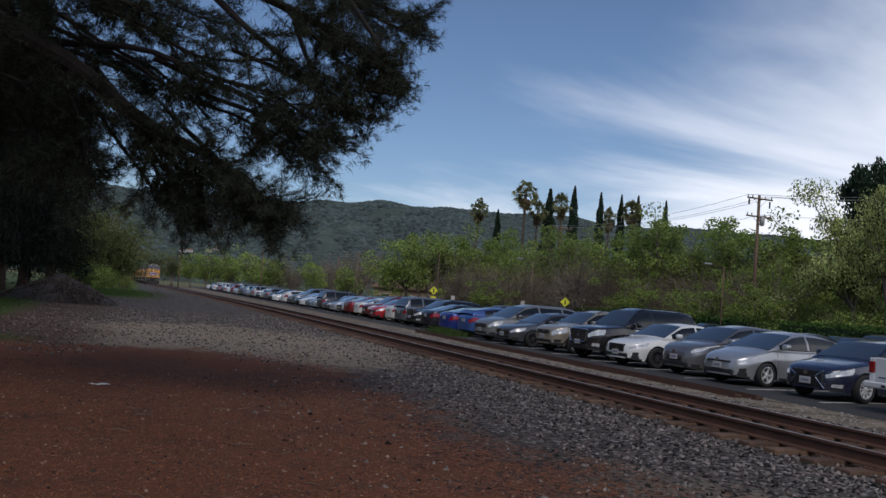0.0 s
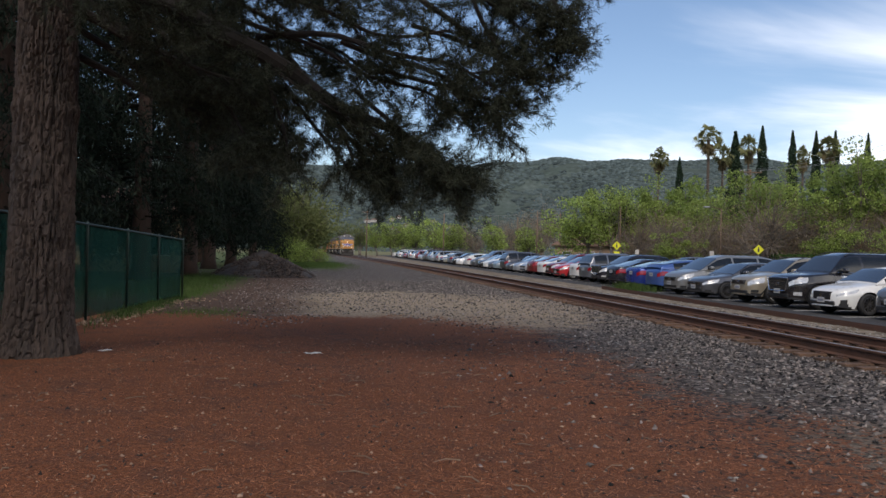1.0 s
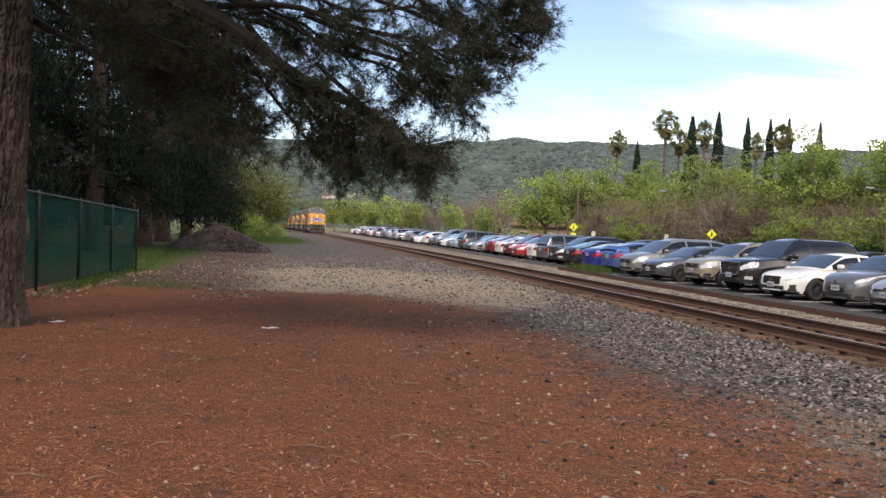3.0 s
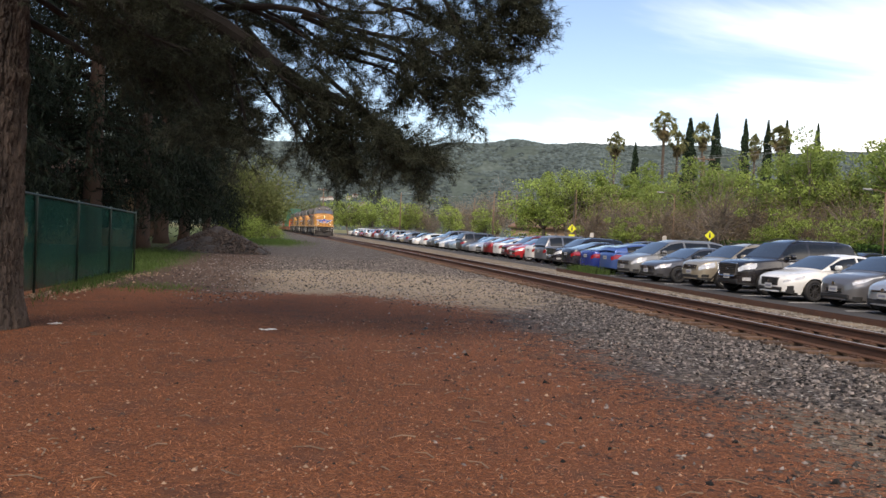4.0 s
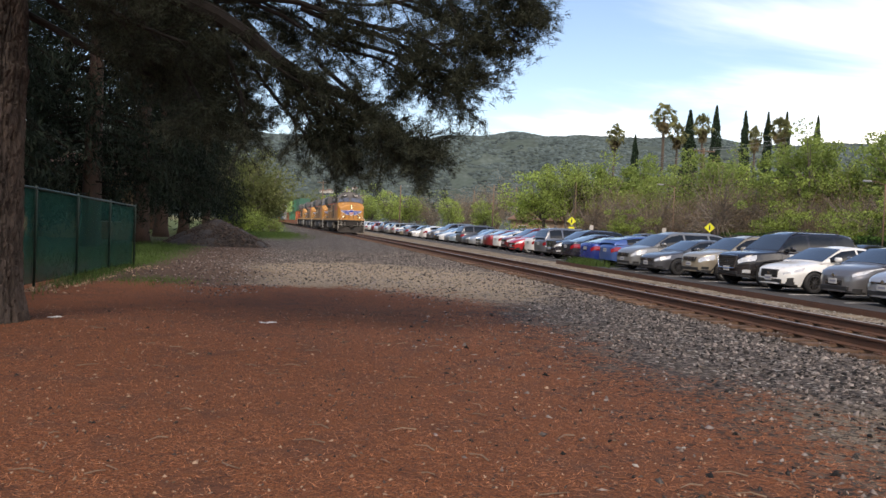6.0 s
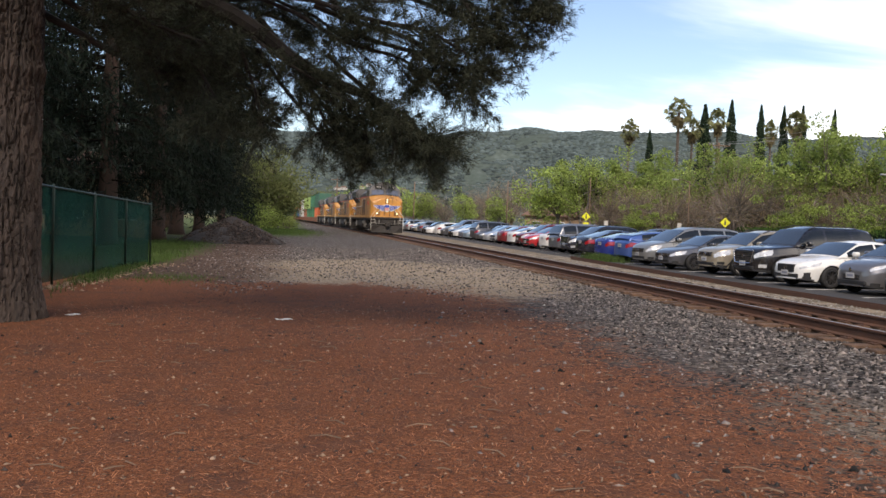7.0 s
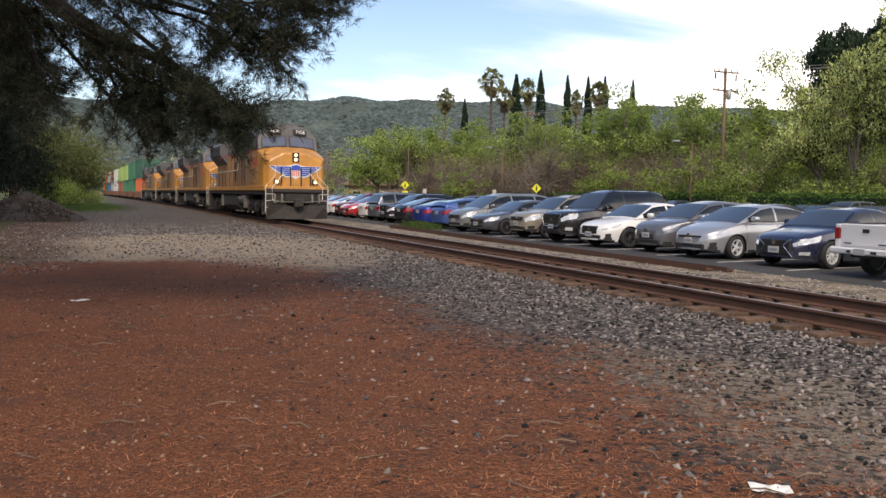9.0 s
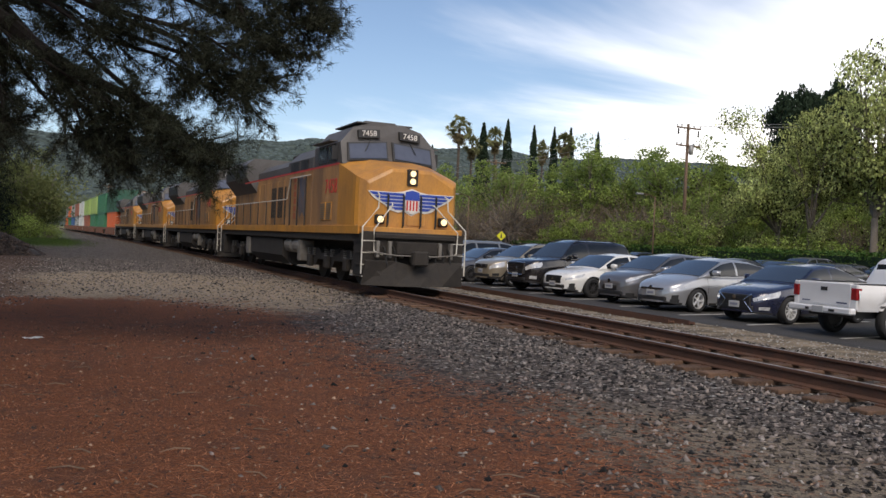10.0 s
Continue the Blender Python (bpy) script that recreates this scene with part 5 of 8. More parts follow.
        if style["name"] in ("wedge", "shield"):
            for s in (-1, 1):
                part("side_intake", sh.patch(0.12, 0.27, 0.14, 0.5, s, 0.010), M_BLACK, e, "dark upright side intake")
        if style.get("rack"):
            for s in (-1, 1):
                pts = []
                for x in np.linspace(2.1, L - 0.9, 7):
                    b, r, wb, wt = sh.gh(x)
                    pts.append((x, s * (wt - 0.06), r + (0.045 if 2.15 < x < L - 0.95 else 0.0)))
                part("roof_rail", tube(pts, 0.016, 6), M_ALLOY if style["rack"] == 2 else M_BLACK, e)
    return e


def disc_x(x, y, z, r, seg=14):
    return loft([[(xx, y + r * math.cos(a), z + r * math.sin(a)) for a in (2 * math.pi * k / seg for k in range(seg))] for xx in (x, x + 0.02)])


def pickup(label):
    """A white regular pickup, tail at x = 0, so that its bed faces the track."""
    e = tagged(new("pickup_truck"), label, "pickup truck", "cars in the parking lot")
    white = paint("pickup_white", (0.66, 0.66, 0.67))
    W, r = 1.78, 0.36
    def flank(x, s):
        lo = 0.48
        for c in (1.05, 3.85):
            if abs(x - c) < r + 0.09:
                lo = max(lo, r + math.sqrt((r + 0.09) ** 2 - (x - c) ** 2))
        top = 1.02 if x < 1.95 else (1.0 if x < 3.2 else 0.98 - 0.09 * (x - 3.2) / 1.55)
        k = [(0.95, 0), (1.0, 0.3), (1.0, 0.62), (0.985, 0.75), (0.95, 1.0)]
        return [(x, s * W / 2 * a * (0.94 if x > 4.55 else 1), lo + (top - lo) * t) for a, t in k]
    cols = sorted(set(np.round(np.concatenate([np.linspace(0.04, 4.75, 22), 1.05 + 0.434 * np.sin(np.linspace(-1.57, 1.57, 13)), 3.85 + 0.434 * np.sin(np.linspace(-1.57, 1.57, 13))]), 4)))
    for s in (-1, 1):
        part("side_panel", loft([flank(x, s) for x in cols], ring=False), white, e, smooth=True)
        part("bed_wall", boxes((0.05, 1.95, min(s * 0.72, s * 0.80), max(s * 0.72, s * 0.80), 0.5, 1.025)), white, e)
        part("bed_rail", boxes((0.04, 1.95, min(s * 0.71, s * 0.845), max(s * 0.71, s * 0.845), 1.02, 1.05), bevel=0.01), M_BLACK, e)
    part("bed_floor", boxes((0.05, 1.95, -0.8, 0.8, 0.55, 0.6)), M_BLACK, e)
    tg = part("tailgate", boxes((0.0, 0.06, -0.70, 0.70, 0.53, 1.04), bevel=0.02), white, e)
    part("gate_handle", boxes((-0.012, 0.0, -0.09, 0.09, 0.86, 0.94), bevel=0.004), M_BLACK, tg)
    part("maker_lettering", boxes((-0.006, 0.0, -0.62, -0.34, 0.615, 0.645)), M_BAR, tg)
    part("model_lettering", boxes((-0.006, 0.0, 0.38, 0.60, 0.615, 0.64)), M_BAR, tg)
    part("gate_trim", boxes((-0.008, 0.0, -0.68, 0.68, 0.545, 0.565), (-0.008, 0.0, -0.68, 0.68, 0.58, 0.592)), M_ALLOY, tg)
    for s in (-1, 1):
        part("tail_light", boxes((-0.012, 0.14, min(s * 0.705, s * 0.872), max(s * 0.705, s * 0.872), 0.70, 0.96), bevel=0.02), M_TAIL, e)
        part("rear_corner", boxes((0.0, 0.1, min(s * 0.70, s * 0.86), max(s * 0.70, s * 0.86), 0.5, 1.03), bevel=0.02), white, e)
    bp = part("bumper", boxes((-0.16, 0.02, -0.86, 0.86, 0.40, 0.54), bevel=0.03), white, e)
    part("number_plate", boxes((-0.17, -0.16, -0.15, 0.15, 0.40, 0.53)), M_PLATE, bp)
    part("step_pad", boxes((-0.17, -0.158, -0.45, -0.3, 0.44, 0.49), (-0.17, -0.158, 0.24, 0.34, 0.44, 0.49)), M_BLACK, bp)
    cab = [(2.0, 1.0), (2.08, 1.28), (2.2, 1.55), (2.4, 1.61), (3.0, 1.61), (3.2, 1.56), (3.75, 0.99)]
    rows = []
    for x, z in cab:
        wt = 0.84 - 0.3 * (z - 1.0)
        rows.append([(x, -0.84, 0.96), (x, -wt, z - 0.06 if z > 1.1 else z - 0.01), (x, -wt + 0.08, z), (x, 0, z + 0.02), (x, wt - 0.08, z), (x, wt, z - 0.06 if z > 1.1 else z - 0.01), (x, 0.84, 0.96)])
    part("cab", loft(rows, ring=False), white, e, smooth=False)
    part("hood", loft([[(x, -0.8, z - 0.05), (x, -0.5, z), (x, 0, z + 0.02), (x, 0.5, z), (x, 0.8, z - 0.05)] for x, z in ((3.55, 1.0), (4.2, 0.97), (4.65, 0.92), (4.76, 0.8))], ring=False), white, e, smooth=True)
    part("nose", boxes((4.62, 4.8, -0.82, 0.82, 0.42, 0.84), bevel=0.05), white, e)
    part("rear_window", loft([[(2.055, -0.66, 1.10), (2.055, 0.66, 1.10)], [(2.13, -0.6, 1.46), (2.13, 0.6, 1.46)]], ring=False), M_GLASS, e)
    part("windscreen", loft([[(3.24, -0.62, 1.535), (3.24, 0.62, 1.535)], [(3.70, -0.72, 1.06), (3.70, 0.72, 1.06)]], ring=False), M_GLASS, e)
    for s in (-1, 1):
        part("side_window", loft([[(2.3, s * 0.815, 1.08), (2.36, s * 0.70, 1.48)], [(2.75, s * 0.815, 1.08), (2.75, s * 0.70, 1.5)], [(3.15, s * 0.815, 1.08), (3.08, s * 0.70, 1.5)], [(3.55, s * 0.82, 1.08), (3.24, s * 0.72, 1.42)]], ring=False), M_GLASS, e)
        part("mirror", boxes((3.3, 3.42, min(s * 0.88, s * 1.08), max(s * 0.88, s * 1.08), 1.05, 1.22), bevel=0.03), M_BLACK, e)
    ty, ri, we = wheel_meshes(5, r)
    t0 = part("wheel", ty, M_RUBBER, e, smooth=True)
    part("rim", ri, M_ALLOY, t0)
    part("hub_well", we, M_BLACK, t0)
    first = True
    for c in (1.05, 3.85):
        for s in (-1, 1):
            m = pose(c, s * (W / 2 - 0.12), r - 0.10, 0, 0, 0 if s < 0 else 180)
            if first:
                t0.matrix_basis, first = m, False
            else:
                w = share(t0, "wheel", e, m)
                share(t0.children[0], "rim", w, pose(0, 0, 0))
                share(t0.children[1], "hub_well", w, pose(0, 0, 0))
    part("underbody", boxes((0.2, 4.6, -0.6, 0.6, 0.32, 0.6)), M_BLACK, e)
    return e


PAINTS = {k: paint("paint_" + k, c, mt, rg) for k, c, mt, rg in (
    ("navy", (0.012, 0.018, 0.05), 0.2, 0.25), ("silver", (0.42, 0.43, 0.45), 0.6, 0.32), ("leaf_grey", (0.16, 0.16, 0.17), 0.55, 0.32), ("pearl_white", (0.68, 0.68, 0.66), 0.0, 0.28),
    ("black", (0.010, 0.010, 0.014), 0.2, 0.22), ("champagne", (0.36, 0.315, 0.24), 0.5, 0.34), ("slate", (0.085, 0.088, 0.10), 0.5, 0.3), ("pewter", (0.22, 0.225, 0.225), 0.5, 0.33),
    ("light_blue", (0.05, 0.11, 0.33), 0.4, 0.3), ("royal_blue", (0.012, 0.035, 0.24), 0.3, 0.26), ("midnight", (0.012, 0.014, 0.028), 0.2, 0.25), ("steel", (0.14, 0.155, 0.185), 0.5, 0.32),
    ("red", (0.42, 0.012, 0.02), 0.1, 0.28), ("maroon", (0.17, 0.012, 0.018), 0.3, 0.3), ("pale_blue", (0.26, 0.33, 0.38), 0.5, 0.34), ("white", (0.62, 0.62, 0.61), 0.0, 0.3), ("gold", (0.28, 0.24, 0.17), 0.5, 0.34))}
M_DARKRIM = surf("dark_alloy", (0.12, 0.12, 0.125), 0.2, 4, 60, 0.35, 0, metal=0.7)

ST = {
    "spindle": dict(name="spindle", grille=(0.44, 0.34, 0.68), slats=6, slat_mat=M_BLACK, plate_z=0.36, badge_dz=0.1, lamp=(0.04, 0.62, 0.74, 0.96, 0.02), fog=0.2, fog_mat=M_LAMP),
    "wedge": dict(name="wedge", grille=(0.40, 0.585, 0.635), slats=1, plate_z=0.42, lamp=(0.10, 0.78, 0.76, 0.90, 0.08), badge_dz=0.03, fog=0.1, tail=0.25, mirror=PAINTS["silver"]),
    "ev": dict(name="ev", grille=(0.30, 0.42, 0.56), slats=1, plate_z=0.45, lamp=(0.10, 0.95, 0.86, 1.0, 0.03), badge_dz=0.2, fog=0.08),
    "shield": dict(name="shield", grille=(0.36, 0.46, 0.70), slats=2, slat_mat=M_BLACK, plate_z=0.36, lamp=(0.06, 0.62, 0.80, 0.95, 0.02), fog=0.08, handle=None),
    "bold": dict(name="bold", grille=(0.47, 0.62, 1.0), slats=6, plate_z=0.5, lamp=(0.03, 0.5, 0.74, 0.96, 0.0), rack=1, fog=0.2, fog_mat=M_LAMP, grille_mat=M_BLACK),
    "soft": dict(name="soft", grille=(0.38, 0.70, 0.84), slats=4, plate_z=0.5, lamp=(0.04, 0.52, 0.72, 0.98, 0.0), rack=1, fog=0.2),
    "plain": dict(name="plain", grille=(0.46, 0.52, 0.66), slats=3, plate_z=0.38, lamp=(0.05, 0.62, 0.74, 0.94, 0.02), fog=0.1),
    "van": dict(name="van", grille=(0.42, 0.60, 0.76), slats=3, plate_z=0.42, lamp=(0.05, 0.62, 0.74, 0.94, 0.02), fog=0.12, tail=0.3),
}


def park(ob, kind, nx, ny, back_in=False, angle=8.0):
    L = SPECS[kind]["L"] if kind in SPECS else 4.8
    a = radians(angle)
    if kind in SPECS:
        a0, wx, wy = radians(16), 0.95, 0.07 - SPECS[kind]["W"] / 2
        nx += wx * (math.cos(a0) - math.cos(a)) - wy * (math.sin(a0) - math.sin(a))
        ny += wx * (math.sin(a0) - math.sin(a)) + wy * (math.cos(a0) - math.cos(a))
    if back_in:
        ob.matrix_basis = pose(nx + L * math.cos(a), ny + L * math.sin(a), 0.03, 0, 0, angle + 180)
    else:
        ob.matrix_basis = pose(nx, ny, 0.03 + (0.10 if kind == "pickup" else 0.0), 0, 0, angle)


NEAR = [
    ("sedan", "spindle", "navy", "dark navy saloon car with chrome-edged hourglass grille", 15.15, 15.75, False, 10, None, None),
    ("hatch", "wedge", "silver", "silver hybrid hatchback with sharp sloping nose", 15.0, 18.75, False, 5, None, None),
    ("compact", "ev", "leaf_grey", "grey electric hatchback with long pale headlights", 15.25, 21.05, False, 5, None, None),
    ("sedan", "shield", "pearl_white", "pearl white saloon car with dark pentagon grille", 14.85, 23.6, False, 10, "dark", None),
    ("big_suv", "bold", "black", "black full-size off-road wagon with wide chrome grille", 14.95, 26.3, False, 6, None, None),
    ("suv", "soft", "champagne", "champagne beige crossover with dark lower cladding", 15.1, 29.3, False, 5, None, "clad"),
    ("sedan", "plain", "slate", "slate grey saloon car with many-spoked wheels", 14.75, 32.3, False, 10, "dark", None),
    ("van", "van", "pewter", "pewter grey minivan with roof rails", 14.9, 35.1, False, 5, None, None),
    ("hatch", "plain", "light_blue", "light metallic blue saloon car backed into its bay", 15.3, 38.2, True, 5, None, None),
    ("coupe", "plain", "royal_blue", "royal blue coupe with wide red tail lights", 15.3, 40.9, True, 5, None, None),
    ("sedan", "plain", "midnight", "very dark blue saloon car backed into its bay", 15.2, 43.6, True, 5, None, None),
    ("suv", "bold", "midnight", "black compact crossover with dark mesh grille", 15.2, 46.3, False, 5, None, None),
    ("van", "van", "steel", "steel grey minivan backed into its bay", 15.4, 49.2, True, 5, None, None),
    ("sedan", "plain", "white", "white saloon car partly hidden beside a minivan", 15.6, 52.0, True, 5, None, None),
    ("compact", "plain", "red", "bright red small hatchback with silver wheels", 15.3, 54.8, False, 10, None, None),
    ("suv", "soft", "maroon", "dark red crossover parked nose to the track", 15.5, 57.6, False, 5, None, None),
    ("sedan", "plain", "white", "white saloon car backed into its bay", 15.6, 60.3, True, 5, None, None),
    ("sedan", "plain", "maroon", "dark red saloon car backed into its bay", 15.5, 63.0, True, 5, None, None),
    ("sedan", "plain", "silver", "silver saloon car nose to the track", 15.6, 65.8, False, 5, None, None),
    ("hatch", "plain", "silver", "silver hatchback nose to the track", 15.6, 68.6, False, 5, None, None),
    ("sedan", "plain", "slate", "dark grey saloon car nose to the track", 15.6, 71.4, False, 5, None, None),
    ("van", "van", "slate", "dark grey wagon backed into its bay", 15.7, 74.2, True, 5, None, None),
    ("sedan", "plain", "pale_blue", "pale blue-grey saloon car nose to the track", 15.6, 77.0, False, 5, None, None),
    ("sedan", "plain", "steel", "steel blue saloon car nose to the track", 15.7, 79.8, False, 5, None, None),
    ("hatch", "plain", "white", "white hatchback nose to the track", 15.7, 82.6, False, 5, None, None),
    ("sedan", "plain", "black", "black saloon car nose to the track", 15.7, 85.4, False, 5, None, None),
]
for kind, style, colour, label, nx, ny, back, spokes, rim, low in NEAR:
    c = car(kind, ST[style], PAINTS[colour], label, "van" if kind == "van" else "car", spokes, M_DARKRIM if rim else None, far=ny > 66, lower=M_BLACK if low else None)
    park(c, kind, nx, ny, back)
park(pickup("white pickup truck with its tailgate towards the track"), "pickup", 14.95, 13.04, False, -4)

# far bays and the next rows: the same kinds, in the mix of colours that the lot shows
rc = random.Random(11)
far_kinds = ["sedan", "sedan", "hatch", "compact", "suv", "suv", "van", "big_suv"]
far_paints = ["silver", "white", "slate", "black", "maroon", "pale_blue", "pewter", "champagne", "steel", "white", "silver", "midnight", "red"]
COLOUR_WORD = {"silver": "silver", "white": "white", "slate": "dark grey", "black": "black", "maroon": "dark red", "pale_blue": "pale blue", "pewter": "grey", "champagne": "beige", "steel": "blue-grey", "midnight": "near-black", "red": "red", "navy": "navy blue"}
KIND_WORD = {"sedan": "saloon car", "hatch": "hatchback", "compact": "small hatchback", "suv": "crossover", "van": "minivan", "big_suv": "large off-road wagon", "coupe": "coupe"}
MASTER = {}


def far_car(kind, colour, nx, ny, back, where):
    if (kind, colour) not in MASTER:
        MASTER[kind, colour] = c = car(kind, ST["plain"], PAINTS[colour], f"{COLOUR_WORD[colour]} {KIND_WORD[kind]} {where}", "car", 5, far=True)
    else:
        c = copy_thing(MASTER[kind, colour], pose(0, 0, 0))
        c["label"] = f"{COLOUR_WORD[colour]} {KIND_WORD[kind]} {where}"
    park(c, kind, nx, ny, back)


y = 88.2
while y < 215:
    far_car(rc.choice(far_kinds), rc.choice(far_paints), lot_x(y) + rc.uniform(-0.15, 0.35), y, rc.random() < 0.35, "in the long row by the track")
    y += 2.8 if rc.random() > 0.06 else 5.6
for row_x, y0, y1, keep in ((30.5, 17.0, 120.0, 0.8), (36.6, 24.0, 105.0, 0.55)):
    y = y0
    while y < y1:
        if rc.random() < keep:
            far_car(rc.choice(far_kinds[:6]), rc.choice(["steel", "navy", "slate", "white", "black", "silver", "midnight"]), row_x + rc.uniform(-0.2, 0.2), y, rc.random() < 0.3, "in a further row of the lot")
        y += 2.8


# ---- trees ----
def curve_pts(ctrl, n):
    """A smooth line through a few control points."""
    c = np.array(ctrl, float)
    t = np.linspace(0, len(c) - 1, n)
    i = np.clip(t.astype(int), 0, len(c) - 2)
    f = (t - i)[:, None]
    p0, p1, p2, p3 = c[np.maximum(i - 1, 0)], c[i], c[i + 1], c[np.minimum(i + 2, len(c) - 1)]
    return 0.5 * ((2 * p1) + (p2 - p0) * f + (2 * p0 - 5 * p1 + 4 * p2 - p3) * f ** 2 + (3 * p1 - p0 - 3 * p2 + p3) * f ** 3)


def needle_tufts(pts, dirs, rng, per=13, length=0.125, width=0.0042):
    """Sprays of thin needles round twig ends."""
    n = len(pts)
    d = np.repeat(dirs, per, 0) * 0.75 + rng.normal(size=(n * per, 3)) * 0.62
    d /= np.linalg.norm(d, axis=1)[:, None]
    p = np.repeat(pts, per, 0) + rng.normal(size=(n * per, 3)) * 0.02
    e = np.cross(d, rng.normal(size=(n * per, 3)))
    e /= np.linalg.norm(e, axis=1)[:, None] + 1e-9
    ln = length * rng.uniform(0.6, 1.2, size=(n * per, 1))
    v = np.stack([p - e * width, p + e * width, p + d * ln], 1).reshape(-1, 3)
    return v, np.arange(n * per * 3).reshape(-1, 3)


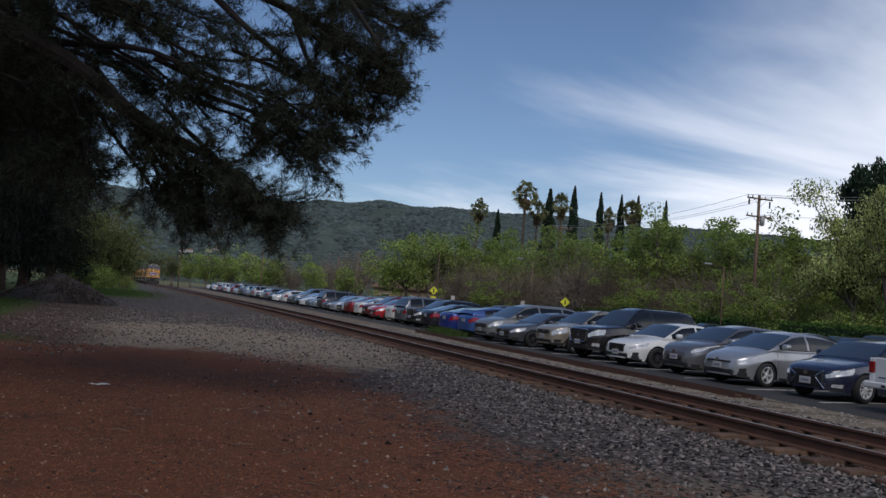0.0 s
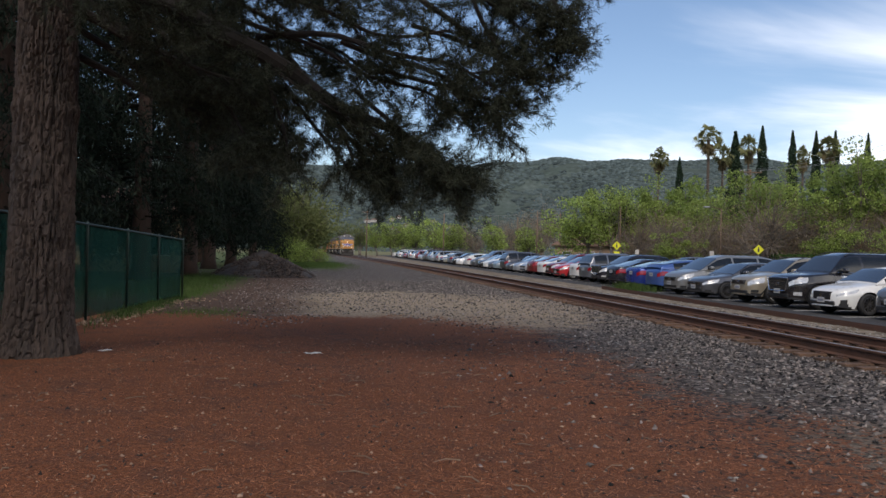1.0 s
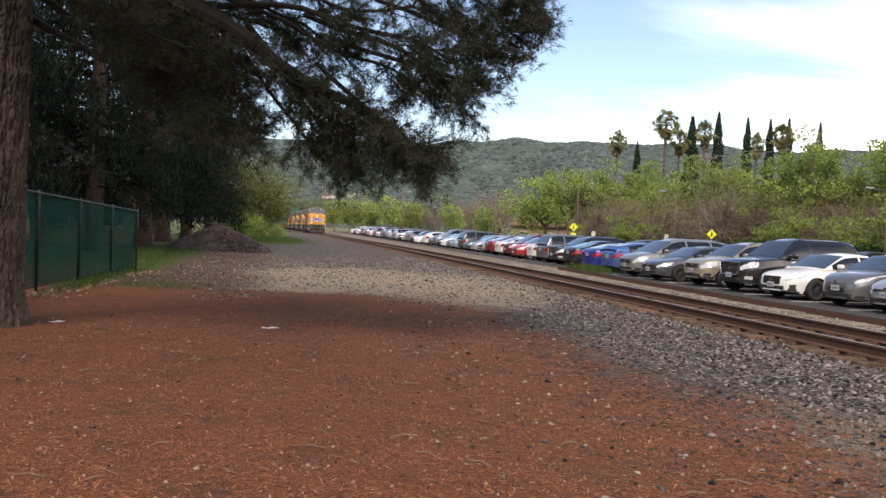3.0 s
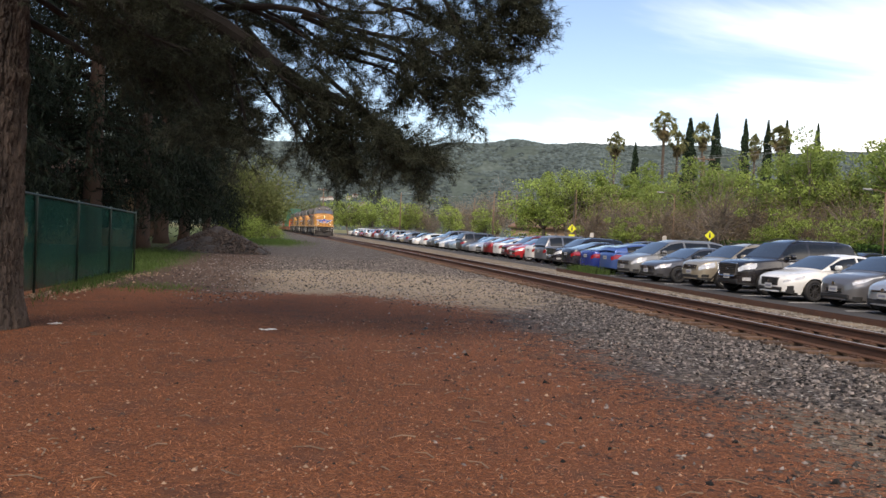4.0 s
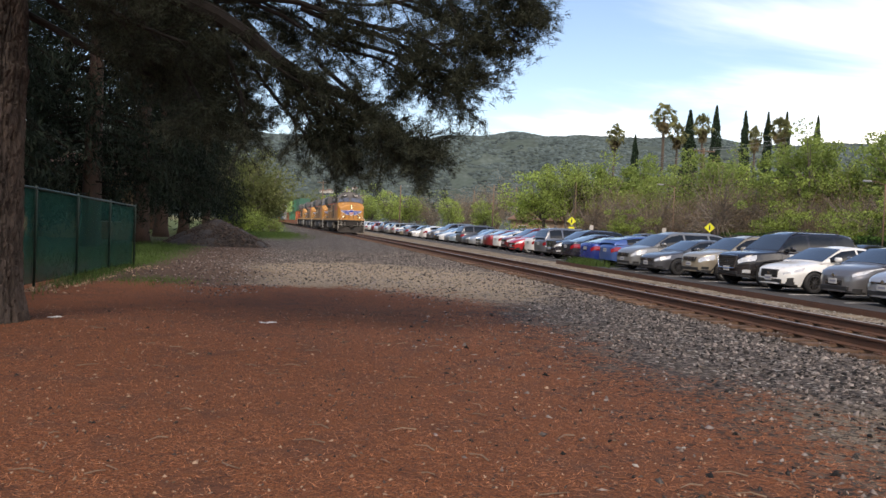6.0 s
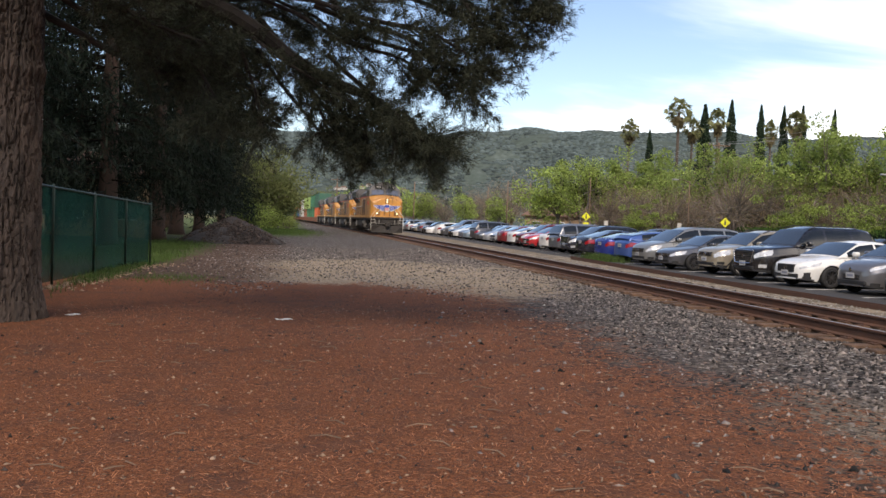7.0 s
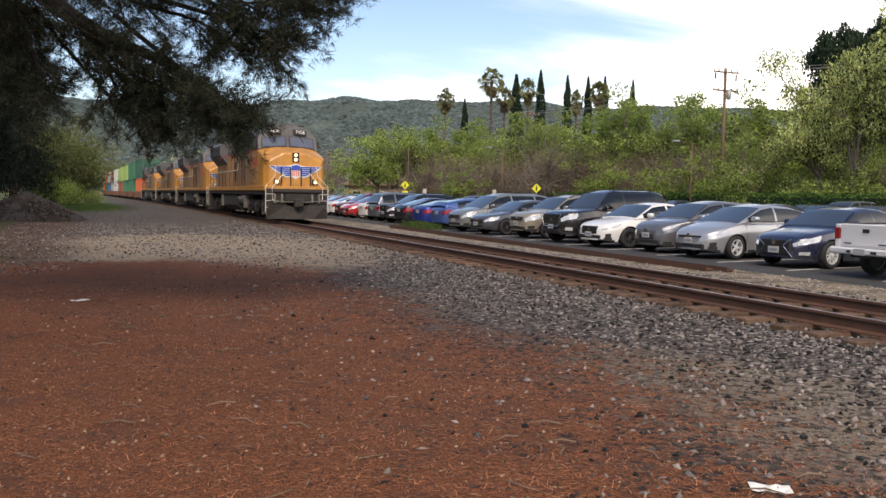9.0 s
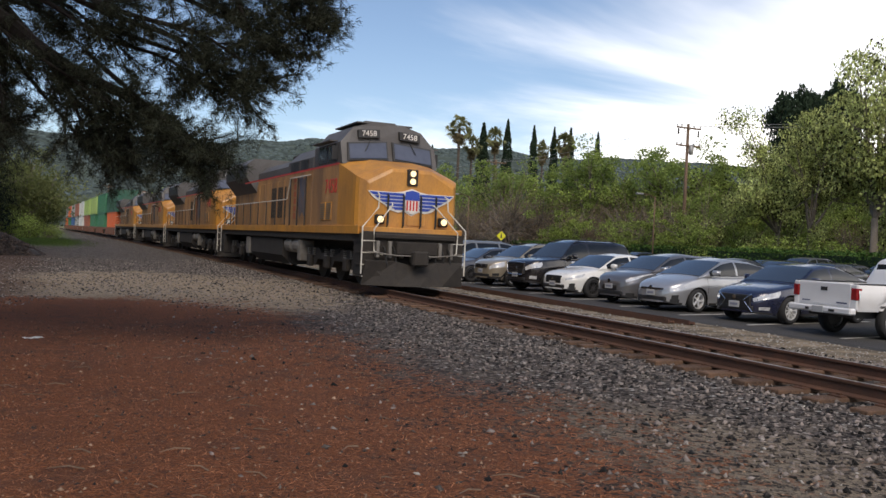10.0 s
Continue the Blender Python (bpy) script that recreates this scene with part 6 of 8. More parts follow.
def big_pine():
    rng = np.random.default_rng(5)
    e = tagged(new("pine_tree"), "large old pine with ridged bark and drooping needle boughs", "tree")
    # trunk with bark plates as real relief
    rows, seg = [], 170
    tx, ty = -4.06, 13.05
    for z in np.concatenate([np.linspace(-0.1, 6.5, 190), np.linspace(6.55, 14, 30)]):
        rad = 0.47 + 0.14 * math.exp(-max(z, 0) * 3.0) - 0.012 * z + 0.035 * math.exp(-((z - 3.55) / 0.12) ** 2)
        row = []
        for k in range(seg):
            a = 2 * math.pi * k / seg
            wv = 0.5 * noise.noise((math.cos(a) * 3, math.sin(a) * 3, z * 2.2))
            f1 = abs(noise.noise((math.cos(a + 0.12 * wv) * 5.2, math.sin(a + 0.12 * wv) * 5.2, z * 1.25)))
            f2 = abs(noise.noise((math.cos(a) * 8.5 + 3, math.sin(a) * 8.5, z * 6.5 + 7)))
            r = rad - 0.055 * math.exp(-(f1 / 0.10) ** 2) - 0.042 * math.exp(-(f2 / 0.09) ** 2) + 0.02 * noise.noise((math.cos(a) * 9, math.sin(a) * 9, z * 6))
            row.append((tx + 0.008 * z + r * math.cos(a), ty + r * math.sin(a), z))
        rows.append(row)
    part("trunk", loft(rows), M_BARK, e)
    boughs = [
        ([(-3.9, 13, 5.9), (-2.4, 12.6, 5.15), (-1.12, 12.2, 4.47), (-0.27, 12.2, 4.0), (0.37, 12.2, 3.69), (1.02, 12.2, 3.38), (1.44, 12.2, 3.0), (1.87, 12.1, 2.54)], 0.17, 1.0),
        ([(-3.9, 13, 6.6), (-1.2, 12.5, 6.3), (1.6, 12.0, 5.7), (2.85, 11.8, 5.15), (3.45, 11.8, 4.75)], 0.12, 1.0),
        ([(-3.9, 13, 7.4), (-0.5, 12.8, 7.1), (2.2, 12.5, 6.5), (3.95, 12.3, 5.85)], 0.12, 0.9),
        ([(-0.6, 12.5, 4.45), (0.2, 12.3, 3.6), (0.7, 12.2, 3.0), (1.0, 12.2, 2.6)], 0.05, 1.0),
        ([(-3.9, 13, 5.2), (-2.3, 13.2, 4.4), (-1.2, 13.0, 3.7), (-0.5, 12.8, 3.2)], 0.08, 1.0),
        ([(0.6, 12.3, 5.9), (1.7, 12.0, 4.9), (2.6, 11.9, 4.2)], 0.06, 1.0),
        ([(-3.6, 12.7, 6.0), (-2.9, 11.4, 5.6), (-2.0, 10.6, 5.3), (-1.0, 10.2, 5.0)], 0.08, 0.8),
        ([(-4.3, 13, 5.6), (-6.2, 12.4, 5.1), (-7.6, 11.8, 4.4)], 0.09, 0.8),
        ([(-3.8, 13.2, 4.9), (-2.7, 13.6, 4.3), (-1.9, 13.6, 3.7)], 0.06, 1.0),
        ([(-1.0, 12.6, 4.7), (0.2, 11.9, 4.6), (1.4, 11.6, 4.15), (2.2, 11.5, 3.75)], 0.05, 1.0),
        ([(-3.9, 13.2, 8.2), (-1.5, 14.2, 7.8), (1.0, 14.8, 7.0)], 0.09, 0.7),
        # next three boughs lie out of view, put in for the shade they cast
        ([(-4.2, 12.7, 8.0), (-5.0, 10.0, 7.6), (-4.6, 7.5, 6.9)], 0.09, 0.7),
        ([(-3.9, 12.7, 8.6), (-1.6, 9.5, 8.2), (0.4, 7.0, 7.5)], 0.09, 0.7),
        ([(-4.2, 13.4, 7.6), (-7.0, 14.5, 7.2), (-9.0, 15.0, 6.4)], 0.09, 0.7),
        ([(0.4, 12.3, 3.95), (1.3, 12.1, 3.2), (1.9, 12.0, 2.85), (2.15, 12.0, 2.7)], 0.035, 1.1),
        ([(0.0, 12.3, 3.7), (0.5, 12.2, 3.0), (0.75, 12.1, 2.5)], 0.035, 1.0),
        ([(0.9, 12.2, 3.5), (1.35, 12.0, 2.95), (1.5, 11.9, 2.6)], 0.03, 1.0),
        ([(-0.6, 12.6, 4.0), (0.0, 12.6, 3.3), (0.3, 12.6, 2.8)], 0.03, 0.7),
        ([(1.6, 12.0, 5.75), (2.6, 11.9, 5.0), (3.2, 11.8, 4.4)], 0.04, 1.4),
        ([(2.0, 12.0, 5.4), (2.35, 11.8, 4.6), (2.6, 11.8, 4.05)], 0.04, 1.4),
        ([(2.7, 11.9, 5.9), (3.2, 11.8, 5.3), (3.5, 11.7, 4.85)], 0.04, 1.1),
        ([(1.2, 12.3, 6.6), (2.4, 12.3, 6.2), (3.75, 12.2, 5.6)], 0.05, 1.3),
        ([(0.2, 12.2, 4.6), (1.3, 11.9, 4.2), (2.0, 11.8, 3.7), (2.3, 11.8, 3.4)], 0.04, 1.3),
        ([(-3.8, 13.0, 6.2), (-2.0, 12.2, 5.7), (-0.6, 12.0, 5.3), (0.3, 12.0, 5.1)], 0.07, 1.2),
        ([(-3.8, 13.4, 4.5), (-2.5, 13.8, 3.9), (-1.2, 13.8, 3.4), (-0.4, 13.6, 3.2)], 0.06, 1.3),
        ([(-3.8, 13.2, 6.9), (-2.2, 13.6, 6.2), (-0.4, 13.8, 5.5)], 0.07, 1.2),
        ([(-3.8, 13.0, 5.9), (-2.6, 13.5, 5.1), (-1.4, 13.6, 4.6), (-0.6, 13.5, 4.2)], 0.07, 1.3),
        ([(-3.8, 12.8, 5.4), (-2.9, 12.2, 4.7), (-2.0, 11.9, 4.2), (-1.2, 11.8, 3.9)], 0.06, 1.2),
        ([(-3.9, 12.6, 7.0), (-2.6, 11.4, 6.4), (-1.0, 10.8, 5.9), (0.6, 10.6, 5.6)], 0.07, 1.0),
        ([(-4.3, 12.7, 6.2), (-5.2, 11.8, 5.6), (-6.0, 11.0, 5.0)], 0.06, 1.0),
        ([(-3.9, 13.6, 6.6), (-2.8, 14.4, 6.0), (-1.4, 15.0, 5.4), (0.2, 15.2, 5.0)], 0.07, 1.2),
        ([(-3.9, 13.6, 7.4), (-2.4, 14.6, 6.9), (-0.4, 15.2, 6.4), (1.4, 15.2, 6.0)], 0.07, 1.0),
        ([(-4.0, 13.6, 5.6), (-3.0, 14.6, 5.0), (-1.8, 15.2, 4.5), (-0.6, 15.4, 4.2)], 0.06, 1.6),
        ([(-4.2, 12.6, 5.6), (-3.6, 11.8, 5.1), (-2.7, 11.2, 4.8), (-1.7, 11.0, 4.5)], 0.05, 1.4),
        ([(-3.9, 13.0, 7.9), (-1.8, 13.2, 7.4), (0.4, 13.2, 7.0), (2.0, 13.0, 6.7)], 0.07, 1.3),
        ([(-3.8, 13.0, 6.3), (-2.0, 13.0, 5.5), (-0.4, 12.9, 4.95), (1.0, 12.7, 4.3)], 0.05, 0.9),
        # next five boughs hang unseen overhead, added to shade the near litter
        ([(-4.0, 12.6, 9.6), (-1.6, 8.5, 9.4), (0.2, 4.0, 9.0), (1.0, 0.0, 8.4)], 0.09, 0.9),
        ([(-3.9, 12.8, 9.9), (-0.2, 10.0, 9.7), (2.0, 7.0, 9.3), (3.0, 4.0, 8.8)], 0.09, 0.55),
        ([(-4.2, 12.7, 8.4), (-5.6, 9.0, 8.0), (-5.8, 5.0, 7.4), (-5.4, 2.0, 6.9)], 0.09, 0.9),
        ([(-4.1, 12.6, 9.2), (-3.4, 8.5, 8.8), (-2.8, 4.5, 8.2), (-2.4, 1.0, 7.6)], 0.09, 0.9),
        ([(-4.3, 12.6, 9.0), (-7.4, 9.5, 8.6), (-8.6, 6.0, 8.0), (-8.8, 3.0, 7.2)], 0.09, 1.2),
        ([(-0.5, 12.3, 4.1), (0.0, 12.2, 3.75), (0.14, 12.1, 3.4), (0.3, 12.1, 2.9)], 0.03, 0.90),
        ([(-1.1, 12.4, 4.4), (-0.7, 12.3, 3.7), (-0.5, 12.2, 3.1), (-0.45, 12.2, 2.6)], 0.03, 0.85),
        ([(-1.6, 12.5, 4.7), (-0.9, 12.2, 4.2), (-0.1, 12.0, 3.7), (0.5, 11.9, 3.3)], 0.03, 0.85),
        ([(0.4, 12.3, 3.7), (0.9, 12.2, 3.0), (1.0, 12.2, 2.4)], 0.03, 0.81),
        ([(1.0, 12.2, 3.4), (1.6, 12.0, 3.0), (2.0, 12.0, 2.55)], 0.03, 0.99),
        ([(1.2, 12.2, 3.2), (1.8, 12.0, 2.7), (2.0, 12.0, 2.4)], 0.03, 0.81),
        ([(0.6, 12.2, 4.3), (1.8, 12.1, 3.95), (2.25, 12.0, 3.78), (2.6, 12.0, 3.7)], 0.035, 0.90),
        ([(1.2, 12.2, 4.9), (2.4, 12.1, 4.5), (2.75, 12.0, 4.3), (3.0, 12.0, 4.2)], 0.035, 0.77),
        ([(-1.2, 12.5, 4.9), (0.0, 12.2, 4.45), (1.2, 12.1, 4.0), (1.9, 12.0, 3.6)], 0.035, 0.77),
        ([(-2.6, 12.6, 4.9), (-1.9, 12.4, 4.2), (-1.3, 12.3, 3.5), (-1.0, 12.2, 2.9)], 0.04, 0.85),
        ([(-0.6, 12.2, 5.2), (0.6, 12.0, 4.8), (1.8, 11.9, 4.5)], 0.035, 0.72),
        # unseen upper crown, added so its shadow reaches the far litter
        ([(-3.9, 13.1, 9.0), (-2.4, 14.6, 9.2), (-0.8, 16.0, 8.8)], 0.08, 1.4),
        ([(-3.9, 13.2, 10.2), (-3.6, 15.2, 10.6), (-3.2, 17.2, 10.2)], 0.08, 1.4),
        ([(-3.9, 13.0, 10.6), (-2.0, 13.4, 10.9), (0.2, 13.8, 10.5), (1.8, 14.0, 9.8)], 0.08, 1.5),
        ([(-3.9, 12.9, 11.6), (-2.4, 12.0, 12.0), (-0.6, 11.2, 11.6)], 0.07, 1.4),
        ([(-4.1, 13.0, 11.2), (-6.0, 13.6, 11.5), (-7.8, 14.0, 11.0)], 0.07, 1.3),
        ([(-4.0, 13.1, 12.4), (-2.8, 14.2, 12.8), (-1.6, 15.2, 12.6)], 0.06, 1.4),
        ([(-4.0, 13.0, 13.2), (-3.4, 12.2, 13.9), (-2.8, 11.4, 14.2)], 0.06, 1.4),
        ([(-4.0, 13.0, 13.6), (-4.4, 13.8, 14.4), (-4.6, 14.6, 14.8)], 0.06, 1.4),
        # overlong unseen boughs above the camera, added to darken the foreground
        ([(-4.2, 12.5, 9.5), (-4.6, 7.0, 9.3), (-4.4, 2.0, 8.9), (-4.2, -2.5, 8.2)], 0.1, 1.3),
        ([(-4.0, 12.5, 10.2), (-1.9, 6.0, 9.9), (-1.0, 1.5, 9.4), (-0.6, -2.5, 8.7)], 0.1, 1.3),
        ([(-4.4, 12.4, 9.8), (-6.4, 6.5, 9.4), (-6.8, 0.5, 8.8)], 0.1, 1.2),
    ]
    pts, dirs = [], []
    for ctrl, rad, dens in boughs:
        line = curve_pts(ctrl, 26)
        bend = np.array([[noise.noise((p[0] * 0.9, p[1] * 0.9, p[2] * 0.9 + 11 * j)) for j in range(3)] for p in line])
        line = line + bend * np.linspace(0, 0.32, 26)[:, None]
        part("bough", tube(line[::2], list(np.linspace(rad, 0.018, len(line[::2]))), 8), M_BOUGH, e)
        length = np.linalg.norm(np.diff(line, axis=0), axis=1).sum()
        bm = bmesh.new()
        for k in range(int(length * 11.5 * dens)):
            u = rng.uniform(0.28, 1.0) ** 0.8
            i = min(int(u * 25), 24)
            base = line[i]
            along = line[i + 1] - line[i]
            along /= np.linalg.norm(along) + 1e-9
            side = rng.normal(size=3) * np.array([0.8, 1.0, 0.75])
            d = along * 0.7 + side * 0.75 + np.array([0, 0, -0.22])
            d /= np.linalg.norm(d)
            ln = rng.uniform(0.35, 0.95) * (1.1 - 0.45 * u)
            tipd = d + np.array([0, 0, 0.25])
            mid = base + d * ln * 0.5
            tip = mid + tipd / np.linalg.norm(tipd) * ln * 0.5
            add_tube(bm, [base, mid, tip], [0.012, 0.008, 0.004], 3, cap=False)
            for w in np.linspace(0.35, 1.0, max(4, int(ln * 11))):
                p = base + (mid - base) * min(1, w * 2) + (tip - mid) * max(0, w * 2 - 1)
                pts.append(p)
                dirs.append(d if w < 0.5 else tipd)
                for _ in range(2):
                    sd = d + rng.normal(size=3) * 0.7
                    sd /= np.linalg.norm(sd)
                    pts.append(p + sd * rng.uniform(0.05, 0.2))
                    dirs.append(sd)
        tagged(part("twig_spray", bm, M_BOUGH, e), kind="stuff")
    v, q = needle_tufts(np.array(pts), np.array(dirs), rng)
    mesh_part("crown", v, q, M_PINE, e)
    return e


big_pine()


def conifer(h, spread, seed, lo=2.6):
    """A dark conifer: straight trunk, whorls of drooping limbs, dense short foliage."""
    rng = np.random.default_rng(seed)
    e = new("conifer_tree")
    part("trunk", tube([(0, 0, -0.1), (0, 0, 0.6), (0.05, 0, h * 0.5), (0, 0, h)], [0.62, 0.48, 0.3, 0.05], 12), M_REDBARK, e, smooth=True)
    bm = bmesh.new()
    cs = []
    z = lo
    while z < h - 0.5:
        r = spread * (1 - (z - lo) / (h - lo)) ** 0.7 + 0.3
        for k in range(7):
            a = rng.uniform(0, 6.283)
            rr = r * rng.uniform(0.7, 1.12)
            tip = np.array([rr * math.cos(a), rr * math.sin(a), z - 0.22 * rr + rng.uniform(-0.3, 0.3)])
            base = np.array([0, 0, z + 0.35])
            add_tube(bm, [base, (base + tip) / 2 + (0, 0, 0.12 * rr), tip], [0.05, 0.03, 0.01], 4, cap=False)
            n = int(84 * rr / spread) + 20
            u = rng.uniform(0.25, 1.0, n)[:, None] ** 0.8
            c = base + (tip - base) * u + np.array([0, 0, 0.1 * rr]) * (4 * u * (1 - u))
            c = c + rng.normal(size=(n, 3)) * np.array([0.3, 0.3, 0.2])
            c[:, 2] -= rng.exponential(0.22, n)
            cs.append(c)
        z += rng.uniform(0.42, 0.6)
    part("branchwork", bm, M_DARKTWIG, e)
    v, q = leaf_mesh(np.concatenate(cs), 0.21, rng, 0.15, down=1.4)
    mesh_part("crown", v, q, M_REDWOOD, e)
    return e


def broadleaf(h, spread, seed, leaf, size, n_leaves, trunk_h=None, bark=None, multi=1, clump=0.75, fill=1.0):
    """A broadleaf tree: forked limbs, clumps of leaves with gaps between them."""
    rng = np.random.default_rng(seed)
    e = new("broadleaf_tree")
    th = trunk_h or h * 0.28
    bark = bark or M_BARK2
    trunk_bm, limb_bm = bmesh.new(), bmesh.new()
    ends = []
    for k in range(multi):
        off = np.array([rng.uniform(-0.3, 0.3), rng.uniform(-0.3, 0.3), 0]) * (multi > 1)
        fork = off * 3 + np.array([rng.uniform(-0.3, 0.3), rng.uniform(-0.3, 0.3), th])
        add_tube(trunk_bm, [off + (0, 0, -0.1), off + (0, 0, th * 0.3), fork], [h * 0.03, h * 0.022, h * 0.017], 9)
        for j in range(9 if multi == 1 else 6):
            a = rng.uniform(0, 6.283)
            rr = spread * rng.uniform(0.35, 0.9)
            zz = rng.uniform(th + 0.12 * h, h * 0.93)
            shrink = math.sqrt(max(0.15, 1 - ((zz - h * 0.55) / (h * 0.55)) ** 2))
            tip = np.array([rr * shrink * math.cos(a), rr * shrink * math.sin(a), zz])
            mid = fork + (tip - fork) * 0.5 + np.array([0, 0, 0.06 * h])
            add_tube(limb_bm, [fork, mid, tip], [h * 0.011, h * 0.007, h * 0.003], 5, cap=False)
            ends += [tip, mid + rng.normal(size=3) * 0.3]
            for _ in range(12 if leaf is M_LEAF_BARE else 4):
                t2 = mid + (tip - mid) * rng.uniform(0.1, 1) + rng.normal(size=3) * spread * 0.3
                add_tube(limb_bm, [mid, t2], [h * 0.005, h * 0.0015], 4, cap=False)
                ends.append(t2)
    part("trunk", trunk_bm, bark, e, smooth=True)
    part("branchwork", limb_bm, bark, e)
    ends = np.array(ends)
    pick = rng.integers(0, len(ends), n_leaves)
    cr = clump * spread * 0.32 * rng.uniform(0.6, 1.3, len(ends))
    d = rng.normal(size=(n_leaves, 3))
    d /= np.linalg.norm(d, axis=1)[:, None]
    c = ends[pick] + d * (cr[pick] * rng.uniform(0.15, 1, n_leaves) ** 0.5)[:, None] * np.array([1.15, 1.15, 0.8])
    c = c[c[:, 2] > th * 0.55]
    v, q = leaf_mesh(c, size, rng, 0.6)
    mesh_part("crown", v, q, leaf, e)
    return e


def at_bearing(deg, dist):
    """A place at a compass angle and distance from the standing point."""
    return dist * math.sin(radians(deg)), dist * math.cos(radians(deg))


def plant(master, label, x, y, s=1.0, turn=0.0, group="", sz=None, first={}):
    m = pose(x, y, 0, 0, 0, turn) @ Matrix.Diagonal((s, s, sz or s, 1))
    if master.name in first:
        o = copy_thing(master, m @ Matrix.Diagonal((*(1 / k for k in master.scale), 1)))
    else:
        first[master.name] = True
        o = master
        o.matrix_basis = m
    return tagged(o, label, "tree", group)


rt = random.Random(21)
RED1, RED2 = conifer(23, 4.8, 1), conifer(20, 4.4, 2, 2.2)
for i, (x, y, s) in enumerate(((-7.6, 50.0, 1.0), (-8.4, 41.0, 0.95), (-8.2, 63.0, 1.05), (-7.8, 74.0, 1.0), (-13.0, 36.0, 1.0), (-14.5, 47.0, 1.1), (-14.0, 60.0, 1.0), (-10.6, 30.0, 0.9), (-12.5, 88.0, 1.1), (-19.0, 40.0, 1.0), (-7.0, 86.0, 0.85))):
    plant((RED1, RED2)[i % 2], "tall dark conifer with drooping boughs behind the fence", x, y, s, 37 * i, "conifers behind the fence")

OLIVE = broadleaf(9.5, 4.2, 31, M_LEAF_B, 0.16, 9000, 1.6, multi=3, clump=1.15)
SPRING = broadleaf(10.0, 4.4, 32, M_LEAF_A, 0.125, 8000, 2.6, clump=0.7)
SPRING2 = broadleaf(9.0, 4.0, 33, M_LEAF_A, 0.12, 7200, 2.2, multi=2, clump=0.68)
MID = broadleaf(10.5, 4.6, 34, M_LEAF_C, 0.13, 7600, 2.4, clump=0.75)
BARE = broadleaf(8.0, 4.6, 35, M_LEAF_BARE, 0.065, 5500, 1.2, multi=4, clump=1.1)
BARE2 = broadleaf(7.5, 4.2, 36, M_LEAF_BARE, 0.065, 5200, 1.0, multi=5, clump=1.2)
POPLAR = broadleaf(13.5, 5.4, 37, M_LEAF_POP, 0.105, 20000, 3.6, clump=0.7)
POPLAR2 = broadleaf(12.0, 5.0, 38, M_LEAF_POP, 0.105, 20000, 3.2, clump=0.74)
DARKOAK = broadleaf(15.0, 4.6, 39, M_CYPRESS, 0.19, 13000, 5.0, clump=0.8)
FAR_SPRING = broadleaf(10.0, 4.4, 42, M_LEAF_A, 0.17, 4600, 2.2, multi=2, clump=0.9)
FAR_OLIVE = broadleaf(9.5, 4.4, 43, M_LEAF_B, 0.17, 4600, 1.8, multi=2, clump=1.0)
SHRUB = broadleaf(2.6, 1.6, 40, M_LEAF_A, 0.085, 2600, 0.3, multi=4, clump=1.3)

# bushes by the bend
for x, y, s, m in ((-3.4, 98.0, 0.98, OLIVE), (-6.0, 104.0, 1.05, OLIVE), (-2.0, 106.0, 0.85, OLIVE)):
    plant(m, "olive-green bushy tree beside the track bend", x, y, s, rt.uniform(0, 360), "bushes by the bend")
for x, y, s in ((-2.2, 90.0, 0.8), (-4.2, 88.0, 1.0), (-0.6, 95.0, 0.6), (-3.0, 94.0, 0.9)):
    plant(SHRUB, "low bright green shrub in the grass", x, y, s, rt.uniform(0, 360), "shrubs by the bend")
# far trees behind the long row of cars
for b, d, s, m, lab in ((3.6, 235, 1.0, FAR_SPRING, "spring green tree beyond the lot"), (4.6, 225, 0.95, FAR_SPRING, "spring green tree beyond the lot"), (6.0, 240, 1.0, FAR_SPRING, "spring green tree beyond the lot"), (7.3, 215, 1.05, FAR_SPRING, "spring green tree beyond the lot"), (8.6, 220, 0.95, FAR_SPRING, "spring green tree beyond the lot"), (10.0, 230, 1.15, BARE, "bare pinkish-brown tree beyond the lot"), (11.4, 200, 0.9, FAR_SPRING, "spring green tree beyond the lot"), (12.6, 230, 1.5, BARE2, "bare pinkish-brown tree beyond the lot"), (13.6, 165, 0.72, FAR_SPRING, "spring green tree beyond the lot"), (14.6, 235, 1.7, BARE, "bare pinkish-brown tree beyond the lot"), (2.4, 250, 1.0, FAR_OLIVE, "olive tree beyond the lot"), (1.2, 260, 1.1, FAR_OLIVE, "green tree beyond the lot"), (-0.6, 265, 1.1, FAR_OLIVE, "olive tree beyond the lot"), (-2.4, 250, 1.2, FAR_OLIVE, "green tree beyond the lot"), (9.3, 260, 1.1, FAR_OLIVE, "green tree beyond the lot"), (5.3, 265, 1.1, FAR_OLIVE, "olive tree beyond the lot"), (7.9, 262, 1.2, BARE2, "bare brown tree beyond the lot")):
    plant(m, lab, *at_bearing(b, d), s, rt.uniform(0, 360), "trees beyond the lot")
# the green trees in the middle
for b, d, s, m in ((17.7, 106, 1.05, SPRING), (19.6, 102, 1.12, SPRING2), (18.6, 118, 1.0, MID), (21.8, 104, 0.98, SPRING), (23.0, 112, 0.9, MID)):
    plant(m, "tall light green tree behind the parking lot", *at_bearing(b, d), s, rt.uniform(0, 360), "trees behind the lot")
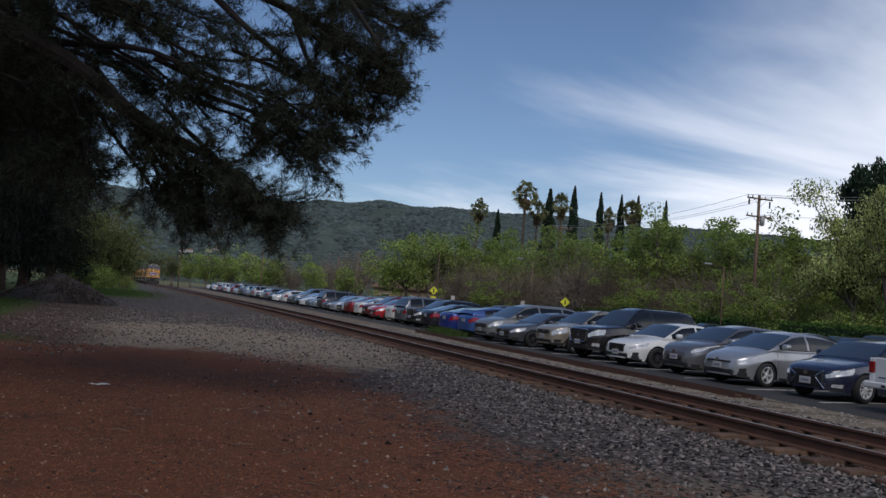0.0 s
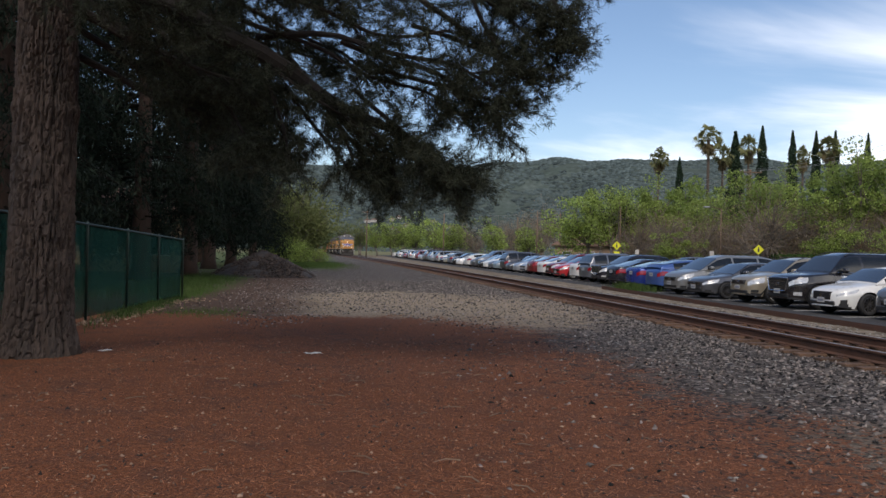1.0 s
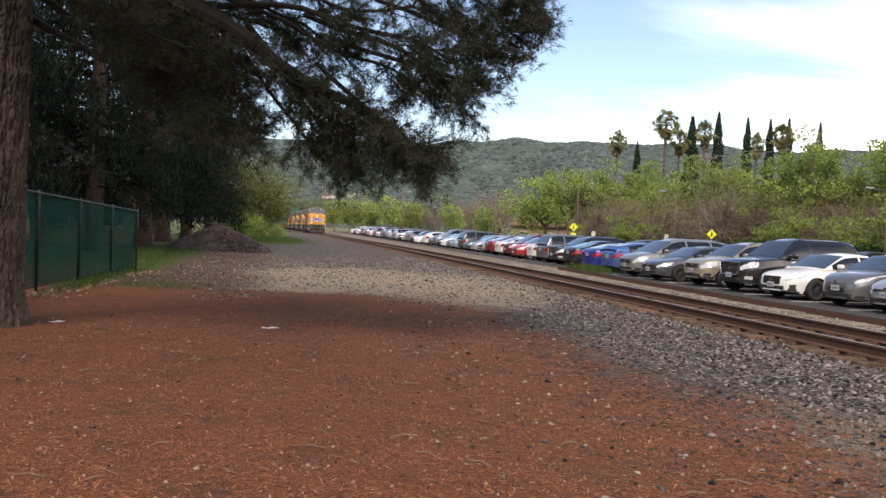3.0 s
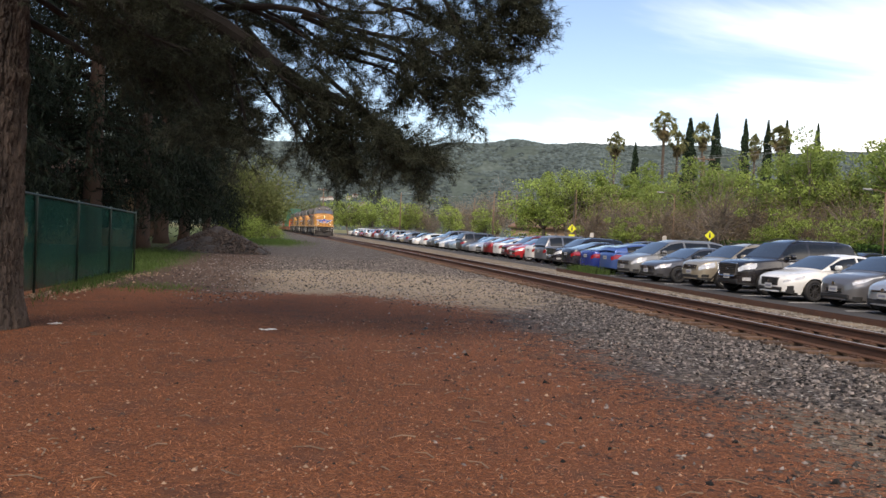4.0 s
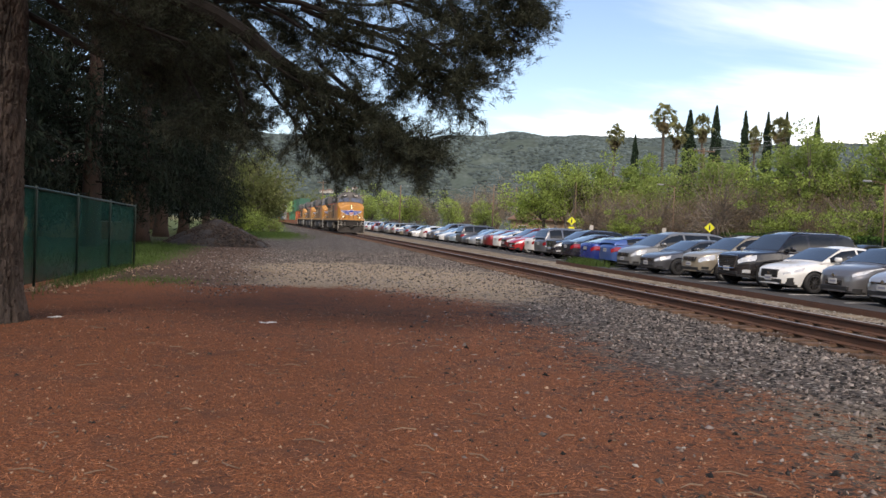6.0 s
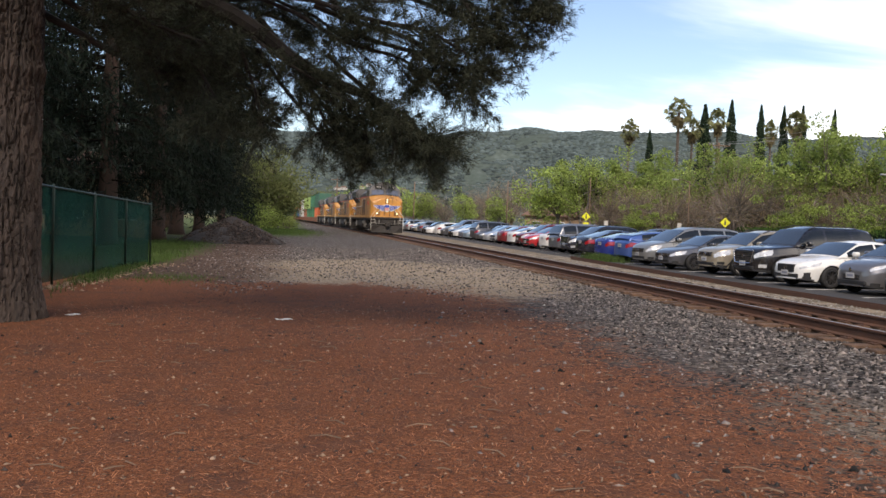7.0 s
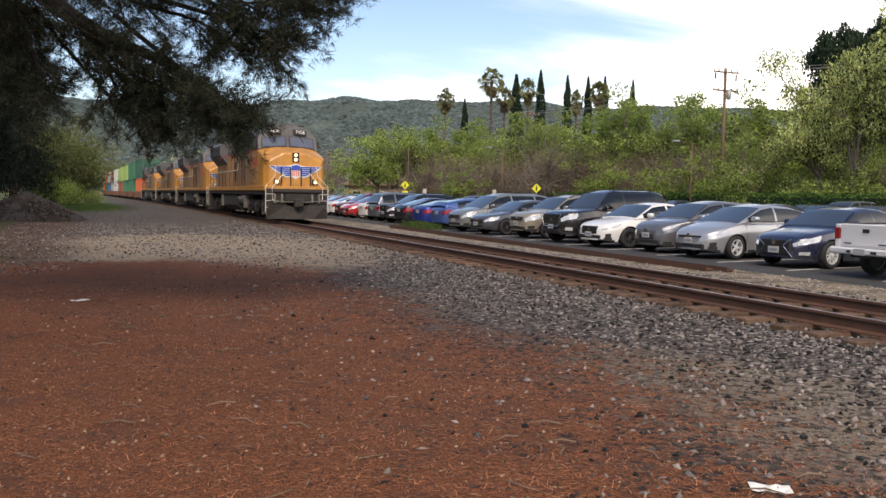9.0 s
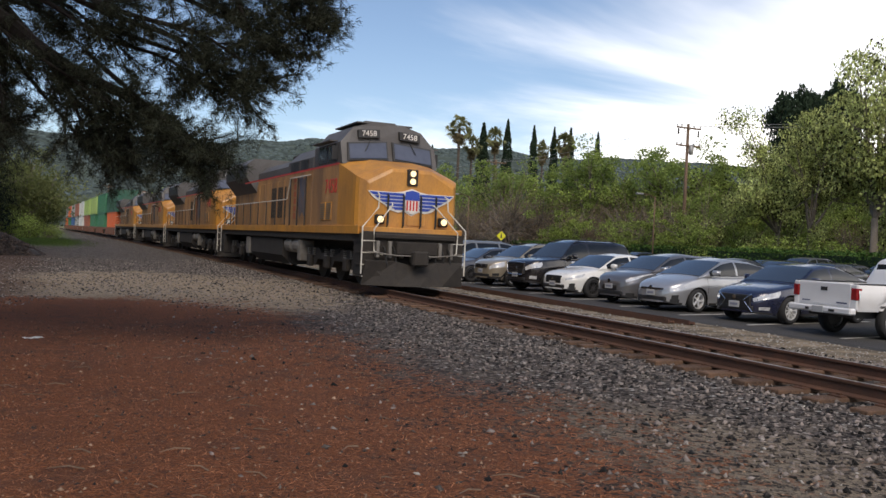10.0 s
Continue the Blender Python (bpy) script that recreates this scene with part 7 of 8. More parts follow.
# mixed belt behind the lot: bare brown shrubs in front, green crowns behind
for k in range(11):
    b = 21.0 + 2.0 * k
    d = 98 - 2.3 * k + rt.uniform(-3, 3)
    plant((BARE, BARE2)[k % 2], "brown budding tree with bare twigs behind the lot", *at_bearing(b, d), rt.uniform(0.74, 0.94), rt.uniform(0, 360), "budding trees behind the lot")
for k in range(16):
    b = 21.5 + 1.42 * k
    d = 108 - 1.9 * k + rt.uniform(-3, 3)
    s = 0.98 + 0.1 * math.sin(k * 1.7) + (0.14 if b > 32 else 0.0)
    plant((SPRING, MID, SPRING2, SPRING)[k % 4], "leafy green tree behind the parking lot", *at_bearing(b, d), s, rt.uniform(0, 360), "trees behind the lot")
for b, d, s in ((23.4, 90, 0.5), (32.8, 80, 0.62), (38.6, 70, 0.6), (40.9, 66, 0.55), (36.2, 74, 0.5)):
    plant(SPRING, "small bright green tree behind the hedge", *at_bearing(b, d), s, rt.uniform(0, 360), "trees behind the lot")
# pale-leaved trees near the pickup
for b, d, s, sz, m in ((45.9, 69, 0.84, 1.06, POPLAR2), (47.9, 64, 0.66, 0.92, POPLAR), (51.4, 62, 1.0, 1.4, POPLAR2), (55.0, 63, 0.95, 1.25, POPLAR)):
    plant(m, "tree with pale two-tone fluttering leaves", *at_bearing(b, d), s, rt.uniform(0, 360), "pale-leaved trees", sz=sz)
for b, d, s, sz in ((45.8, 84, 0.55, 1.3), (46.8, 86, 0.6, 1.32), (48.5, 86, 0.62, 1.4), (49.5, 88, 0.62, 1.38)):
    plant(DARKOAK, "dark evergreen standing behind pale-leaved trees", *at_bearing(b, d), s, rt.uniform(0, 360), "dark evergreens", sz=sz)
for k in range(6):
    plant((MID, SPRING2)[k % 2], "leafy green tree behind pale-leaved trees", *at_bearing(43.5 + 2.3 * k, 84), 0.9, 61 * k, "trees behind the lot")
for k in range(8):
    plant((MID, BARE, SPRING)[k % 3], "mixed tree at the far edge of the lot", *at_bearing(57 + 3.4 * k, 62), 0.95, 40 * k, "trees behind the lot")


# unseen trees behind and beside the standing point, added to darken low reflections
for k in range(13):
    plant((MID, POPLAR2, SPRING2)[k % 3], "leafy green tree out of view, added to block the low sky", *at_bearing(88 + 11 * k, 44 + 5 * math.sin(k * 1.9)), 1.1 + 0.12 * math.sin(k * 2.3), 53 * k, "trees round the open ground")


def cypress(h, seed):
    rng = np.random.default_rng(seed)
    e = new("cypress_tree")
    part("trunk", tube([(0, 0, -0.1), (0, 0, h * 0.9)], [0.22, 0.04], 8), M_BARK2, e)
    n = 8500
    t = rng.uniform(0.04, 1.0, n) ** 0.9
    prof = np.interp(t, (0, 0.15, 0.5, 0.85, 1.0), (0.7, 1.0, 1.0, 0.6, 0.05)) * h * 0.05
    a = rng.uniform(0, 6.283, n)
    lump = 1 + 0.18 * np.sin(a * 3 + t * 19) + 0.12 * np.sin(t * 47 + a)
    r = prof * lump * rng.uniform(0.6, 1.05, n)
    c = np.stack([r * np.cos(a), r * np.sin(a), t * h], 1)
    v, q = leaf_mesh(c, 0.17, rng, 0.4, down=-1.2)
    mesh_part("crown", v, q, M_CYPRESS, e)
    return e


def palm(h, seed):
    """A fan palm: thin trunk, dry skirt, round head of stiff fans."""
    rng = np.random.default_rng(seed)
    e = new("palm_tree")
    part("trunk", tube([(0, 0, -0.1), (0.05, 0, 0.8), (0.15, 0.1, h * 0.5), (0.1, 0, h - 0.6)], [0.36, 0.25, 0.19, 0.18], 10), M_PALMTRUNK, e, smooth=True)
    for name, count, mt, lo, hi, ln in (("skirt", 34, M_PALM_DRY, -1.45, -0.7, 1.0), ("crown", 58, M_PALM, -0.75, 1.5, 1.5)):
        vs, qs = [], []
        for k in range(count):
            a, el = rng.uniform(0, 6.283), rng.uniform(lo, hi)
            d = np.array([math.cos(a) * math.cos(el), math.sin(a) * math.cos(el), math.sin(el)])
            base = np.array([0.1, 0, h - 0.5 - (rng.uniform(0.1, 1.2) if name == "skirt" else rng.uniform(-0.3, 0.5))])
            fan = base + d * ln * rng.uniform(0.4, 1.0)
            u = np.cross(d, (0, 0, 1.0))
            u /= np.linalg.norm(u) + 1e-9
            w = np.cross(u, d)
            roll = rng.uniform(-1.2, 1.2)
            u, w = u * math.cos(roll) + w * math.sin(roll), w * math.cos(roll) - u * math.sin(roll)
            for j in range(11):
                f = (j - 5) / 5 * 1.25
                dd = d * math.cos(f) + u * math.sin(f)
                tip = fan + dd * rng.uniform(0.55, 0.95) - np.array([0, 0, 0.3 * abs(f) + 0.12])
                side = np.cross(dd, w) * 0.055
                i = len(vs)
                vs += [fan, fan + dd * 0.4 + side, tip, fan + dd * 0.4 - side]
                qs.append((i, i + 1, i + 2, i + 3))
            i = len(vs)
            s2 = u * 0.025
            vs += [base - s2, base + s2, fan + s2, fan - s2]
            qs.append((i, i + 1, i + 2, i + 3))
        mesh_part(name, np.array(vs), np.array(qs), mt, e)
    return e


CYP, CYP2 = cypress(19.0, 3), cypress(17.0, 4)
for i, (b, el, sw) in enumerate(((23.47, 6.5, 0.95), (26.88, 8.1, 1.25), (28.5, 8.38, 1.0), (30.27, 8.05, 0.85), (31.62, 7.97, 0.85), (32.7, 7.96, 0.8), (34.5, 7.73, 0.8))):
    d = 132 + 5 * (i % 3)
    hh = 1.6 + d * math.tan(radians(el))
    m = (CYP, CYP2)[i % 2]
    s = hh / (19.0 if i % 2 == 0 else 17.0)
    plant(m, "tall narrow dark Italian cypress", *at_bearing(b, d), s * 0.9 * sw, 50 * i, "cypresses", sz=s)
PALM1, PALM2 = palm(19.0, 6), palm(18.0, 7)
for i, (b, el, w) in enumerate(((25.2, 7.9, 1.1), (26.15, 6.85, 0.9), (22.2, 6.6, 0.95), (27.7, 7.4, 0.85), (30.85, 6.6, 0.85), (32.3, 7.2, 1.0))):
    d = 128 + 4 * (i % 3)
    hh = 1.6 + d * math.tan(radians(el))
    s = hh / (19.0 if i % 2 == 0 else 18.0)
    plant((PALM1, PALM2)[i % 2], "tall fan palm with a dry frond skirt", *at_bearing(b, d), s * w, 70 * i, "fan palms", sz=s)

for k in range(9):
    plant(SHRUB, "green garden shrub behind the hedge", *at_bearing(41.5 + 1.5 * k, 63.5 + 1.5 * math.sin(k * 2.1)), rt.uniform(0.75, 1.15), 47 * k, "garden shrubs")
for k in range(9):
    plant((BARE2, MID, SPRING2)[k % 3], "low bushy tree in the shade behind the hedge", *at_bearing(40.0 + 1.75 * k, 76 + 2 * math.sin(k * 2.7)), rt.uniform(0.5, 0.66), 71 * k, "bushy trees behind the hedge")

# clipped hedge along the back of the lot
rng = np.random.default_rng(9)
hx0, hx1 = 42.0, 43.6
hc = np.stack([rng.uniform(hx0, hx1, 26000), rng.uniform(20, 120, 26000), rng.uniform(0.05, 2.05, 26000)], 1)
face = rng.integers(0, 3, 26000)
hc[face == 0, 0] = hx0 + rng.normal(size=(face == 0).sum()) * 0.06
hc[face == 1, 2] = 2.05 + rng.normal(size=(face == 1).sum()) * 0.07
hv, hq = leaf_mesh(hc, 0.10, rng, 0.6)
hedge = tagged(new("hedge"), "long clipped green hedge behind the parking lot", "hedge")
mesh_part("leaves", hv, hq, M_HEDGE, hedge)
part("core", boxes((hx0 + 0.15, hx1 - 0.15, 20, 120, 0, 1.9)), M_CYPRESS, hedge)


def grass_patch(name, label, centre, ext, count, seed, height):
    g = np.random.default_rng(seed)
    n = count
    c = np.stack([g.normal(size=n) * ext[0] + centre[0], g.normal(size=n) * ext[1] + centre[1], np.zeros(n)], 1)
    a = g.uniform(0, 6.283, n)
    lean = np.stack([np.cos(a), np.sin(a), np.zeros(n)], 1)
    hgt = (height * g.uniform(0.4, 1.2, n))[:, None]
    side = np.stack([-np.sin(a), np.cos(a), np.zeros(n)], 1) * 0.008
    tip = c + lean * hgt * 0.4 + np.array([0, 0, 1.0]) * hgt
    v = np.stack([c - side, c + side, tip], 1).reshape(-1, 3)
    ob = mesh_part(name, v, np.arange(n * 3).reshape(-1, 3), M_GRASS)
    return tagged(ob, label, "grass", kind="stuff")


grass_patch("grass", "green weeds and grass along the fence foot", (-4.4, 30.0), (0.3, 2.6), 2200, 1, 0.12)
grass_patch("grass", "tall green weeds in the lot's planter strip", (14.9, 39.2), (0.3, 1.0), 3200, 2, 0.36)
grass_patch("grass", "green grass verge below the far bushes", (-1.8, 84.0), (1.9, 7.0), 14000, 3, 0.35)
grass_patch("grass", "green grass under the conifers", (-6.0, 38.0), (0.9, 6.0), 12000, 4, 0.2)
grass_patch("grass", "green weeds at the foot of the fence posts", (-4.55, 23.5), (0.22, 2.4), 3000, 6, 0.17)
grass_patch("grass", "sparse weeds on the trodden dirt", (-2.9, 21.5), (0.6, 0.8), 900, 5, 0.07)



# ---- fence, pile, poles, buildings ----
def fence():
    e = tagged(new("chain_link_fence"), "green fabric-covered chain-link fence under the conifers", "fence")
    x_at = lambda y: -5.06 + (y - 17.5) * 0.083
    top = lambda y: min(2.16, 2.1 - 0.028 * (y - 17.0))
    ys_ = [8.0 + 2.72 * k for k in range(8)]
    ys_[-1] = 27.0
    for y in ys_:
        part("post", tube([(x_at(y), y, -0.05), (x_at(y), y, top(y) + 0.02), (x_at(y), y, top(y) + 0.06)], [0.028, 0.028, 0.018], 10), M_FENCEPOST, e, smooth=True)
    for a, b in zip(ys_, ys_[1:]):
        rows = []
        for t in np.linspace(0, 1, 9):
            y = a + (b - a) * t
            sag = 0.05 * math.sin(t * math.pi)
            rows.append([(x_at(y) - 0.05 + sag * math.sin(k * 0.9 + a) * 0.8, y, 0.06 + (top(y) - 0.08 - 0.012 * math.sin(t * math.pi)) * k / 6) for k in range(7)])
        back = [[(p[0] - 0.006, p[1], p[2]) for p in r] for r in rows]
        bm = loft([r + q[::-1] for r, q in zip(rows, back)])
        part("mesh_panel", bm, M_FENCE, e, smooth=False)
        part("top_rail", tube([(x_at(a), a, top(a)), (x_at(b), b, top(b))], 0.022, 8), M_FENCEPOST, e)
    return e


fence()

pile_rows = []
for t in np.linspace(0, 1, 16):
    row = []
    for k in range(40):
        a = 2 * math.pi * k / 40
        r = (1 - t) * (3.0 + 0.5 * noise.noise((math.cos(a), math.sin(a), 4)))
        x, y_ = -3.4 + r * math.cos(a), 49.5 + r * math.sin(a)
        row.append((x, y_, -0.05 + 1.5 * (t ** 0.85) + 0.2 * noise.noise((x * 1.4, y_ * 1.4, t * 3))))
    pile_rows.append(row)
# heap colour is lowered to carry the shade of the trees above it
M_PILE = surf("shaded_gravel_heap", (0.026, 0.024, 0.025), 0.8, 3, 25, 0.95, 1.0)
tagged(part("gravel_mound", loft(pile_rows), M_PILE), "conical gravel heap, coloured dark for the shade of the trees", "gravel pile")


def pole(x, y, h, label, material, r=0.14, arms=0, lamp=0.0):
    e = tagged(new("utility_pole" if arms else ("street_lamp" if lamp else "pole")), label, "street lamp" if lamp else "pole", "poles")
    e.matrix_basis = pose(x, y, 0)
    part("shaft", tube([(0, 0, -0.1), (0, 0, h * 0.5), (0, 0, h)], [r, r * 0.85, r * 0.7], 10), material, e, smooth=True)
    for k in range(arms):
        z = h - 0.35 - 1.5 * k
        arm = part("crossarm", boxes((-1.3, 1.3, -0.16, -0.05, z - 0.06, z + 0.06), bevel=0.01), M_POLE, e)
        for u in (-1.2, -0.75, 0.55, 1.2):
            part("insulator", tube([(u, -0.1, z + 0.06), (u, -0.1, z + 0.12), (u, -0.1, z + 0.26)], [0.03, 0.06, 0.045], 8), M_STEEL, arm)
        for s in (-1, 1):
            part("brace", tube([(s * 0.7, -0.17, z - 0.05), (0, -0.17, z - 0.65)], 0.018, 5), M_STEEL, e)
    if arms > 1:
        part("cutout", boxes((-1.18, -1.06, -0.2, -0.08, h - 0.95, h - 0.45), bevel=0.02), M_LOCODARK, e)
        part("cutout", boxes((0.95, 1.05, -0.2, -0.08, h - 1.05, h - 0.5), bevel=0.02), M_LOCODARK, e)
        part("transformer", tube([(0.3, -0.15, h - 2.6), (0.3, -0.15, h - 2.5), (0.3, -0.15, h - 1.8), (0.3, -0.15, h - 1.75)], [0.12, 0.2, 0.2, 0.12], 12), M_STEEL, e, smooth=True)
    if lamp:
        part("arm", tube([(0, 0, h - 0.1), (-lamp * 0.5, 0, h + 0.12), (-lamp, 0, h + 0.15)], 0.035, 6), material, e)
        part("lamp_head", boxes((-lamp - 0.55, -lamp + 0.05, -0.13, 0.13, h + 0.06, h + 0.2), bevel=0.04), M_STEEL, e)
    return e


UP = at_bearing(40.26, 75)
pole(*UP, 12.6, "tall wooden utility pole with crossarms and insulators", M_POLE, 0.17, 2)
UP2 = at_bearing(27.82, 103)
pole(*UP2, 11.9, "wooden utility pole with a crossarm", M_POLE, 0.16, 1)
for b, d, h in ((2.83, 190, 10.4), (8.02, 185, 10.0), (12.98, 175, 9.2), (14.3, 160, 9.7), (15.82, 165, 9.6)):
    pole(*at_bearing(b, d), h, "thin weathered wooden pole beyond the cars", M_POLE, 0.15, 1 if h > 10.2 else 0)
for b, d, h, lamp in ((19.78, 96, 7.1, 0.0), (20.55, 110, 6.6, 1.4), (26.12, 84, 6.3, 1.2), (38.4, 66, 5.8, 1.2), (24.8, 95, 5.0, 0.0)):
    pole(*at_bearing(b, d), h, "slim brown lamp post in the parking lot", M_POLE, 0.06, 0, lamp)


def wire(a, b, sag, name="power_line"):
    a, b = Vector(a), Vector(b)
    pts = [a.lerp(b, t) - Vector((0, 0, sag * 4 * t * (1 - t))) for t in np.linspace(0, 1, 17)]
    return tagged(part(name, tube(pts, 0.015, 4), M_STEEL), "thin grey overhead wire between poles", "cable", "overhead wires")


FAR_POLE = at_bearing(14.3, 160)
RIGHT_POLE = at_bearing(62, 70)
for u, z in ((-1.2, 0.0), (0.55, 0.0), (1.2, 0.0), (0.0, -1.6)):
    wire((UP[0] + u, UP[1] - 0.1, 12.5 + z), (RIGHT_POLE[0] + u, RIGHT_POLE[1], 13.0 + z), 0.7)
    wire((UP[0] + u, UP[1] - 0.1, 12.5 + z), (UP2[0] + u, UP2[1] - 0.1, 11.8 + z), 0.8)
    wire((UP2[0] + u, UP2[1] - 0.1, 11.8 + z), (FAR_POLE[0] + u, FAR_POLE[1], 9.7 + z * 0.7), 1.0)
for a, b in ((14.3, 15.82), (12.98, 14.3), (8.02, 12.98)):
    pa, pb = at_bearing(a, 170), at_bearing(b, 170)
    wire((*pa, 9.4), (*pb, 9.4), 0.4)


def warning_sign(b, d, zc):
    x, y = at_bearing(b, d)
    e = tagged(new("warning_sign"), "yellow diamond pedestrian warning sign on a post", "road sign", "warning signs")
    e.matrix_basis = pose(x, y, 0, 0, 0, -b)
    part("post", boxes((-0.03, 0.03, -0.02, 0.02, -0.05, zc + 0.3)), M_STEEL, e)
    part("plate", prism([(0, zc - 0.45), (0.45, zc), (0, zc + 0.45), (-0.45, zc)], "y", -0.05, -0.03), M_SIGN, e, "yellow diamond plate")
    part("symbol", boxes((-0.07, 0.07, -0.056, -0.05, zc - 0.22, zc + 0.12), (-0.05, 0.05, -0.056, -0.05, zc + 0.15, zc + 0.25)), M_BLACK, e, "black pedestrian symbol")
    return e


warning_sign(28.42, 80, 2.48)
s2_ = warning_sign(19.58, 90, 2.72)
part("lower_plate", boxes((-0.3, 0.3, -0.05, -0.03, 1.75, 2.1)), M_SIGN, s2_)
for b, d in ((20.9, 92), (25.6, 88)):
    x, y = at_bearing(b, d)
    e = tagged(new("bay_sign"), "small white parking sign on a thin post", "road sign", "bay signs")
    e.matrix_basis = pose(x, y, 0, 0, 0, -b)
    part("post", boxes((-0.025, 0.025, -0.02, 0.02, -0.05, 2.3)), M_STEEL, e)
    part("plate", boxes((-0.2, 0.2, -0.04, -0.025, 1.75, 2.35)), M_WHITEWALL, e)


def house(x, y, w, d, h, turn, label, wall=None, name="house"):
    """A plain house: walls, hipped roof with eaves, windows and a door."""
    e = tagged(new(name), label, "house", "buildings beyond the trees")
    e.matrix_basis = pose(x, y, 0, 0, 0, turn)
    wall = wall or M_STUCCO
    part("wall", boxes((-w / 2, w / 2, -d / 2, d / 2, -0.1, h)), wall, e)
    o, rh = 0.5, 0.22 * min(w, d) + 0.6
    part("roof", loft([[(-w / 2 - o, -d / 2 - o, h - 0.05), (w / 2 + o, -d / 2 - o, h - 0.05), (w / 2 + o, d / 2 + o, h - 0.05), (-w / 2 - o, d / 2 + o, h - 0.05)], [(-w / 2 - o, -d / 2 - o, h + 0.15), (w / 2 + o, -d / 2 - o, h + 0.15), (w / 2 + o, d / 2 + o, h + 0.15), (-w / 2 - o, d / 2 + o, h + 0.15)], [(-w / 2 + d * 0.4, -0.05, h + rh), (w / 2 - d * 0.4, -0.05, h + rh), (w / 2 - d * 0.4, 0.05, h + rh), (-w / 2 + d * 0.4, 0.05, h + rh)]]), M_ROOF, e)
    n = max(2, int(w / 3.5))
    for k in range(n):
        u = -w / 2 + (k + 0.5) * w / n
        win = part("window", boxes((u - 0.65, u + 0.65, -d / 2 - 0.05, -d / 2 + 0.02, 1.0, 2.2), bevel=0.01), M_WHITE, e)
        part("pane", boxes((u - 0.57, u + 0.57, -d / 2 - 0.06, -d / 2 - 0.05, 1.08, 2.12)), M_GLASS, win)
    return e


house(-19.8, 44.0, 11.0, 9.0, 6.6, 0, "two-storey beige stucco building behind the pine")
house(-18.5, 74.0, 13.0, 8.0, 3.0, 0, "low beige building with a brown roof behind the fence")
house(-11.2, 54.5, 6.0, 4.0, 3.6, 0, "small beige building with a gabled roof between conifers")
for b, d, w, h, t in ((18.6, 132, 14, 3.0, -17), (21.8, 118, 12, 3.0, -20), (24.0, 108, 7, 2.8, -24), (29.0, 112, 14, 3.0, -28), (38.5, 92, 13, 3.0, -38), (43.0, 88, 14, 3.0, -43)):
    house(*at_bearing(b, d), w, 8.0, h, t, "low beige building half hidden behind trees")
rh_ = random.Random(8)
for k in range(12):
    b = rh_.uniform(2, 15)
    d = rh_.uniform(1225, 1275)
    x, y = at_bearing(b, d)
    o = house(x, y, rh_.uniform(7, 11), 7.0, rh_.uniform(2.8, 3.6), rh_.uniform(0, 90), "pale small house at the foot of the hill", M_WHITEWALL)
    o.matrix_basis = pose(x, y, hill_z(x, y) + 1.0, 0, 0, rh_.uniform(-40, 40))


# ---- small things on the ground ----
def stones(count, place, smin, smax, seed):
    """Many small angular stones as one mesh."""
    g = np.random.default_rng(seed)
    base = np.array([(1, 0, 0), (-1, 0, 0), (0, 1, 0), (0, -1, 0), (0, 0, 0.8), (0, 0, -0.6)])
    tri = np.array([(0, 2, 4), (2, 1, 4), (1, 3, 4), (3, 0, 4), (2, 0, 5), (1, 2, 5), (3, 1, 5), (0, 3, 5)])
    p = place(g, count)
    n = len(p)
    s = g.uniform(smin, smax, (n, 1, 1)) * g.uniform(0.6, 1.3, (n, 6, 1))
    a = g.uniform(0, 6.283, n)
    rot = np.stack([np.stack([np.cos(a), -np.sin(a), 0 * a], 1), np.stack([np.sin(a), np.cos(a), 0 * a], 1), np.stack([0 * a, 0 * a, 1 + 0 * a], 1)], 1)
    tilt = g.normal(size=(n, 3, 3)) * 0.35 + np.eye(3)
    v = np.einsum("nij,nkj->nki", rot @ tilt, base[None] * s) + p[:, None, :]
    q = (tri[None] + 6 * np.arange(n)[:, None, None]).reshape(-1, 3)
    return v.reshape(-1, 3), q


def on_ground(xy):
    return np.array([(x, y, ground_z(x, y)) for x, y in xy])


def ballast_place(g, n):
    y = 3 + 45 * g.uniform(0, 1, n) ** 1.7
    x = g.uniform(1.2, 12.2, n)
    lump = 0.5 + 0.5 * np.sin(x * 2.9 + 1.7 * np.sin(y * 1.3)) * np.sin(y * 1.9 + 1.1 * np.sin(x * 2.1))
    keep = (g.uniform(0, 1, n) < np.clip((x - 4.2) / 2.6, 0.012 + 0.08 * lump * (x > 1.8), 1)) & (np.abs(x - 8.35) > 0.09) & (np.abs(x - 9.85) > 0.09)
    return on_ground(np.stack([x, y], 1)[keep])


def dirt_place(g, n):
    y = 17 + 28 * g.uniform(0, 1, n)
    x = g.normal(size=n) * 3.2 + 1.8
    k = (y > 20 + 2.2 * np.sin(x * 1.3)) & (x > -3.5) & (x < 6.5)
    return on_ground(np.stack([x, y], 1)[k])


def verge_place(g, n):
    y = 6 + 40 * g.uniform(0, 1, n) ** 1.4
    x = g.uniform(10.9, 14.2, n)
    return on_ground(np.stack([x, y], 1))


def litter_place(g, n):
    y = 1.6 + 14 * g.uniform(0, 1, n) ** 1.3
    x = g.uniform(-4.5, 5.5, n)
    return on_ground(np.stack([x, y], 1))


def clod_place(g, n):
    """Crumbs lie in drifts, most of them towards the gravel."""
    y = 1.6 + 17 * g.uniform(0, 1, n) ** 1.25
    x = g.uniform(-4.5, 6.2, n)
    drift = np.array([noise.noise((a * 0.9, b * 0.9, 3.0)) + 0.6 * noise.noise((a * 2.3, b * 2.3, 8.0)) for a, b in zip(x, y)])
    keep = drift + 0.09 * x > g.uniform(-0.5, 0.7, n)
    return on_ground(np.stack([x, y], 1)[keep])


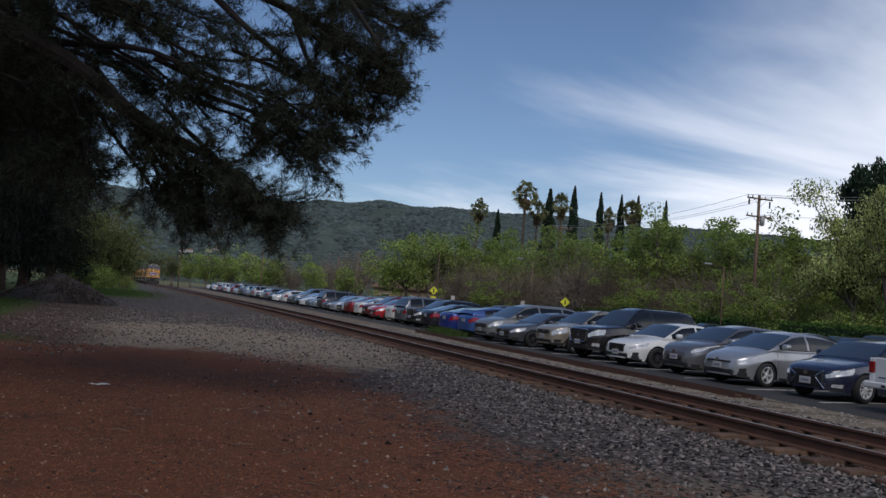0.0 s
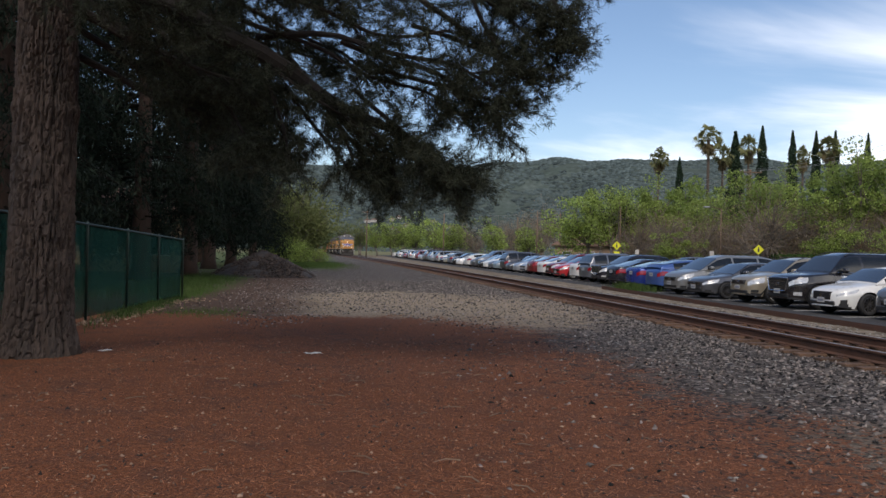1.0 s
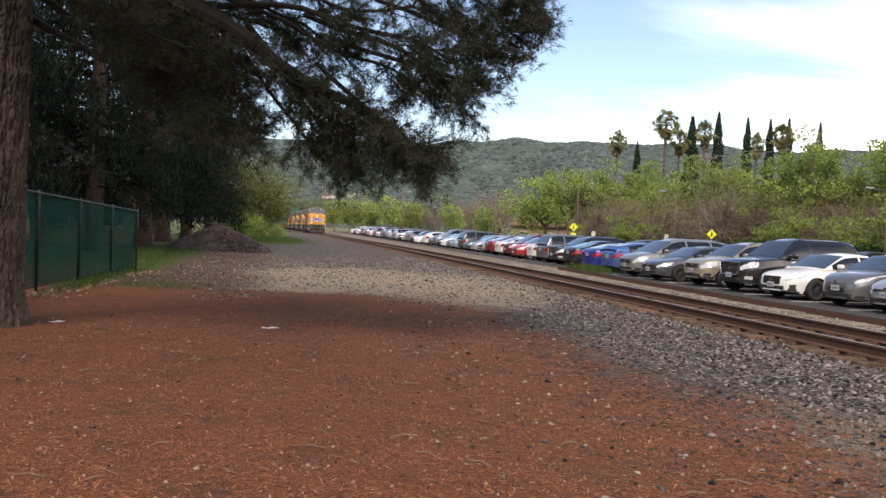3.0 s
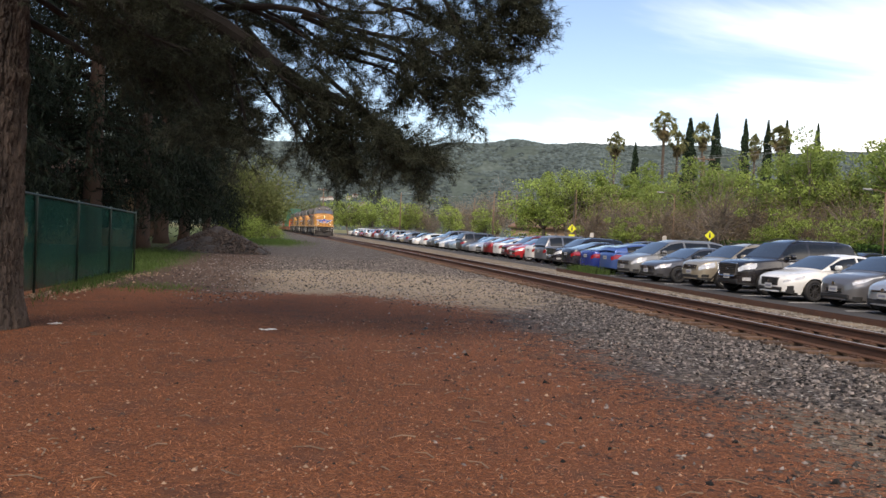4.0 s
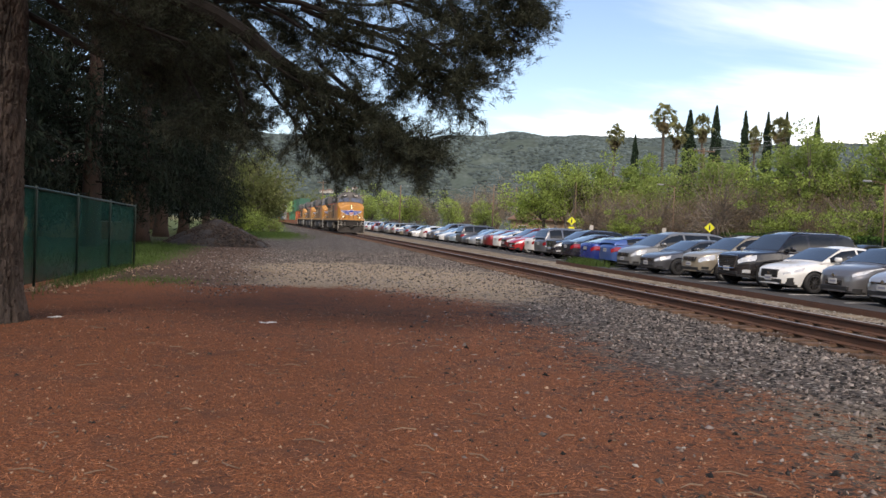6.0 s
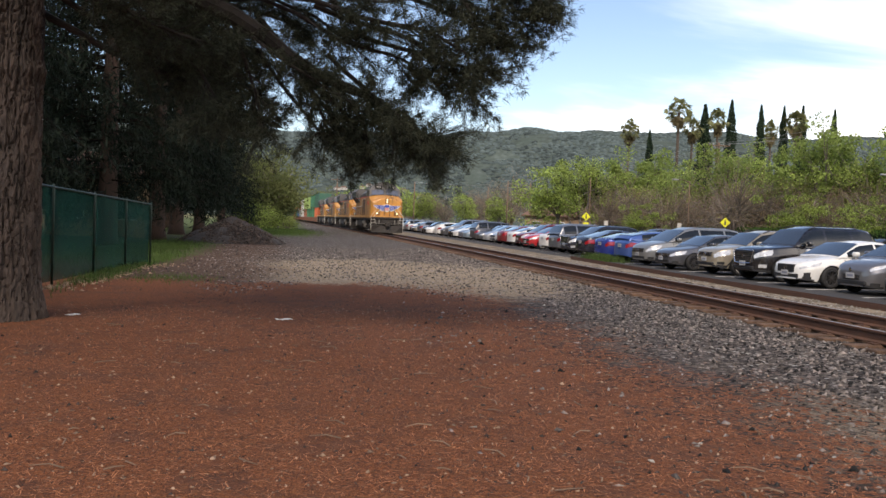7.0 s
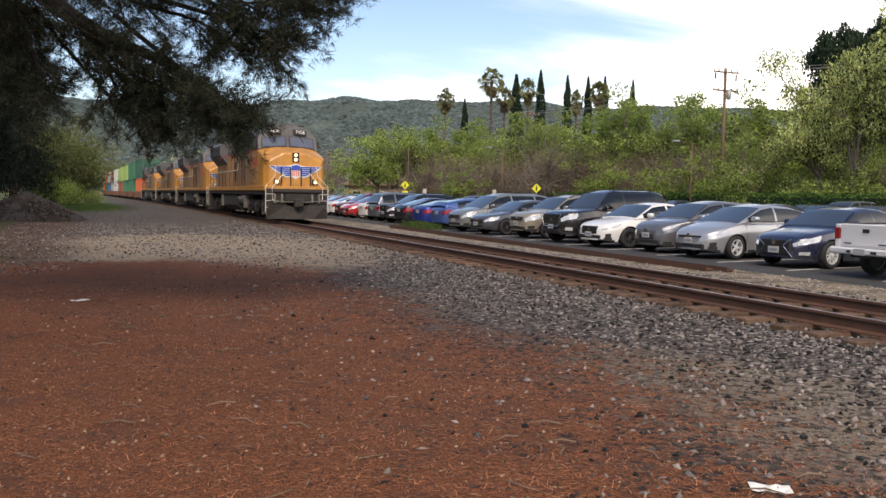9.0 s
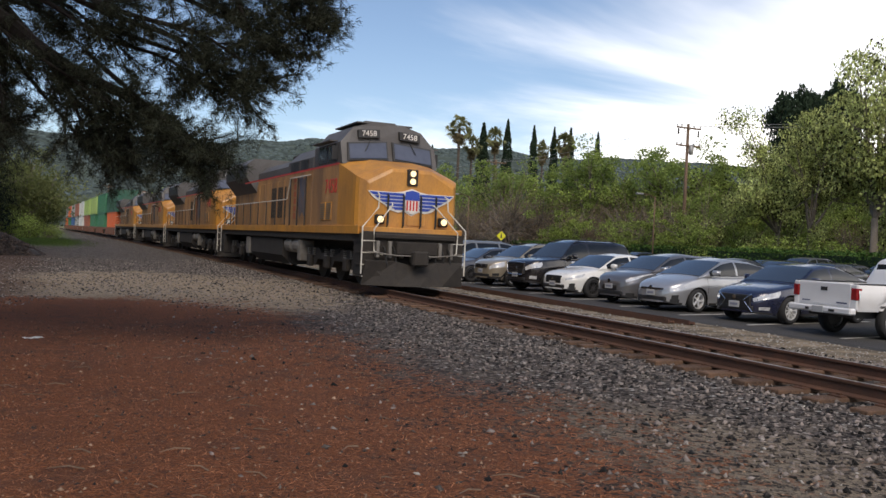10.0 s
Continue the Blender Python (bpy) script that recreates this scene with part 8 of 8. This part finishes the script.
def fence_leaf_place(g, n):
    y = g.uniform(17.5, 27.5, n)
    return on_ground(np.stack([-4.95 + (y - 17.5) * 0.083 + np.abs(g.normal(size=n)) * 0.35, y], 1))


def heap_place(g, n):
    """Stones on the flanks of the gravel heap."""
    t, a = g.uniform(0, 0.97, n) ** 1.3, g.uniform(0, 6.283, n)
    r = 3.0 * (1 - t)
    return np.stack([-3.4 + r * np.cos(a), 49.5 + r * np.sin(a), -0.04 + 1.5 * t ** 0.85], 1)


M_CHIP = surf("tan_wood_chip", (0.25, 0.17, 0.115), 0.4, 6, 60, 0.9, 0.2, island=1.0)
for nm, cnt, plc, lo, hi, sd, mt, lab in (
        ("ballast_stones", 60000, ballast_place, 0.012, 0.036, 1, M_STONE, "loose grey ballast stones beside the track"),
        ("pale_stones", 3000, ballast_place, 0.009, 0.028, 2, M_PALE_STONE, "scattered whitish stones in the ballast"),
        ("gravel", 12000, dirt_place, 0.012, 0.038, 3, M_STONE, "dark gravel strewn on trodden dirt"),
        ("verge_gravel", 5000, verge_place, 0.01, 0.026, 5, M_PALE_STONE, "pale gravel and clods on the verge"),
        ("clods", 6500, clod_place, 0.005, 0.02, 6, M_CLOD, "dark crumbs of bark and earth in the litter"),
        ("dry_leaves", 450, fence_leaf_place, 0.02, 0.05, 8, M_CHIP, "pale dry leaves blown against the fence foot"),
        ("heap_stones", 5000, heap_place, 0.03, 0.085, 9, M_CLOD, "loose dark stones on the gravel heap"),
        ("pebbles", 4200, litter_place, 0.005, 0.017, 4, M_CHIP, "small pale pebbles in the needle litter")):
    ob = mesh_part(nm, *stones(cnt, plc, lo, hi, sd), mt)
    tagged(ob, lab, "stones", kind="stuff")
M_CONE = surf("pine_cone_brown", (0.045, 0.026, 0.018), 0.5, 20, 90, 0.95, 0.5, island=0.6)
tagged(mesh_part("fallen_cones", *stones(240, litter_place, 0.01, 0.027, 7), M_CONE), "fallen pine cones and dark clods in the litter", "litter", kind="stuff")
M_NEEDLE = surf("dry_needles", (0.20, 0.085, 0.040), 0.95, 4, 40, 0.9, 0, island=1.8)
g = np.random.default_rng(12)
nn_ = 75000
pn = np.stack([g.uniform(-4.5, 4.6, nn_), 1.4 + 13.5 * g.uniform(0, 1, nn_) ** 1.5, np.zeros(nn_)], 1)
pn[:, 2] = [ground_z(x, y) + 0.006 for x, y in pn[:, :2]]
an = g.uniform(0, 6.283, nn_)
dn = np.stack([np.cos(an), np.sin(an), g.normal(size=nn_) * 0.12], 1) * g.uniform(0.03, 0.09, (nn_, 1))
sn_ = np.stack([-np.sin(an), np.cos(an), 0 * an], 1) * 0.0022
nv = np.stack([pn - sn_, pn + sn_, pn + dn + sn_ * 0.3, pn + dn - sn_ * 0.3], 1).reshape(-1, 3)
tagged(mesh_part("fallen_needles", nv, np.arange(nn_ * 4).reshape(-1, 4), M_NEEDLE), "dry reddish fallen pine needles", "litter", kind="stuff")
M_TWIG = surf("dead_twig", (0.16, 0.11, 0.075), 0.4, 8, 60, 0.9, 0.2, rnd=0.5)
rg_ = random.Random(31)
for k in range(140):
    x, y = rg_.uniform(-4, 4.2), 2.6 + 11 * rg_.random() ** 1.4
    a, ln = rg_.uniform(0, 6.283), rg_.uniform(0.07, 0.24)
    z = ground_z(x, y) + 0.012
    pts = [(x, y, z), (x + ln * 0.5 * math.cos(a), y + ln * 0.5 * math.sin(a), z + 0.012), (x + ln * math.cos(a + 0.25), y + ln * math.sin(a + 0.25), z + 0.002)]
    tagged(part("twig", tube(pts, [0.006, 0.005, 0.003], 5), M_TWIG), "small dead twig on the needle litter", "twig", "fallen twigs")
M_PAPER = surf("white_paper", (0.66, 0.65, 0.62), 0.08, 6, 40, 0.8, 0.1)


def paper(x, y, w, d, turn, label):
    rows = [[(-w / 2 + w * i / 6, -d / 2 + d * j / 4, 0.012 + 0.02 * noise.noise((i * 0.7, j * 0.9, x))) for j in range(5)] for i in range(7)]
    low_ = [[(a, b, c - 0.003) for a, b, c in r] for r in rows]
    ob = part("paper_scrap", loft([r + q[::-1] for r, q in zip(rows, low_)]), M_PAPER)
    ob.matrix_basis = pose(x, y, ground_z(x, y), 0, 0, turn)
    return tagged(ob, label, "litter")


paper(-0.1, 13.5, 0.26, 0.14, 20, "crumpled white paper scrap on the needle litter")
paper(3.65, 3.65, 0.22, 0.13, -30, "flat white paper scrap on the gravel")
# this scrap stands in for pale wood and stone pieces
paper(-3.25, 13.6, 0.2, 0.12, 60, "pale flat scrap near the pine, stand-in for wood and stone pieces")
M_ORANGE = surf("orange_rag", (0.3, 0.13, 0.05), 0.3, 6, 40, 0.9, 0.3)
tagged(part("orange_lump", loft([[(8.05 + r * math.cos(a), 22.6 + r * math.sin(a), z) for a in (0.8 * k for k in range(8))] for r, z in ((0.10, 0.02), (0.10, 0.07), (0.05, 0.11))]), M_ORANGE), "small orange lump beside the rail", "litter")


# ---- what moves ----
def motions():
    for unit, back, length in TRAIN:
        rows = []
        for t in [0.5 * k for k in range(21)]:
            y = 22.0 - 0.8 + 19.4 * (10.0 - t) + back
            mid_y = y + length / 2
            s = track_slope(mid_y)
            rows.append((t, pose(track_x(mid_y) - s * length / 2, y, RAIL_TOP, 0, 0, -math.degrees(math.atan(s)))))
        walk(unit, rows)


motions()
